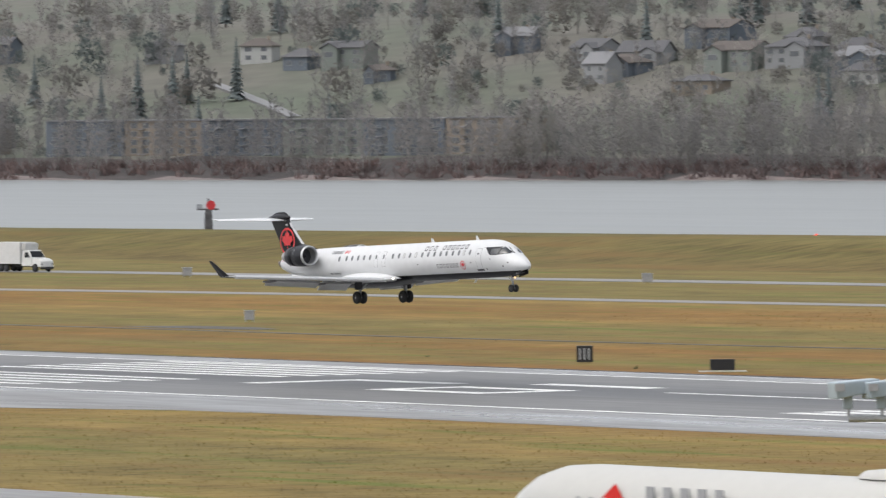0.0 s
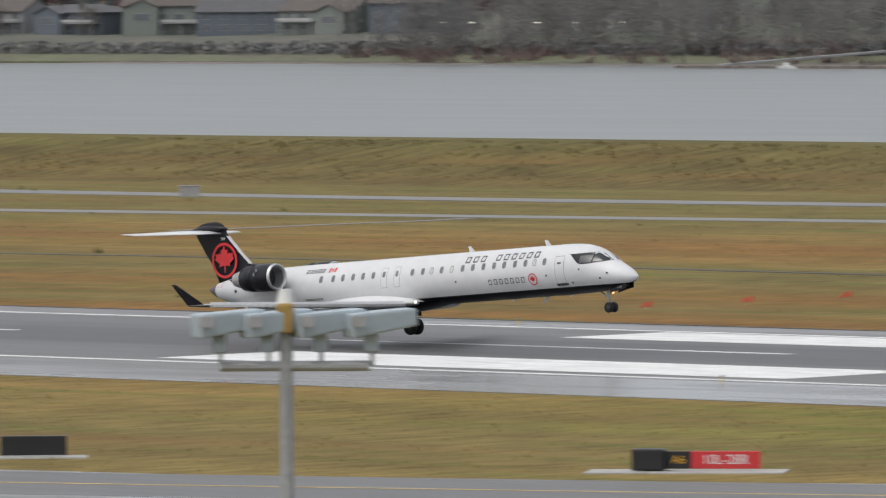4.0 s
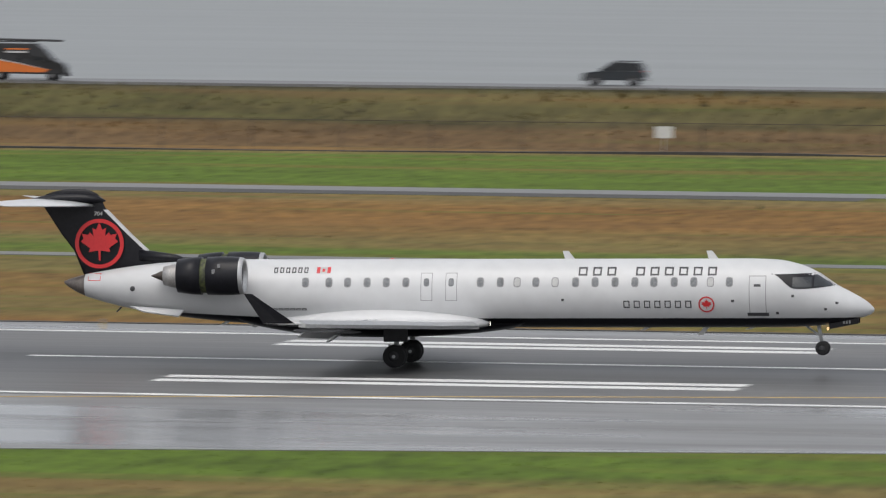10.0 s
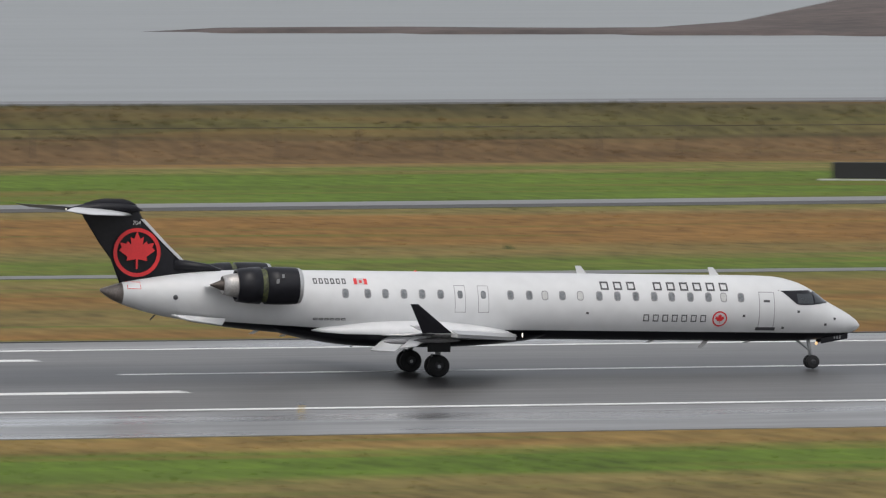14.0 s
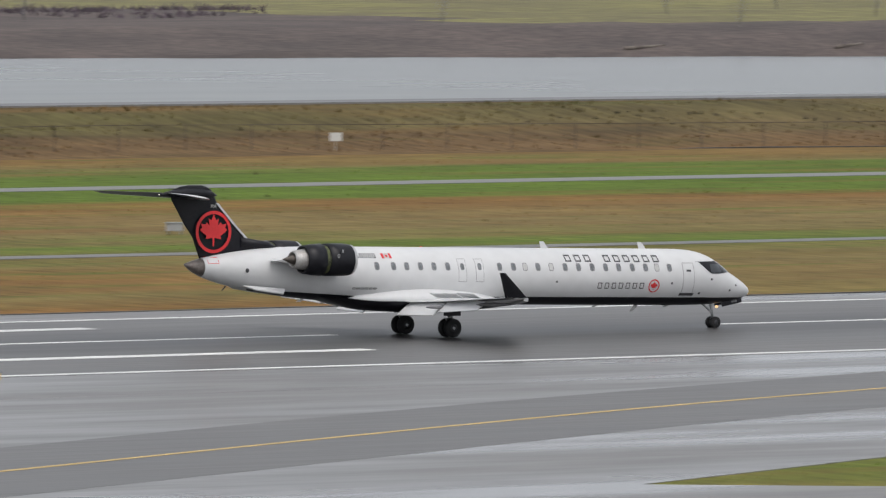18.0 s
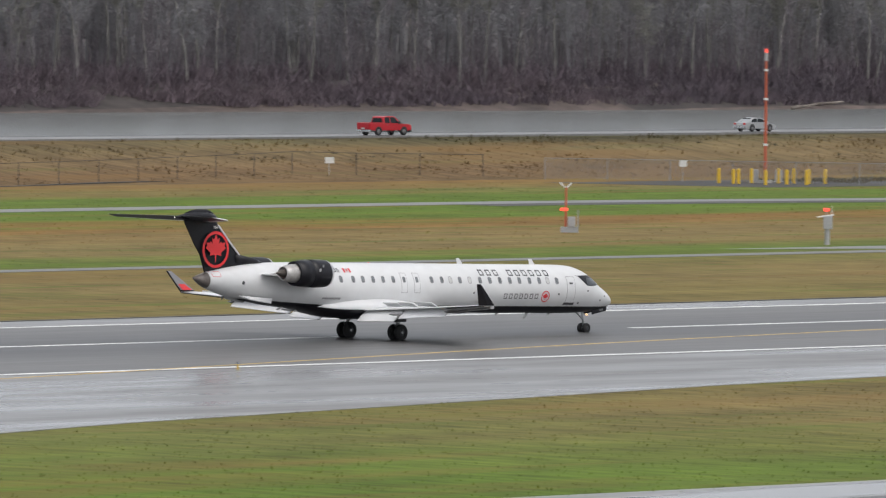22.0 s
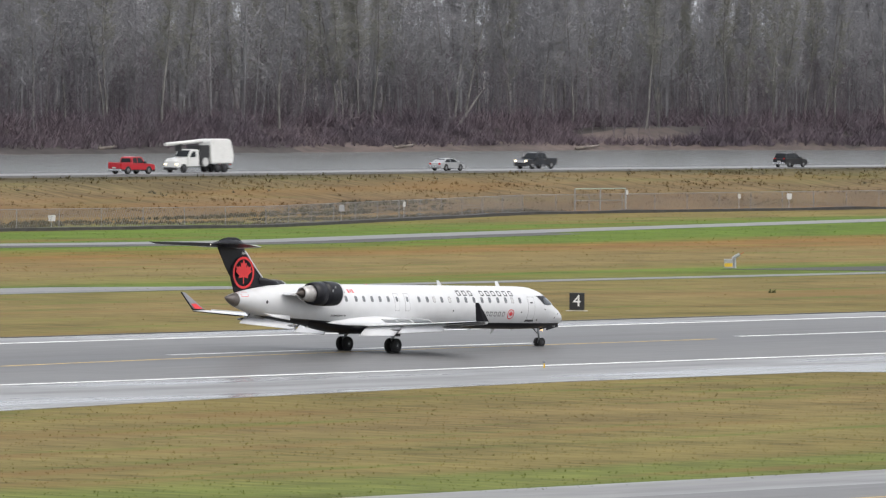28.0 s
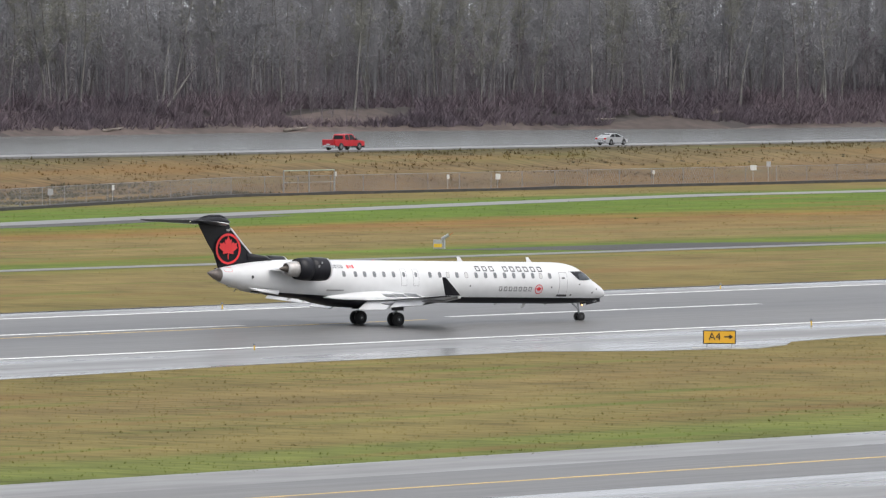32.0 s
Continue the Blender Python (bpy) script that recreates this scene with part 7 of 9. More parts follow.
def van(label):
    c = tagged(base("van"), label, "van", "road traffic")
    dark, orange = paint("charcoal van paint", (0.018, 0.018, 0.02)), paint("orange van paint", (0.62, 0.16, 0.03))
    part("body", extrude_side([(-2.95, 0.5), (-3.0, 2.55), (-2.85, 2.68), (0.8, 2.68), (1.35, 2.3), (2.0, 1.5), (2.85, 1.22), (3.0, 0.95), (3.0, 0.45)], 2.0, (1.3, 2.68, 0.9), 0.06), dark, c)
    for s in (-1, 1):
        shape("orange_panel", ([(-2.96, s * 1.02, 0.6), (1.5, s * 1.02, 0.6), (1.9, s * 1.02, 0.8), (-0.6, s * 1.015, 1.25), (-2.96, s * 1.01, 1.62)], [(0, 1, 2, 3, 4)]), orange, c, "orange lower flank", False)
        shape("pale_stripe", ([(-2.96, s * 1.015, 1.63), (-0.6, s * 1.018, 1.26), (1.9, s * 1.022, 0.81), (-0.6, s * 1.018, 1.33), (-2.96, s * 1.012, 1.72)], [(0, 1, 2, 3, 4)]), M_BLIND, c, "", False)
        shape("lettering_bar", ([(-1.4, s * 0.975, 2.0), (0.2, s * 0.975, 2.0), (0.2, s * 0.972, 2.14), (-1.4, s * 0.972, 2.14)], [(0, 1, 2, 3)]), M_BLIND, c, "", False)
        shape("lettering_bar", ([(-1.4, s * 0.96, 2.24), (0.3, s * 0.96, 2.24), (0.3, s * 0.955, 2.34), (-1.4, s * 0.955, 2.34)], [(0, 1, 2, 3)]), orange, c, "", False)
        shape("side_window", ([(0.75, s * 0.985, 1.5), (1.7, s * 0.985, 1.5), (1.25, s * 0.93, 2.15), (0.75, s * 0.93, 2.15)], [(0, 1, 2, 3)]), M_CARGLASS, c, "", False)
        part("door_mirror", box_bm(1.6, 1.8, s * 1.12 - 0.12, s * 1.12 + 0.12, 1.4, 1.8, 0.03), M_PLASTIC, c)
    shape("windscreen", ([(2.02, -0.85, 1.52), (2.02, 0.85, 1.52), (1.4, 0.76, 2.28), (1.4, -0.76, 2.28)], [(0, 1, 2, 3)]), M_CARGLASS, c, "", False)
    add_wheels(c, (-1.85, 2.0), 1.72, 0.36)
    lights(c, 2.98, -3.0, 2.0, 0.95, 1.3)
    rack = part("roof_rack", box_bm(-2.4, 0.7, -0.75, 0.75, 2.78, 2.84), M_PLASTIC, c)
    for y in (-0.5, 0.0, 0.5):
        part("ladder_rail", tube_bm((-3.7, y, 2.98), (2.6, y, 2.9), 0.07, None, 8), M_PLASTIC, rack)
    return c


def cab_truck(label, kind):
    """A conventional truck: kind is box, trailer, bucket or reefer."""
    c = tagged(base("truck"), label, "truck", "road traffic")
    col = paint("navy truck paint", (0.02, 0.03, 0.08)) if kind == "trailer" else paint("white truck paint", (0.62, 0.62, 0.6))
    box = mat("dirty cream trailer wall", (0.55, 0.52, 0.42), 0.6, var=0.06, scale=0.5) if kind == "trailer" else mat("white box wall", (0.6, 0.6, 0.6), 0.5, var=0.06, scale=0.5)
    part("bonnet", extrude_side([(1.5, 0.7), (1.5, 1.75), (2.9, 1.6), (3.3, 1.3), (3.35, 0.6)], 2.0, (1.2, 1.75, 0.88), 0.08), col, c)
    part("cab", extrude_side([(-0.4, 0.7), (-0.4, 2.6), (0.9, 2.65), (1.55, 1.75), (1.6, 0.7)], 2.2, (1.6, 2.65, 0.88), 0.08), col, c)
    side_glass(c, [(0.2, 1.75), (0.2, 2.4), (0.8, 2.4), (1.3, 1.75)], 2.2, 0.985, 0.89, 1.6, 2.65)
    shape("windscreen", ([(1.57, -0.95, 1.8), (1.57, 0.95, 1.8), (1.0, 0.85, 2.52), (1.0, -0.85, 2.52)], [(0, 1, 2, 3)]), M_CARGLASS, c, "", False)
    part("chassis", box_bm(-6.2 if kind != "trailer" else -3.5, 2.6, -0.5, 0.5, 0.6, 0.85), M_PLASTIC, c)
    add_wheels(c, (2.3,), 2.0, 0.5, 0.3, M_HUB)
    lights(c, 3.36, -6.2, 2.1, 0.95, 0.9, kind == "bucket")
    if kind in ("box", "reefer"):
        part("cargo_box", box_bm(-6.3, -0.5, -1.25, 1.25, 0.95, 3.6, 0.04), box, c, "white cargo box")
        part("roof_deflector" if kind == "box" else "cooling_unit", box_bm(-0.5, 0.3, -1.0, 1.0, 2.65, 3.5, 0.1), M_BLIND, c)
        if kind == "reefer":
            for k, m in enumerate((M_RED, M_MARK)):
                for s in (-1, 1):
                    part("lettering_bar", box_bm(-4.8, -2.0, s * 1.26 - 0.01, s * 1.26 + 0.01, 2.7 - 0.5 * k, 3.0 - 0.5 * k), m, c)
        add_wheels(c, (-4.6, -3.5), 1.95, 0.5, 0.4, M_HUB)
    elif kind == "trailer":
        part("sleeper", box_bm(-1.9, -0.4, -1.15, 1.15, 0.8, 2.75, 0.08), col, c)
        part("trailer_box", box_bm(-16.2, -2.4, -1.3, 1.3, 1.25, 4.05, 0.04), box, c, "long cream trailer box")
        part("trailer_frame", box_bm(-16.0, -9.0, -0.55, 0.55, 0.8, 1.25), M_PLASTIC, c)
        part("underride_guard", box_bm(-16.2, -16.1, -1.1, 1.1, 0.5, 0.75), M_TAIL, c)
        part("side_skirt", box_bm(-16.0, -14.0, -1.28, 1.28, 1.08, 1.24), M_TAIL, c)
        add_wheels(c, (-2.2, -3.3, -13.6, -14.8), 2.0, 0.5, 0.45, M_HUB)
    else:
        part("tank", extrude_side([(-6.3, 1.0), (-6.5, 1.9), (-6.3, 3.6), (-5.9, 3.8), (-2.9, 3.8), (-2.6, 3.5), (-2.5, 1.0)], 2.3, (2.6, 3.8, 0.7), 0.15), col, c, "white debris tank")
        part("boom", tube_bm((-2.0, 0, 3.55), (4.7, 0.3, 3.2), 0.24, 0.2, 12), col, c, "white boom resting over the cab")
        part("boom_rest", box_bm(2.0, 2.3, -0.3, 0.5, 2.4, 3.2), M_PLASTIC, c)
        part("pump_box", box_bm(-2.3, -0.6, -1.0, 1.0, 0.9, 3.1, 0.05), M_PLASTIC, c, "dark pump housing")
        part("hose_reel", tube_bm((-1.5, -1.1, 1.2), (-1.5, 1.1, 1.2), 0.5, None, 14), M_BLIND, c)
        add_wheels(c, (-4.9, -3.7), 1.95, 0.5, 0.4, M_HUB)
    return c


def flat_trailer(label):
    c = tagged(base("trailer"), label, "trailer", "road traffic")
    part("deck", box_bm(-2.2, 2.0, -0.95, 0.95, 0.62, 0.8, 0.03), M_PLASTIC, c)
    part("load", box_bm(-2.0, 1.6, -0.8, 0.8, 0.8, 1.45, 0.12), M_MARK, c, "dark covered load")
    part("drawbar", box_bm(2.0, 3.6, -0.08, 0.08, 0.6, 0.72), M_STRUT, c)
    add_wheels(c, (-0.5, 0.4), 1.75, 0.33)
    return c


def road_at(x, lane):
    """Place and heading on the river road: lane is metres off its middle towards the south."""
    ys = [p[1] for p in RIVER_ROAD]
    xs, zs = [p[0] for p in RIVER_ROAD], [p[2] for p in RIVER_ROAD]
    f = lambda q: Vector((q, float(np.interp(q, xs, ys)), float(np.interp(q, xs, zs))))
    d = (f(x + 4) - f(x - 4)).normalized()
    p = f(x) - Vector((-d.y, d.x, 0)) * lane
    return p, d


# vehicle, lane (+ eastbound on the south side), sightings as (seconds, x)
TRAFFIC = [
    (pickup("bright red crew-cab pickup truck on the levee road", paint("bright red car paint", (0.4, 0.014, 0.024))), 2, [(20, 636.6), (22, 681.1), (24, 726.0), (26.5, 783.3), (29.5, 852.7), (32, 911.2)]),
    (sedan("silver four-door saloon car on the levee road", paint("silver car paint", (0.32, 0.33, 0.34))), 2, [(21.5, 724.2), (23, 759.4), (25, 806.0), (26.5, 840.7), (28.5, 886.4), (30.5, 932.0), (32, 966.3)]),
    (suv("black sport utility car on the levee road", paint("black car paint", (0.012, 0.013, 0.016))), 2, [(26, 895.7), (28.5, 954.3), (31, 1012.7)]),
    (cab_truck("white vacuum truck with its boom over the cab", "bucket"), -2, [(26, 889.0), (26.5, 875.2), (28.5, 818.9)]),
    (pickup("dark pickup truck with lit headlamps on the levee", paint("dark grey car paint", (0.018, 0.02, 0.026)), True), -2, [(28.5, 882.5), (29.5, 853.5), (30, 840.5)]),
    (pickup("white pickup truck on the levee road", paint("white car paint", (0.6, 0.6, 0.58))), -2, [(16.5, 412.7), (17, 401.9)]),
    (sedan("pale saloon car on the levee road", paint("pale car paint", (0.55, 0.55, 0.54))), -2, [(16.5, 372.9), (17, 362.3)]),
    (pickup("black pickup truck towing a loaded flat trailer", paint("blue-black car paint", (0.012, 0.015, 0.025))), -2, [(17, 429.0), (17.5, 418.4)]),
    (flat_trailer("small flat trailer with a dark load"), -2, [(17, 434.8), (17.5, 424.2)]),
    (van("charcoal and orange work van carrying ladders"), 2, [(9, -161.4), (9.5, -151.5), (10, -141.7)]),
    (suv("dark grey estate car on the levee road", paint("steel grey car paint", (0.025, 0.03, 0.036))), -2, [(10, -98.7), (11, -118.0)]),
    (sedan("white saloon car on the levee road", paint("bright white car paint", (0.66, 0.66, 0.64))), 2, [(10.5, -61.2), (11, -50.9)]),
    (cab_truck("white box truck on the river road", "box"), 2, [(0, -1009.3), (1, -992.5)]),
    (suv("silver-grey hatchback car on the river road", paint("silver-grey car paint", (0.16, 0.17, 0.185)), True), 2, [(1, -783.6), (2, -763.3), (3, -742.6)]),
    (cab_truck("blue tractor hauling a long cream trailer", "trailer"), -2, [(3, -674.8), (3.5, -685.0)]),
    (cab_truck("white refrigerated box truck with red lettering bars", "reefer"), -2, [(4.5, -501.5), (5, -511.5)]),
]


# ---- airfield furniture ----
M_NOTICE = mat("weathered white notice", (0.56, 0.56, 0.54), 0.6, var=0.08, scale=2)
M_ORANGE = mat("orange mast paint", (0.44, 0.095, 0.045), 0.6, var=0.08, scale=1.0)
M_SAFETY = mat("yellow safety paint", (0.65, 0.42, 0.03), 0.5, var=0.08, scale=1.0)
M_SIGNBLK = mat("black sign face", (0.012, 0.012, 0.013), 0.45, var=0.15, scale=2)
M_SIGNRED = mat("red sign face", (0.55, 0.03, 0.035), 0.4, var=0.05, scale=2)
M_SIGNYEL = mat("amber sign face", (0.66, 0.36, 0.02), 0.5, var=0.05, scale=2)
M_GALV = mat("galvanised steel", (0.4, 0.41, 0.42), 0.45, metal=0.6, var=0.12, scale=2)
M_BOXGREY = mat("grey equipment cabinet", (0.34, 0.34, 0.345), 0.6, var=0.1, scale=1)
M_REDLAMP = mat("lit red obstruction lamp", (1.0, 0.08, 0.05), 0.3, glow=1.2)
M_GRAVEL = mat("dark wet gravel", (0.055, 0.052, 0.05), 0.85, var=0.3, scale=0.8, second=(0.035, 0.034, 0.033))
M_CONTROL = mat("dull amber plastic", (0.35, 0.22, 0.06), 0.6, var=0.1)
M_LUMIN = mat("pale grey luminaire housing", (0.36, 0.42, 0.46), 0.45, var=0.06, scale=1)


def facing(x, y):
    """The turn about z that faces a thing's front (-y) towards the apron roof."""
    return -math.degrees(math.atan2(x, y))


def sign(x, y, w, h, face, label, words="", ink=None, lift=0.25, back=False, turn=None):
    t = tagged(base("airfield_sign", pose(x, y, 0.0, 0, 0, facing(x, y) if turn is None else turn)), label, "sign")
    part("cabinet", box_bm(-w / 2, w / 2, -0.15, 0.15, lift, lift + h, 0.03), M_SIGNBLK, t)
    f = part("face", box_bm(-w / 2 + 0.06, w / 2 - 0.06, -0.17, -0.14, lift + 0.06, lift + h - 0.06), face, t)
    for k in range(max(2, int(w / 0.8))):
        xx = -w / 2 + 0.25 + (w - 0.5) * k / (max(2, int(w / 0.8)) - 1)
        part("leg", tube_bm((xx, 0, 0), (xx, 0, lift + 0.03), 0.04, None, 8), M_GALV, t)
    part("pad", box_bm(-w / 2 - 0.7, w / 2 + 0.7, -0.8, 0.8, -0.05, 0.06), M_CONCRETE, t, "concrete sign pad")
    if words:
        text_part(f, words, 0, -0.18, lift + h / 2, h * 0.78, ink)
    return t


M_DARKWIRE = mat("rusty dark wire", (0.075, 0.06, 0.05), 0.8, var=0.2, scale=1.0)
M_WIRE = mat("dull weathered wire", (0.26, 0.265, 0.27), 0.7, var=0.15, scale=1.0)


def furniture():
    # signs
    ex = sign(490.2, 340.7, 2.05, 0.85, M_SIGNYEL, "amber exit sign with black letters beside the shoulder", "A4", M_SIGNBLK, 0.3)
    face = [c for c in ex.children if c.name.startswith("face")][0]
    for c in face.children:
        c.matrix_basis = pose(-0.3, -0.18, 0.75, 90, 0, 0)
    arrow = [(0.3, 0.71), (0.62, 0.71), (0.62, 0.6), (0.86, 0.75), (0.62, 0.9), (0.62, 0.79), (0.3, 0.79)]
    shape("arrow", ([(x, -0.182, z) for x, z in arrow], [(6, 0, 1, 5), (2, 3, 4)]), M_SIGNBLK, face, "black arrow", False)
    t = tagged(base("airfield_sign", pose(561, 428.8, 0, 0, 0, facing(561, 428.8))), "black distance-remaining sign with a white numeral", "sign")
    part("cabinet", box_bm(-0.56, 0.56, -0.2, 0.2, 0.08, 1.34, 0.03), M_SIGNBLK, t)
    part("pad", box_bm(-0.8, 0.8, -0.5, 0.5, -0.05, 0.03), M_CONCRETE, t)
    text_part(t, "4", 0, -0.22, 0.73, 1.2, M_TRIM)
    t = tagged(base("airfield_sign", pose(-269.9, 298.4, 0, 0, 0, facing(-269.9, 298.4) - 6)), "red and black runway holding sign on a concrete pad", "sign")
    part("black_cabinet", box_bm(-3.3, -1.9, -0.5, 0.6, 0.12, 1.0, 0.08), M_SIGNBLK, t, "black side of a sign cabinet")
    part("black_face", box_bm(-1.9, -0.8, -0.15, 0.15, 0.17, 0.9, 0.03), M_SIGNBLK, t)
    f = part("red_face", box_bm(-0.8, 2.1, -0.15, 0.15, 0.17, 0.9, 0.03), M_SIGNRED, t, "red sign face")
    part("pad", box_bm(-5.2, 3.2, -1.4, 1.4, -0.05, 0.07), M_CONCRETE, t, "pale concrete sign pad")
    text_part(t, "10L-28R", 0.65, -0.17, 0.54, 0.58, M_TRIM)
    text_part(t, "A6", -1.35, -0.17, 0.54, 0.5, M_SIGNYEL)
    for x, y, w, h in ((-301.9, 289.7, 2.9, 0.85), (245.8, 288, 3.4, 0.9), (-603.8, 420.4, 1.9, 0.85), (-346.7, 616.5, 4.2, 0.95), (212.5, 610, 5.0, 1.1)):
        t = tagged(base("airfield_sign", pose(x, y, 0, 0, 0, facing(x, y))), "plain black back of an airfield sign on a pad", "sign", "black sign backs")
        part("cabinet", box_bm(-w / 2, w / 2, -0.2, 0.2, 0.12, 0.12 + h, 0.05), M_SIGNBLK, t)
        part("pad", box_bm(-w / 2 - 0.9, w / 2 + 0.9, -1.0, 1.0, -0.05, 0.06), M_CONCRETE, t)
        for s in (-1, 1):
            part("leg", tube_bm((s * (w / 2 - 0.2), 0, 0), (s * (w / 2 - 0.2), 0, 0.2), 0.05, None, 8), M_GALV, t)
    t = tagged(base("equipment_stand", pose(-631, 426, 0, 0, 0, facing(-631, 426))), "dark louvred equipment cabinet beside the runway", "cabinet")
    part("cabinet", box_bm(-0.65, 0.65, -0.5, 0.5, 0.1, 1.4, 0.04), M_SIGNBLK, t)
    for k in (-1, 0, 1):
        part("louvre", box_bm(-0.1 + 0.35 * k, 0.05 + 0.35 * k, -0.53, -0.49, 0.3, 1.2), M_GALV, t)
    # small pale boxes on the grass and along the fences
    for x, y, w, h, z in ((-770.3, 481.7, 0.95, 0.85, 0), (-592.7, 493.5, 1.2, 0.8, 0), (-398.6, 489.4, 1.6, 0.8, 0), (328, 506.5, 1.1, 0.5, 0), (-962, 593, 1.1, 0.9, 0), (-882, 604, 1.2, 0.9, 0), (-779, 600, 1.1, 0.9, 0), (-730, 600, 1.3, 0.9, 0), (-688, 600, 1.3, 0.9, 0), (-684, 597, 1.3, 1.0, 0), (-644, 604, 1.4, 1.0, 0), (-611, 606, 1.8, 1.0, 0), (-526, 627, 1.5, 1.1, 0), (-392, 656, 1.7, 1.0, 0.5), (-128.8, 504.5, 1.3, 0.5, 0)):
        t = tagged(base("equipment_box", pose(x, y, z, 0, 0, facing(x, y))), "small pale equipment box on the winter grass", "box", "pale equipment boxes")
        part("cabinet", box_bm(-w / 2, w / 2, -0.4, 0.4, 0.2, 0.2 + h, 0.05), M_BOXGREY, t)
        part("lid", box_bm(-w / 2 - 0.05, w / 2 + 0.05, -0.45, 0.45, 0.2 + h, 0.26 + h), M_GALV, t)
        for s in (-1, 1):
            part("leg", tube_bm((s * w * 0.35, 0, -0.05), (s * w * 0.35, 0, 0.25), 0.06, None, 8), M_GALV, t)
    # fence boards: white notices on the perimeter fence
    fence_line = [(-330, 629), (-210, 635), (-178, 637), (0, 652), (76, 656), (370, 656), (420, 657), (562, 646), (640, 659), (662, 655), (681, 614.5), (750, 613), (788, 626), (826, 639), (880, 639), (955, 638), (1100, 636)]
    line = []
    for (xa, ya), (xb, yb) in zip(fence_line, fence_line[1:]):
        n = max(1, int(math.hypot(xb - xa, yb - ya) / 6.0))
        line += [(xa + (xb - xa) * k / n, ya + (yb - ya) * k / n) for k in range(n)]
    for far_west in (True, False):
        wire = M_DARKWIRE if far_west else M_WIRE
        fence = tagged(base("perimeter_fence"), "thin rusty chain-link fence below the levee" if far_west else "grey chain-link fence round the mast and along the levee", "fence", "perimeter fences")
        post = mesh("post", *lathe_z([(-0.1, 0.04), (2.1, 0.04), (2.15, 0.02)], 7), wire)
        run = [p for p in line if (p[0] < 663) == far_west]
        v, f = [], []
        for i, (x, y) in enumerate(run):
            z = ground_z(x, y)
            put("post", post, fence, Matrix.Translation((x, y, z)))
            if i + 1 < len(run):
                xb, yb = run[i + 1]
                a, b = Vector((x, y, z)), Vector((xb, yb, ground_z(xb, yb)))
                stick(v, f, a + Vector((0, 0, 2.1)), b + Vector((0, 0, 2.1)), 0.025, 0.025, 4)
                if far_west:
                    continue
                m = 18
                for k in range(m):
                    for s in (0, 1):
                        p, q = a.lerp(b, (k + s) / m), a.lerp(b, (k + 1 - s) / m)
                        for lv in range(3):
                            stick(v, f, p + Vector((0, 0, 0.1 + 0.66 * lv)), q + Vector((0, 0, 0.76 + 0.66 * lv)), 0.015, 0.015, 3)
        ml = put("top_wire" if far_west else "chain_link", mesh("chain_link", v, f, wire), fence, None, "thin dark wire" if far_west else "grey wire mesh")
        ml["kind"] = "stuff"
    for x, y, z, w, h, white in ((-182, 636.5, 1.4, 1.2, 0.85, 1), (49, 654.5, 1.8, 1.3, 0.8, 0), (-231, 633.7, 1.2, 1.2, 0.8, 1), (-88.5, 644.3, 1.5, 1.2, 0.8, 1), (145.9, 655.8, 1.8, 1.2, 0.8, 1), (440, 655.3, 1.1, 1.0, 0.7, 1), (533.8, 648, 1.5, 1.1, 0.8, 1), (380.6, 656, 1.3, 1.2, 0.85, 1), (578, 647, 1.6, 0.8, 0.8, 0), (643.8, 658, 1.4, 0.9, 0.6, 1), (670, 636, 1.8, 0.75, 0.6, 1), (690, 614.3, 1.15, 0.4, 0.5, 1), (717.6, 614, 1.2, 0.75, 0.6, 1),
                                 (770, 619.5, 1.6, 0.6, 0.65, 0), (788.6, 626, 1.7, 0.3, 0.55, 1), (844.5, 639, 2.25, 0.35, 0.5, 1), (865.5, 639, 1.65, 0.3, 0.5, 1), (875, 639, 1.55, 0.6, 0.65, 1), (905, 638.6, 1.65, 0.3, 0.45, 1), (925, 638.4, 1.95, 0.8, 0.6, 1), (928, 638.3, 2.35, 0.55, 0.6, 0)):
        t = tagged(base("fence_notice", pose(x, y - 0.25, ground_z(x, y), 0, 0, facing(x, y) * 0.6)), "%s notice board on the chain-link fence" % ("white" if white else "faded grey"), "notice", "fence notices")
        part("board", box_bm(-w / 2, w / 2, -0.03, 0.03, z - h / 2, z + h / 2, 0.015), M_NOTICE if white else M_BOXGREY, t)
        part("bracket", box_bm(-0.05, 0.05, 0.03, 0.2, z - h / 2, z + h / 2), M_GALV, t)
        part("stake", tube_bm((0, 0.12, -0.1), (0, 0.12, z), 0.035, None, 6), M_GALV, t)
    gate = tagged(base("fence_gate", pose(839.5, 638.6, ground_z(839.5, 638.6))), "wide chain-link gate with a pale green top rail", "gate")
    for sx in (-4.6, 0, 4.6):
        part("gate_post", tube_bm((sx, 0, -0.1), (sx, 0, 2.75), 0.07, None, 8), M_WIRE, gate)
    part("top_rail", tube_bm((-4.6, 0, 2.7), (4.6, 0, 2.7), 0.06, None, 8), mat("pale green rail paint", (0.3, 0.36, 0.3), 0.6, var=0.1), gate, "pale green rail")
    for zz in (0.15, 1.4):
        part("rail", tube_bm((-4.6, 0, zz), (4.6, 0, zz), 0.035, None, 8), M_WIRE, gate)
    tagged(ribbon("gravel_strip", [(x, y - 0.9, 0.3 + 0.12 * noise.noise((x * 0.1, 0, 0))) for x, y in line if x > 680], 1.4, M_GRAVEL, thick=0.5), "low dark gravel bank along the fence foot", "gravel", kind="structure")
    tagged(ribbon("earth_strip", [(x, y - 0.8, max(0.03, 0.1 + 0.3 * noise.noise((x * 0.04, 0, 0)))) for x, y in line if x < 663], 0.9, M_GRAVEL, thick=0.4), "thin strip of dark bare earth along the fence foot", "earth", kind="structure")
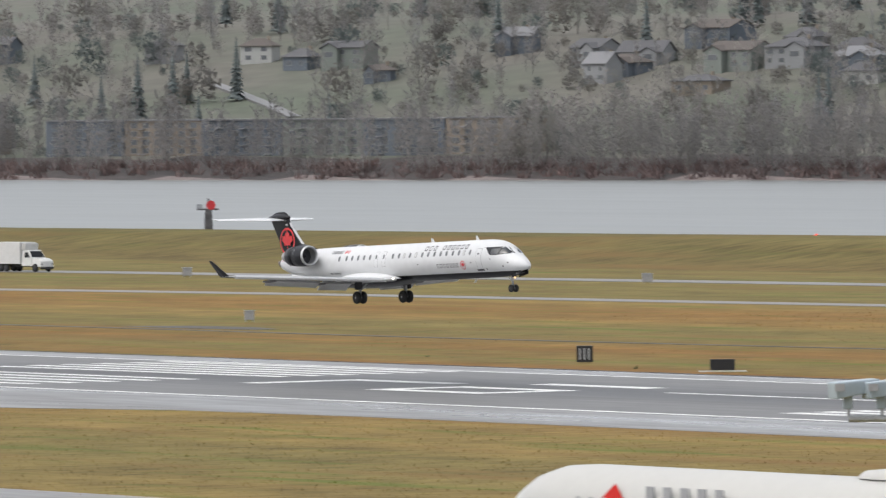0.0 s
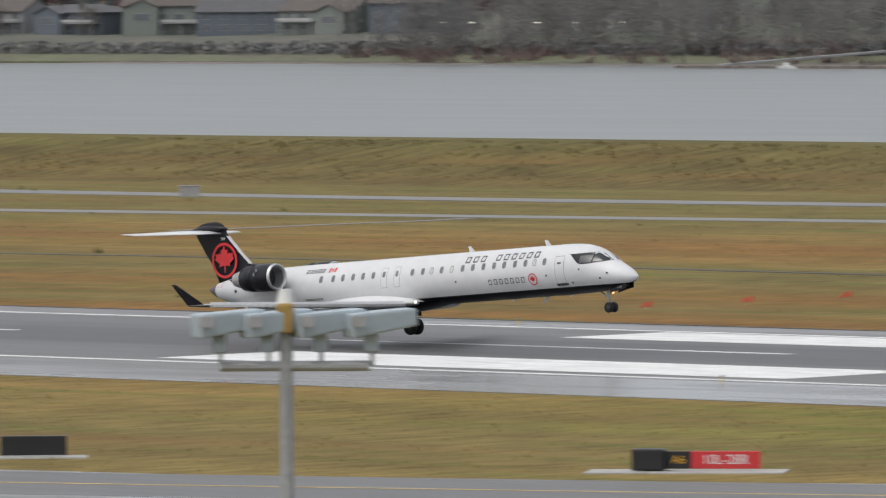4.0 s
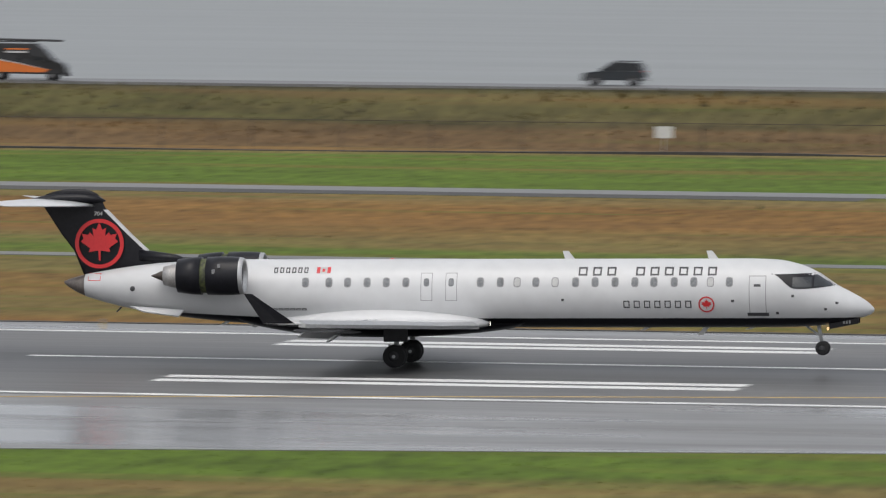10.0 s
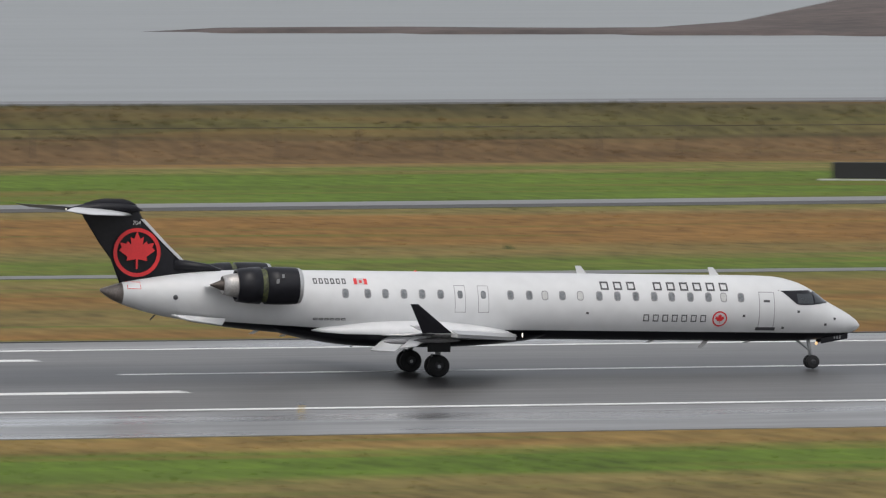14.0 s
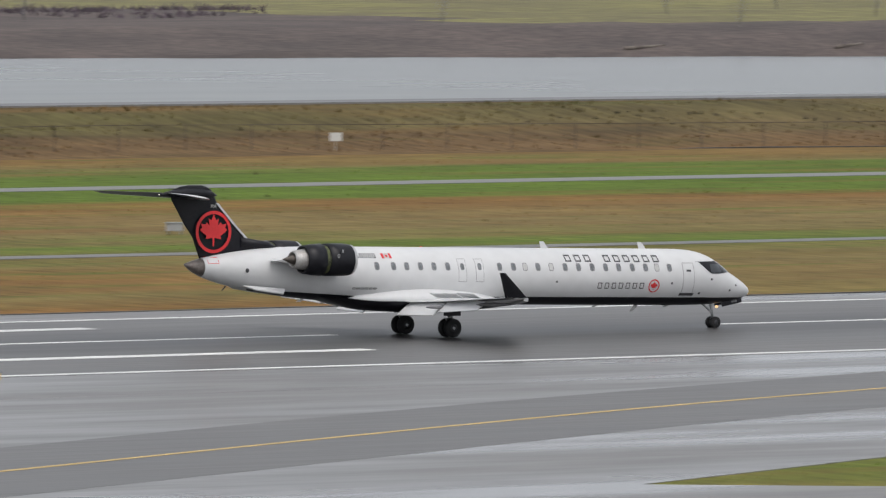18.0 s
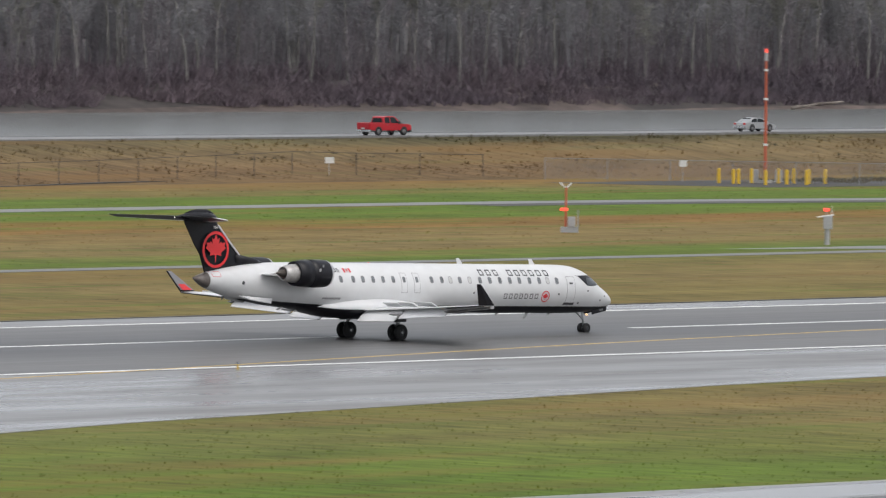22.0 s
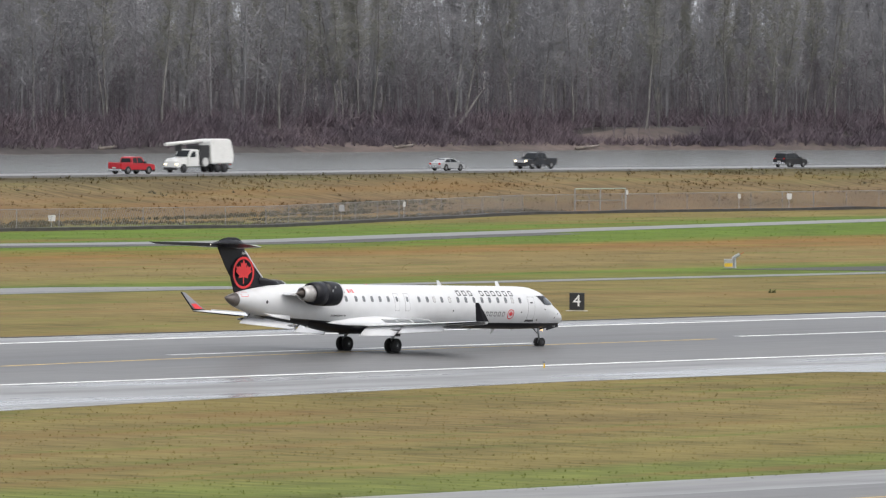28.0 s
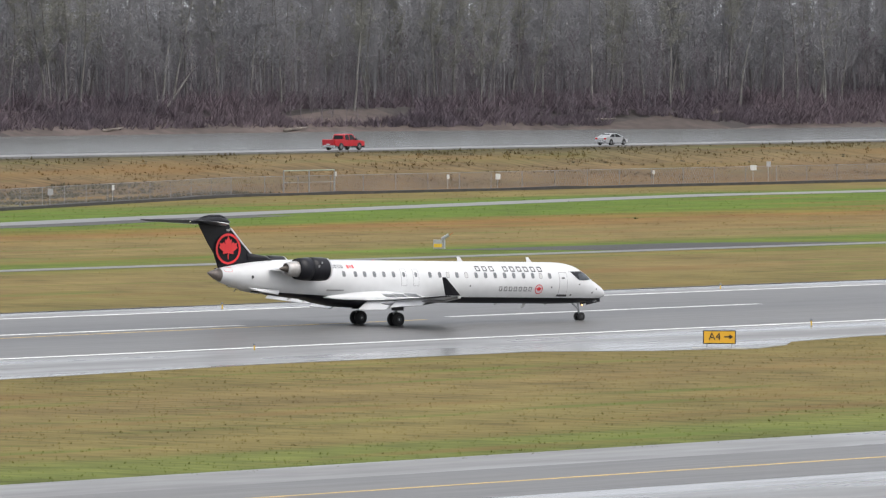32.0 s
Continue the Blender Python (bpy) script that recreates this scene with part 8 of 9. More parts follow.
    tagged(slab("compound_pad", [(655, 640), (663, 618), (690, 616), (700, 622), (690, 640)], 0.015, M_GRAVEL, thick=0.05), "worn gravel pad round the mast", "gravel", kind="structure")
    # radio mast with bollards
    m = tagged(base("radio_mast", pose(674.9, 629.5, 0)), "tall orange tubular mast with a red lamp", "mast")
    part("shaft", tube_bm((0, 0, -0.2), (0, 0, 11.8), 0.16, 0.12, 12), M_ORANGE, m)
    for z in (3.6, 8.0, 10.8):
        part("band", tube_bm((0, 0, z), (0, 0, z + 0.22), 0.2, None, 12), M_TRIM, m)
    part("head", tube_bm((0, 0, 11.8), (0, 0, 12.6), 0.2, 0.16, 12), M_BOXGREY, m)
    part("red_lamp", tube_bm((0, 0, 12.6), (0, 0, 12.95), 0.15, 0.12, 12), M_REDLAMP, m, "lit red obstruction lamp")
    part("foot", box_bm(-0.5, 0.5, -0.5, 0.5, -0.05, 0.3, 0.03), M_CONCRETE, m)
    bol = None
    for i in range(12):
        if i < 11:
            px = (670.2, 669.8, 670.3, 673.1, 669.4, 675.5, 672.9, 676.9, 673.0, 676.6, 678.0)[i]
            py = (631.2, 628.9, 628.7, 629.6, 624.3, 628.3, 624.8, 627.6, 622.3, 625.3, 624.5)[i]
            mm = pose(px, py, 0)
            if bol is None:
                bol = tagged(base("bollard", mm), "yellow steel bollard guarding the mast", "bollard", "mast bollards")
                part("post", tube_bm((0, 0, -0.1), (0, 0, 1.35), 0.17, None, 12), M_SAFETY, bol)
                part("cap", tube_bm((0, 0, 1.35), (0, 0, 1.47), 0.17, 0.06, 12), M_SAFETY, bol)
            else:
                copy_thing(bol, mm)
    for x, y, w, h in ((675.5, 631.5, 0.8, 1.2), (679.5, 632, 0.7, 1.1)):
        t = tagged(base("equipment_cabinet", pose(x, y, 0, 0, 0, facing(x, y))), "grey equipment cabinet by the orange mast", "cabinet", "mast cabinets")
        part("case", box_bm(-w / 2, w / 2, -0.4, 0.4, 0.1, 0.1 + h, 0.04), M_BOXGREY, t)
        part("door", box_bm(-w / 2 + 0.06, w / 2 - 0.06, -0.43, -0.4, 0.2, h, 0.01), M_GALV, t)
        part("plinth", box_bm(-w / 2 - 0.1, w / 2 + 0.1, -0.5, 0.5, -0.05, 0.1), M_CONCRETE, t)
    # weather sensor post, instrument stand
    m = tagged(base("sensor_mast", pose(538.6, 523.7, 0, 0, 0, facing(538.6, 523.7))), "orange post with sensors and a grey case", "mast")
    part("shaft", tube_bm((0, 0, -0.1), (0, 0, 3.6), 0.1, 0.08, 10), M_ORANGE, m)
    part("case", box_bm(0.15, 0.75, -0.3, 0.2, 0.5, 1.3, 0.04), M_BOXGREY, m)
    part("frame", box_bm(-0.4, 0.9, -0.15, 0.15, 0.05, 0.5), M_GALV, m)
    part("red_lamp", box_bm(-0.45, 0.15, -0.2, 0.2, 1.75, 1.98, 0.04), M_REDLAMP, m)
    part("vane_post", tube_bm((0.95, 0, 0.0), (0.95, 0, 1.8), 0.05, None, 8), M_GALV, m)
    for s in (-1, 1):
        part("sensor_arm", tube_bm((0, 0, 3.5), (s * 0.45, 0, 3.95), 0.05, 0.07, 8), M_TRIM, m)
    m = tagged(base("instrument_stand", pose(535.1, 492.6, 0, 0, 0, facing(535.1, 492.6))), "grey instrument stand with a red lamp", "stand")
    part("column", tube_bm((0, 0, -0.1), (0, 0, 2.0), 0.22, 0.2, 10), M_BOXGREY, m)
    part("head", box_bm(-0.3, 0.4, -0.3, 0.3, 1.2, 2.2, 0.05), M_BOXGREY, m)
    part("red_lamp", box_bm(-0.3, 0.15, -0.15, 0.15, 2.55, 2.8, 0.04), M_REDLAMP, m)
    part("side_arm", tube_bm((-0.8, 0, 2.1), (0.5, 0, 2.3), 0.05, None, 8), M_TRIM, m)
    part("lamp_post", tube_bm((-0.08, 0, 2.2), (-0.08, 0, 2.6), 0.04, None, 8), M_GALV, m)
    part("aerial", tube_bm((0.35, 0, 2.2), (0.35, 0, 2.95), 0.03, None, 6), M_TRIM, m)
    m = tagged(base("wind_sensor", pose(668.1, 493.9, 0, 0, 0, facing(668.1, 493.9))), "pale tilted sensor head on a yellow-white box", "sensor")
    part("case", box_bm(-0.6, 0.2, -0.4, 0.4, 0.0, 0.8, 0.05), M_BOXGREY, m)
    part("marker", box_bm(-0.55, 0.15, -0.42, -0.4, 0.15, 0.45), M_SAFETY, m)
    part("neck", tube_bm((0.32, 0, 0), (0.34, 0, 0.9), 0.15, 0.1, 8), M_GALV, m)
    part("head", tube_bm((0.1, 0, 0.85), (0.75, 0, 1.22), 0.12, 0.15, 10), M_GALV, m)
    part("aerial", tube_bm((0.75, 0, 1.2), (1.1, 0, 1.4), 0.03, 0.02, 6), M_ORANGE, m)
    tagged(slab("sensor_pad", [(520, 489.5), (570, 488), (590, 480.5), (540, 480.5)], 0.02, M_ROAD, thick=0.06), "wet grey pad by the instruments", "pad", kind="structure")
    tagged(slab("sensor_pad_east", [(664, 492), (700, 490), (715, 479.5), (676, 479.5)], 0.02, M_GRAVEL, thick=0.06), "dark gravel pad by the sensor", "pad", kind="structure")
    for x, y, z, s in ((-611.5, 521.4, 0.7, 1.0), (-967.6, 688, 0.1, 0.35), (-833, 688, 0.1, 0.35), (-405, 489, 0.5, 0.5), (-395.8, 431.8, 0.12, 0.62), (-396.1, 441.4, 0.12, 0.62), (-396.6, 451.2, 0.12, 0.62)):
        m = tagged(base("marker", pose(x, y, ground_z(x, y))), "small orange-red marker standing in the grass", "marker", "orange markers")
        part("board", extrude_side([(-0.9 * s, z), (-0.3 * s, z + 0.55 * s), (0.9 * s, z + 0.7 * s), (0.7 * s, z + 0.15 * s)], 0.06, None, 0.0), M_REDLAMP if y > 640 else M_ORANGE, m)
        part("post", tube_bm((0, 0, -0.1), (0, 0, z + 0.35 * s), 0.03, None, 6), M_GALV, m)
    # pier-like navigation beacon in the river
    m = tagged(base("river_beacon", pose(-1186.3, 735, 0, 0, 0, facing(-1186.3, 735))), "dark river beacon with a round red board", "beacon")
    part("pile_cluster", extrude_side([(-1.0, -6), (-0.5, 4.6), (0.5, 4.6), (1.0, -6)], 1.2, None, 0.05), M_PILE, m)
    part("platform", box_bm(-1.7, 1.5, -0.6, 0.6, 4.6, 4.85), M_PILE, m)
    part("railing", box_bm(-1.7, -0.9, -0.55, 0.55, 4.85, 5.5, 0.02), M_GALV, m)
    part("board", tube_bm((0.35, -0.66, 5.35), (0.35, -0.58, 5.35), 0.72, None, 8), M_SIGNRED, m, "red octagonal board")
    part("lantern", tube_bm((0, 0, 4.85), (0, 0, 6.3), 0.16, 0.12, 8), M_PILE, m)
    m = tagged(base("pump_stand", pose(-417.6, 664, ground_z(-417.6, 664))), "pair of white pipes under a blue-grey cap", "pipework")
    for x in (-0.8, 0.6):
        part("pipe", tube_bm((x, 0, -0.2), (x, 0, 3.2), 0.3, None, 12), M_TRIM, m)
    part("cap", box_bm(-1.3, 1.2, -0.4, 0.4, 3.1, 3.4, 0.05), WALLS[3], m)
    part("valve", box_bm(1.0, 1.5, -0.3, 0.3, 0.4, 1.2, 0.05), M_SIGNRED, m)
    # edge lights and tufts
    el = None
    for k in range(-6, 11):
        for y in (360.2, 410.0):
            x = 61 * k - 20
            if el is None:
                el = tagged(base("edge_light", pose(x, y, 0.03)), "small runway edge light on a stem", "light", "runway edge lights")
                part("stem", tube_bm((0, 0, 0), (0, 0, 0.3), 0.05, None, 8), M_SAFETY, el)
                part("lens", tube_bm((0, 0, 0.3), (0, 0, 0.42), 0.09, 0.06, 10), M_PANE, el)
            else:
                copy_thing(el, pose(x, y, 0.03))


def lathe_z(profile, seg):
    rings = [[(r * math.cos(2 * math.pi * k / seg), r * math.sin(2 * math.pi * k / seg), z) for k in range(seg)] for z, r in profile]
    return loft(rings, True, True)


furniture()


# ---- floodlight masts on the apron ----
def floodlight(x, y, z, turn):
    m = tagged(base("floodlight_mast", pose(x, y, 0, 0, 0, turn)), "grey steel mast with four pale floodlight boxes", "floodlight", "apron floodlights")
    part("pole", tube_bm((0, 0, 0), (0, 0, z + 0.15), 0.13, 0.075, 14), M_GALV, m)
    part("base_plate", box_bm(-0.35, 0.35, -0.35, 0.35, -0.05, 0.08, 0.01), M_CONCRETE, m)
    part("crossbar", tube_bm((-0.75, 0, z - 0.36), (0.95, 0, z - 0.36), 0.06, None, 10), M_STRUT, m, "round steel crossbar")
    for k, xx in enumerate((-0.75, -0.2, 0.4, 0.98)):
        bm = extrude_side([(-0.28, 0.0), (-0.28, 0.28), (0.5, 0.28), (0.5, 0.08)], 0.42, None, 0.03)
        bmesh.ops.transform(bm, matrix=pose(xx, -0.05, z - 0.02, 0, -4, 22), verts=bm.verts)
        lum = part("luminaire", bm, M_LUMIN, m, "pale grey floodlight box")
        part("label_plate", box_bm(xx - 0.2, xx - 0.04, -0.42, -0.38, z + 0.1, z + 0.22), M_BOXGREY, lum)
        part("bracket", box_bm(xx - 0.09, xx + 0.07, -0.1, 0.08, z - 0.2, z + 0.02, 0.02), M_LUMIN, m)
        part("stem", tube_bm((xx, 0, z - 0.36), (xx, 0, z - 0.15), 0.025, None, 8), M_GALV, m)
    part("sensor", box_bm(-0.09, 0.09, -0.2, 0.02, z + 0.02, z + 0.36, 0.03), M_CONTROL, m, "amber control box")
    part("dome", tube_bm((0, -0.05, z + 0.36), (0, -0.05, z + 0.52), 0.1, 0.07, 12), M_TRIM, m)


floodlight(-127.5, 92.2, 16.78, 52)
floodlight(-76.6, 77.5, 17.57, 40)


# ---- the taxiing airliner ----
def taxiing_airliner():
    j = tagged(base("airliner"), "white taxiing airliner with a blue and red tail", "aeroplane")
    blue, red, dred = mat("deep blue tail paint", (0.014, 0.024, 0.11), 0.6, var=0.05, spec=0.1), mat("bright red tail paint", (0.5, 0.025, 0.02), 0.6, var=0.05, spec=0.1), mat("dark red tail paint", (0.2, 0.012, 0.018), 0.6, var=0.05, spec=0.1)
    cream = mat("warm white airliner paint", (0.47, 0.46, 0.43), 0.4, var=0.02, scale=0.3, coat=0.2)
    faded = mat("sun-faded grey marking", (0.34, 0.34, 0.34), 0.5, var=0.08, scale=2)
    st = [(0, 3.85, 0.05), (0.5, 3.87, 0.65), (1.4, 3.95, 1.1), (2.8, 4.10, 1.55), (4.4, 4.15, 1.85), (6.5, 4.15, 1.95), (12, 4.15, 1.95), (20, 4.15, 1.95), (30, 4.15, 1.95), (39, 4.15, 1.95), (43, 4.35, 1.75), (47, 4.70, 1.3), (49.8, 5.15, 0.75), (51.6, 5.50, 0.3), (52.2, 5.60, 0.08)]
    rings = [[(-x, r * math.cos(t), z + r * math.sin(t)) for t in np.linspace(0, 2 * math.pi, 36, False)] for x, z, r in st]
    shape("fuselage", loft(rings, True, True), cream, j)
    shape("windscreen", loft([[(-x, s * w, z) for s in (-1, -0.3, 0.3, 1)] for x, z, w in ((2.05, 5.1, 0.55), (2.95, 5.57, 0.72))], False), M_GLASS, j, "dark cockpit windows", False)
    for i in range(38):
        x = -7.5 - 0.98 * i
        part("cabin_window", box_bm(x - 0.12, x + 0.12, 1.86, 1.9, 4.53, 4.85), faded, j)
    secs = []
    for z, le, te, t in ((5.2, -38.5, -49.2, 0.2), (6.5, -41.0, -49.4, 0.19), (9.2, -45.3, -50.6, 0.13), (12.05, -49.4, -51.9, 0.08)):
        secs.append([(p[0], p[2], z) for p in foil(le, te, 0, 0, t, 9)])
    fin = shape("fin", loft(secs, True, True), blue, j, "deep blue tail fin")
    side = lambda x, z: (x, 0.215 - 0.012 * (z - 6), z)
    shape("red_panel", ([side(-45.5, 9.0), side(-47.5, 8.4), side(-51.3, 9.9), side(-51.55, 10.6), side(-47.6, 10.6)], [(0, 1, 2, 3, 4)]), red, fin, "bright red tail panel", False)
    shape("dark_red_panel", ([side(-45.2, 8.9), side(-47.2, 8.3), side(-47.6, 6.45), side(-45.9, 6.5), side(-44.4, 8.0)], [(0, 1, 2, 3, 4)]), dred, fin, "dark red tail panel", False)
    shape("lower_red_panel", ([side(-48.2, 8.0), side(-50.6, 9.0), side(-49.7, 6.5), side(-48.4, 6.45)], [(0, 1, 2, 3)]), dred, fin, "dark red tail panel", False)
    shape("lower_bright_panel", ([(x, y + 0.004, z) for x, y, z in (side(-48.4, 8.1), side(-50.7, 9.1), side(-50.3, 7.9))], [(0, 1, 2)]), red, fin, "", False)
    for k in range(4):
        shape("fin_mark", ([side(-50.0 - 0.28 * k, 11.72), side(-50.2 - 0.28 * k, 11.72), side(-50.2 - 0.28 * k, 11.86), side(-50.0 - 0.28 * k, 11.86)], [(0, 1, 2, 3)]), M_SEAM, fin, "", False)
    for s in (-1, 1):
        shape("tailplane", loft([foil(le, te, s * y, z, t, 8) for y, le, te, z, t in ((0.6, -44.5, -49.0, 5.1, 0.28), (5.2, -48.9, -50.9, 5.4, 0.12))], True, True), M_WLGREY, j)
        w = shape("wing", loft([foil(le, te, s * y, z, t, 9) for y, le, te, z, t in ((1.5, -17.5, -26.5, 3.1, 0.55), (6.5, -21.2, -26.6, 3.6, 0.32), (18.5, -27.6, -29.4, 4.8, 0.1))], True, True), M_BOXGREY, j)
        shape("engine", lathe([(-18.3, 0.9), (-18.0, 1.05), (-18.3, 1.2), (-20.5, 1.2), (-22.5, 0.8), (-22.4, 0.6)], (0, s * 6.4, 1.9), 24), M_BOXGREY, j)
        part("pylon", box_bm(-22.5, -19, s * 6.4 - 0.15, s * 6.4 + 0.15, 2.8, 3.5), cream, j)
        part("gear_leg", tube_bm((-25.5, s * 3.6, 3.0), (-25.5, s * 3.6, 0.6), 0.16, None, 10), M_STRUT, j)
        for d in (-0.5, 0.5):
            part("wheel", tube_bm((-25.5, s * 3.6 + d - 0.2, 0.56), (-25.5, s * 3.6 + d + 0.2, 0.56), 0.56, None, 18), M_TYRE, j)
    part("nose_leg", tube_bm((-5.5, 0, 2.8), (-5.5, 0, 0.5), 0.1, None, 8), M_STRUT, j)
    for d in (-0.3, 0.3):
        part("wheel", tube_bm((-5.5, d - 0.13, 0.4), (-5.5, d + 0.13, 0.4), 0.4, None, 16), M_TYRE, j)
    for i in range(5):
        part("title_bar", box_bm(-12.8 - 1.25 * i - 0.3, -12.8 - 1.25 * i + 0.25, 1.84, 1.9, 4.8, 5.4), faded, j)
    shape("emblem", ([(-9.2, 1.92, 4.75), (-11.0, 1.92, 4.75), (-10.1, 1.74, 5.45)], [(0, 1, 2)]), red, j, "red triangular emblem", False)
    for k, m_ in enumerate((M_RED, M_BLIND, M_RED, M_BLIND)):
        part("flag_stripe", box_bm(-34.2, -32.6, 1.84, 1.9, 4.85 + 0.13 * k, 4.98 + 0.13 * k), m_, j)
    for i in range(5):
        part("registration_bar", box_bm(-36.8 + 0.42 * i, -36.55 + 0.42 * i, 1.84, 1.91, 4.9, 5.2), faded, j)
    shape("radome", loft([[(-x, 0.7 * e * math.cos(t), 6.05 + 0.42 * e * math.sin(t)) for t in np.linspace(0, math.pi, 12)] for x, e in ((25.0, 0.1), (25.8, 0.8), (27, 1), (28.5, 0.9), (30, 0.1))], False), cream, j, "white aerial fairing")
    part("tail_lamp", tube_bm((-52.2, 0, 5.55), (-52.35, 0, 5.55), 0.08, 0.06, 8), M_LAMPW, j, "lit tail lamp")
    return j


airliner = taxiing_airliner()
tagged(slab("apron", [(-1100, 150), (700, 150), (700, 239), (-1100, 239)], 0.028, M_SHOULDER), "wet concrete apron beside the taxiway", "apron", kind="structure")


# ---- tufts: rough winter grass standing up from the field and the levee ----
def tuft_mesh(name, pts, size, blades, seed, material):
    """Small upright blades, a few for each spot, in one mesh."""
    g = np.random.default_rng(seed)
    n = len(pts) * blades
    p = np.repeat(pts, blades, axis=0)
    hs = np.repeat(size, blades) * g.uniform(0.5, 1.15, n)
    p[:, 0] += g.normal(0, 0.55, n) * hs
    p[:, 1] += g.normal(0, 0.5, n) * hs
    az = g.uniform(0, math.pi, n)
    w = hs * g.uniform(0.18, 0.42, n)
    v = np.empty((n, 3, 3))
    side = np.stack([np.cos(az) * w, np.sin(az) * w, np.zeros(n)], 1)
    v[:, 0], v[:, 1] = p - side, p + side
    v[:, 2] = p + np.stack([g.normal(0, 0.4, n) * hs, g.normal(0, 0.4, n) * hs, hs], 1)
    v[:, :2, 2] -= 0.04
    me = bpy.data.meshes.new(name)
    me.vertices.add(3 * n)
    me.vertices.foreach_set("co", v.ravel())
    me.loops.add(3 * n)
    me.loops.foreach_set("vertex_index", np.arange(3 * n))
    me.polygons.add(n)
    me.polygons.foreach_set("loop_start", np.arange(0, 3 * n, 3))
    me.materials.append(material)
    me.update(calc_edges=True)
    return me


def field_grass():
    g = np.random.default_rng(11)

    def clumped(x, y, sx, sy, seed):
        k = np.random.default_rng(seed)
        t = np.zeros(len(x))
        for q in range(7):
            fx, fy, ph = k.uniform(0.3, 1.6) * sx, k.uniform(0.3, 1.6) * sy, k.uniform(0, 6.28)
            t += np.sin(x * fx * k.choice((-1, 1)) + y * fy + ph)
        return t / 7

    road = curve_pts(PERIMETER, 12)
    rx, ry = [q[0] for q in road], [q[1] for q in road]

    def spots(n, x0, x1, y0, y1, power=0.35):
        x, y = g.uniform(x0, x1, n), g.uniform(y0, y1, n)
        keep = g.random(n) < 0.5 + power * 2.2 * clumped(x, y, 0.12, 0.5, int(y0))
        off = y - np.interp(x, rx, ry)
        dark = ((x > -270) & (x < -60)) | ((x > 30) & (x < 340)) | ((x > 590) & (x < 760))
        keep &= (off > 3.4) | (off < np.where(dark, -8.2, -3.4))
        keep &= np.abs(y - np.interp(x, [-1000, -700, -578, -500, -420, -163, 15, 713], [452, 462, 475, 490, 487, 484.5, 479, 477.5])) > np.where(x > -163, 3.0, 1.8)
        keep &= ~((x > -440) & (x < -360) & (y > 612) & (y < 638))
        keep &= (x < 640) | (y < 606) | (np.abs(y - np.interp(x, [640, 681, 750, 826, 900], [640, 613, 611.5, 637.5, 637.5])) > 2.6)
        return x[keep], y[keep]

    # beyond the runway
    x, y = spots(150000, -760, 900, 415.5, 640)
    p = np.stack([x, y, np.zeros(len(x))], 1)
    tagged(put("field_grass", tuft_mesh("field_grass", p, g.uniform(0.04, 0.12, len(x)) * (0.8 + 0.4 * (y > 500)), 3, 3, M_FIELD)), "rough brown and green winter grass beyond the runway", "grass", kind="stuff")
    # levee face
    x, y = spots(60000, -700, 1050, 652, 684, 0.45)
    k = np.abs(y - np.interp(x, [q[0] for q in RIVER_ROAD], [q[1] for q in RIVER_ROAD])) > 5.5
    x, y = x[k], y[k]
    z = np.array([ground_z(a, b) for a, b in zip(x, y)])
    p = np.stack([x, y, z], 1)
    big = np.clip((y - 655) / 26, 0, 1)
    tagged(put("levee_grass", tuft_mesh("levee_grass", p, g.uniform(0.1, 0.26, len(x)) + 0.25 * big * (g.random(len(x)) ** 3), 3, 4, M_LEVEE)), "coarse dead grass tufts on the levee slope", "grass", kind="stuff")
    # darker clumps
    x, y = spots(420, -760, 900, 416, 640, 0.45)
    keep = clumped(x, y, 0.05, 0.2, 77) > 0.18
    x, y = x[keep], y[keep]
    p = np.stack([x, y, np.zeros(len(x))], 1)
    tagged(put("green_clumps", tuft_mesh("green_clumps", p, g.uniform(0.15, 0.42, len(x)), 7, 8, M_CLUMP)), "dark green weed clumps scattered over the airfield", "grass", kind="stuff")
    near = np.array([(a, b, 0.0) for c, d, w in ((48.9, 328.7, 0.7), (74.2, 331.4, 0.5), (74.0, 323.2, 0.4)) for a, b in zip(g.normal(c, w, 30), g.normal(d, 0.4, 30))])
    tagged(put("infield_weeds", tuft_mesh("infield_weeds", near, g.uniform(0.12, 0.35, len(near)), 6, 12, M_CLUMP)), "dark green weed clumps beside the runway edge", "grass", kind="stuff")
    # a row of low bushy clumps beside the perimeter road
    row = np.array([(a, b, 0.0) for c in (28.0, 38.5, 45.0, 51.5, 57.0, 19.5) for a, b in zip(g.normal(c, 0.9, 40), g.normal(577, 0.7, 40))])
    tagged(put("verge_clumps", tuft_mesh("verge_clumps", row, g.uniform(0.25, 0.6, len(row)), 6, 9, M_CLUMP)), "row of dark green weed clumps along the road verge", "grass", kind="stuff")
    g2 = np.random.default_rng(19)
    x, y = g2.uniform(-300, 1000, 900), g2.uniform(668, 683, 900)
    k = clumped(x, y, 0.06, 0.3, 5) > 0.12
    x, y = x[k], y[k]
    p = np.stack([x, y, [ground_z(a, b) for a, b in zip(x, y)]], 1)
    tagged(put("levee_scrub", tuft_mesh("levee_scrub", p, g2.uniform(0.14, 0.3, len(x)), 12, 6, M_SCRUB)), "low dark scrub in patches on the levee slope", "scrub", kind="stuff")
    x, y = g2.uniform(682, 842, 3600), g2.uniform(2, 24, 3600)
    y += np.interp(x, [682, 750, 788, 826, 842], [614.5, 613, 626, 639, 639])
    k = clumped(x, y, 0.1, 0.3, 15) > -0.1
    x, y = x[k], y[k]
    p = np.stack([x, y, [ground_z(a, b) for a, b in zip(x, y)]], 1)
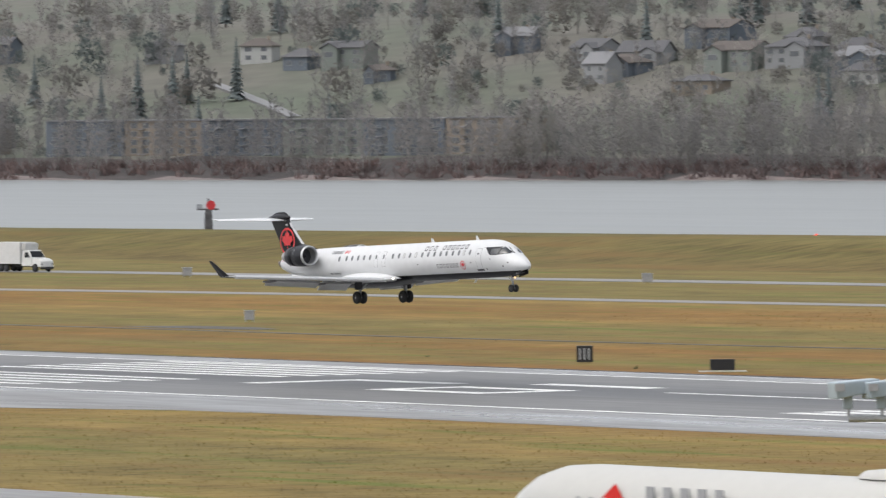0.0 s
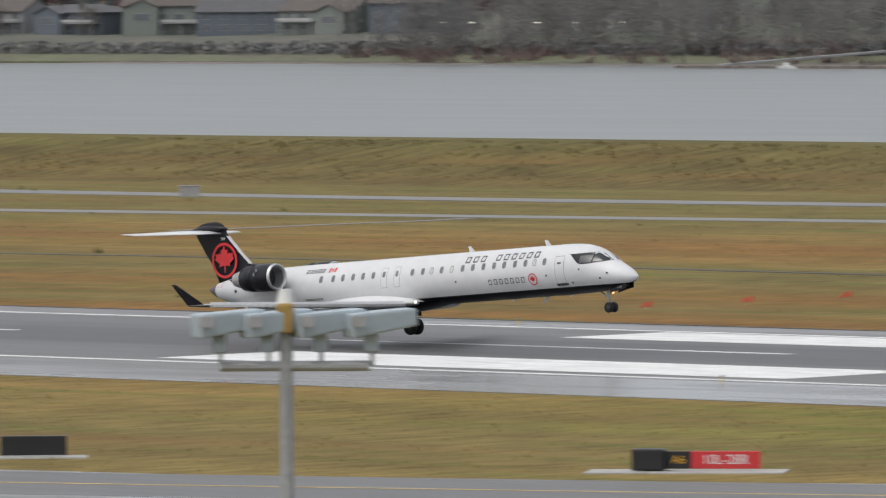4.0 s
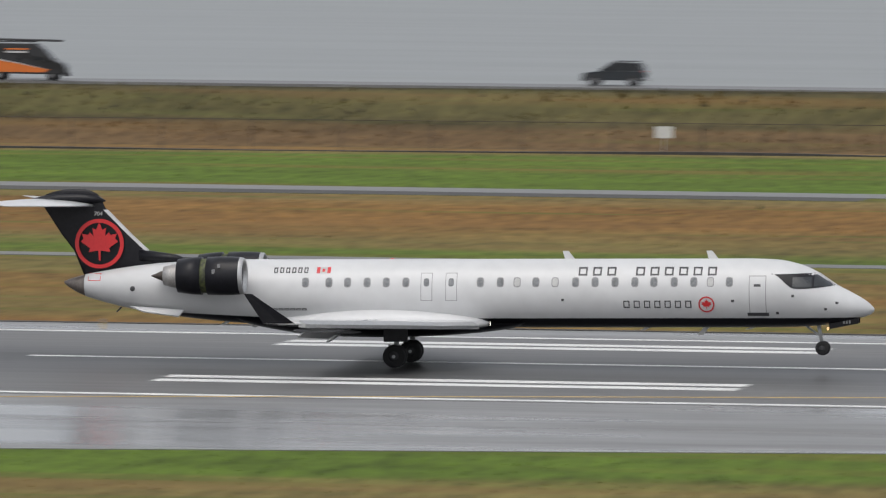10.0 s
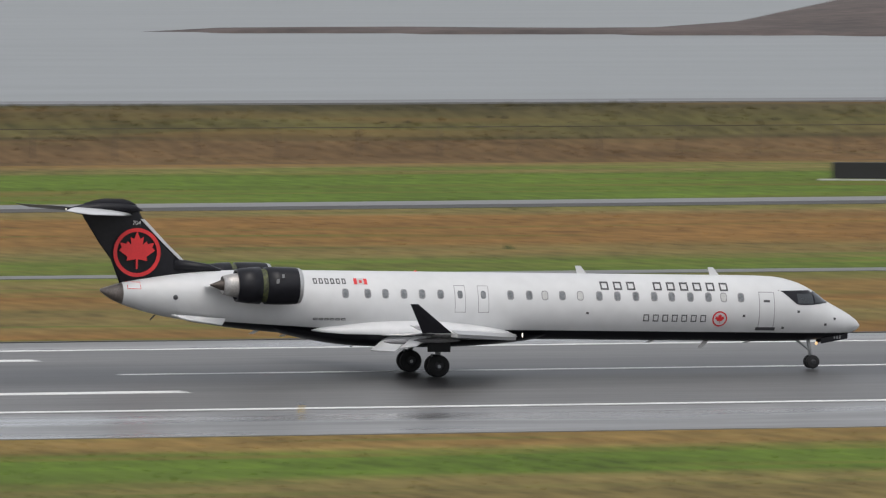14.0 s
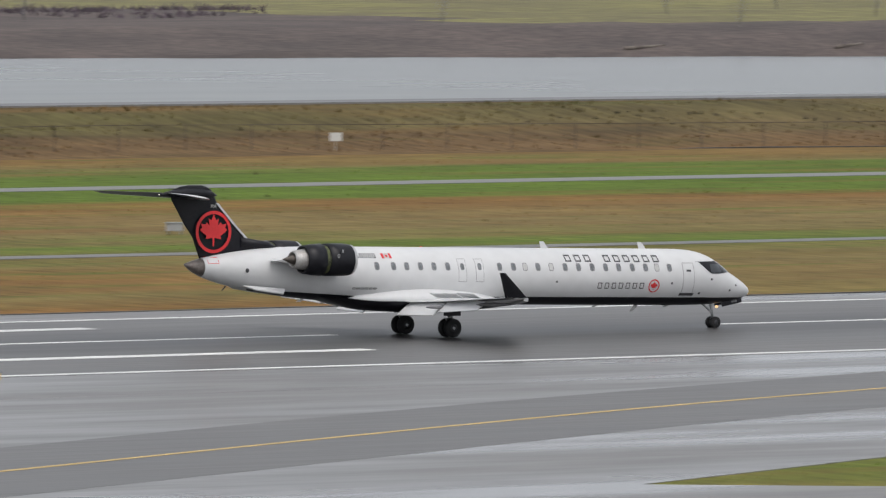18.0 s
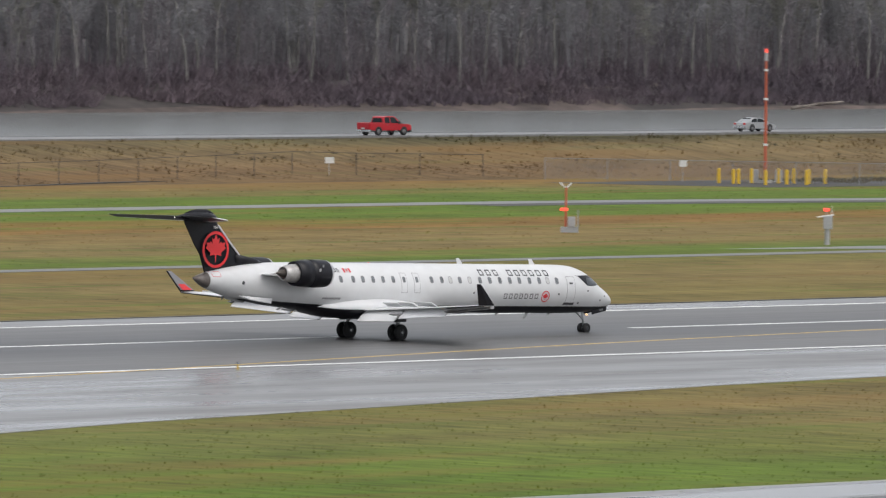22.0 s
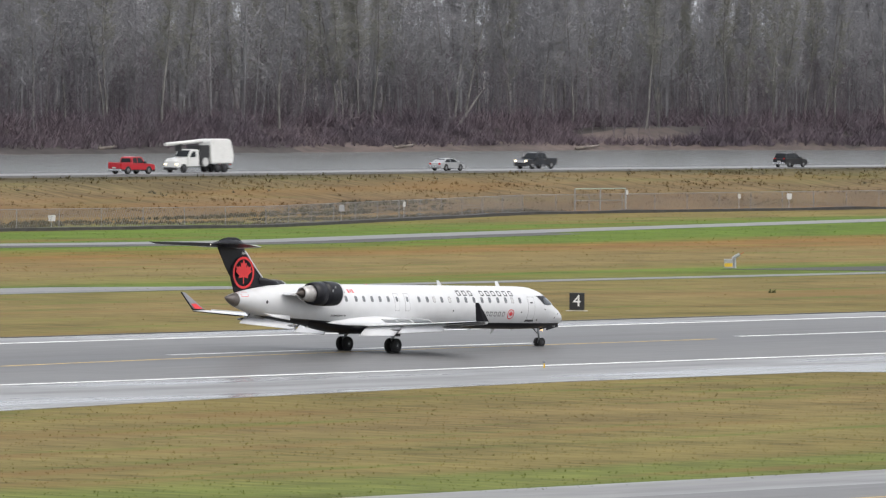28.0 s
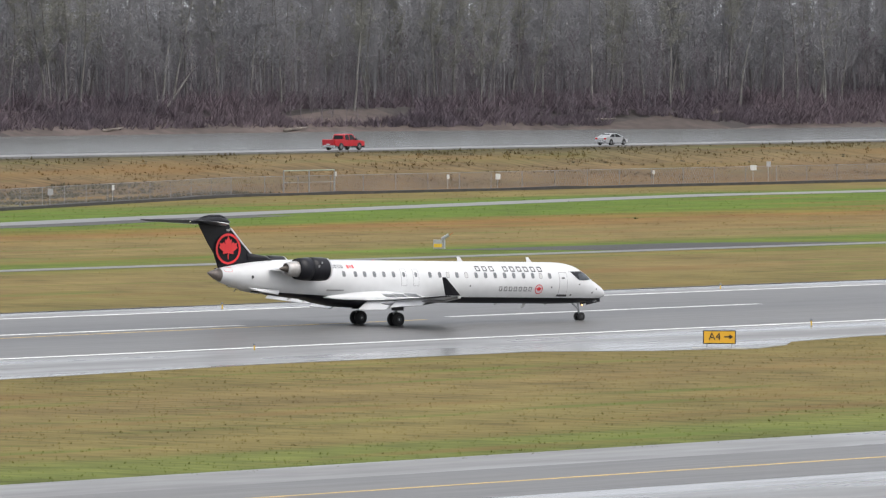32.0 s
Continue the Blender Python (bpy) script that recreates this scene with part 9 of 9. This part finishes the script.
    tagged(put("fence_scrub", tuft_mesh("fence_scrub", p, g2.uniform(0.15, 0.36, len(x)), 9, 7, M_SCRUB)), "dark brown scrub behind the chain-link fence", "scrub", kind="stuff")
    # between the taxiway and the runway
    x, y = g.uniform(-620, 620, 90000), g.uniform(268, 345.5, 90000)
    keep = np.ones(len(x), bool)
    for lane in EXITS:
        keep &= ~inside(lane, x, y)
    x, y = x[keep], y[keep]
    p = np.stack([x, y, np.zeros(len(x))], 1)
    tagged(put("infield_grass", tuft_mesh("infield_grass", p, g.uniform(0.04, 0.12, len(x)), 3, 5, M_FIELD)), "short rough winter grass between taxiway and runway", "grass", kind="stuff")


def inside(poly, x, y):
    """Which of the points lie inside an outline in plan, with a small margin along it."""
    hit = np.zeros(len(x), bool)
    for (xa, ya), (xb, yb) in zip(poly, poly[1:] + poly[:1]):
        cross = ((ya > y) != (yb > y))
        hit ^= cross & (x < (xb - xa) * (y - ya) / ((yb - ya) or 1e-9) + xa)
    return hit


M_SCRUB = mat("dark levee scrub", (0.1, 0.084, 0.05), 0.9, var=0.35, scale=0.3, second=(0.07, 0.064, 0.04))
M_CLUMP = mat("dark green weeds", (0.05, 0.072, 0.022), 0.9, var=0.35, scale=0.3, second=(0.085, 0.085, 0.034))
field_grass()


# ---- everything that moves ----
def motions():
    walk(aeroplane, [(t, pose(x, RY + y, z + 0.45) @ Matrix.Rotation(radians(yaw), 4, "Z") @ Matrix.Rotation(radians(-pitch), 4, "Y") @ pose(0, 0, -0.45)) for t, x, y, z, pitch, yaw in FLIGHT])
    for sp, (x, y, z) in SPOILERS:
        flat, up = pose(x, y, z), pose(x, y, z) @ Matrix.Rotation(radians(28), 4, "Y")
        walk(sp, [(0, flat), (12.6, flat), (13.4, up), (32, up)])
    for sl in SLEEVES:
        walk(sl, [(0, pose(0, 0, 0)), (4.8, pose(0, 0, 0)), (6.6, pose(-0.24, 0, 0)), (18.5, pose(-0.24, 0, 0)), (20.5, pose(0, 0, 0)), (32, pose(0, 0, 0))])
    # the airliner rolls west along the apron edge: its nose is 53 m ahead of its tail
    walk(airliner, [(t, pose(-338.6 - 14.6 * t, 225, 0.03, 0, 0, 180)) for t in (0, 0.5, 1, 2, 8, 20, 32)])
    for thing, lane, seen in TRAFFIC:
        ts, xs = [s[0] for s in seen], [s[1] for s in seen]
        v0, v1 = (xs[1] - xs[0]) / (ts[1] - ts[0]), (xs[-1] - xs[-2]) / (ts[-1] - ts[-2])
        times = sorted(set([2.0 * k for k in range(17)] + ts))
        rows = []
        for t in times:
            x = xs[0] + v0 * (t - ts[0]) if t < ts[0] else xs[-1] + v1 * (t - ts[-1]) if t > ts[-1] else float(np.interp(t, ts, xs))
            p, d = road_at(x, lane)
            heading = math.degrees(math.atan2(d.y, d.x)) + (0 if lane > 0 else 180)
            rows.append((t, pose(p.x, p.y, p.z, 0, 0, heading)))
        walk(thing, rows)


motions()
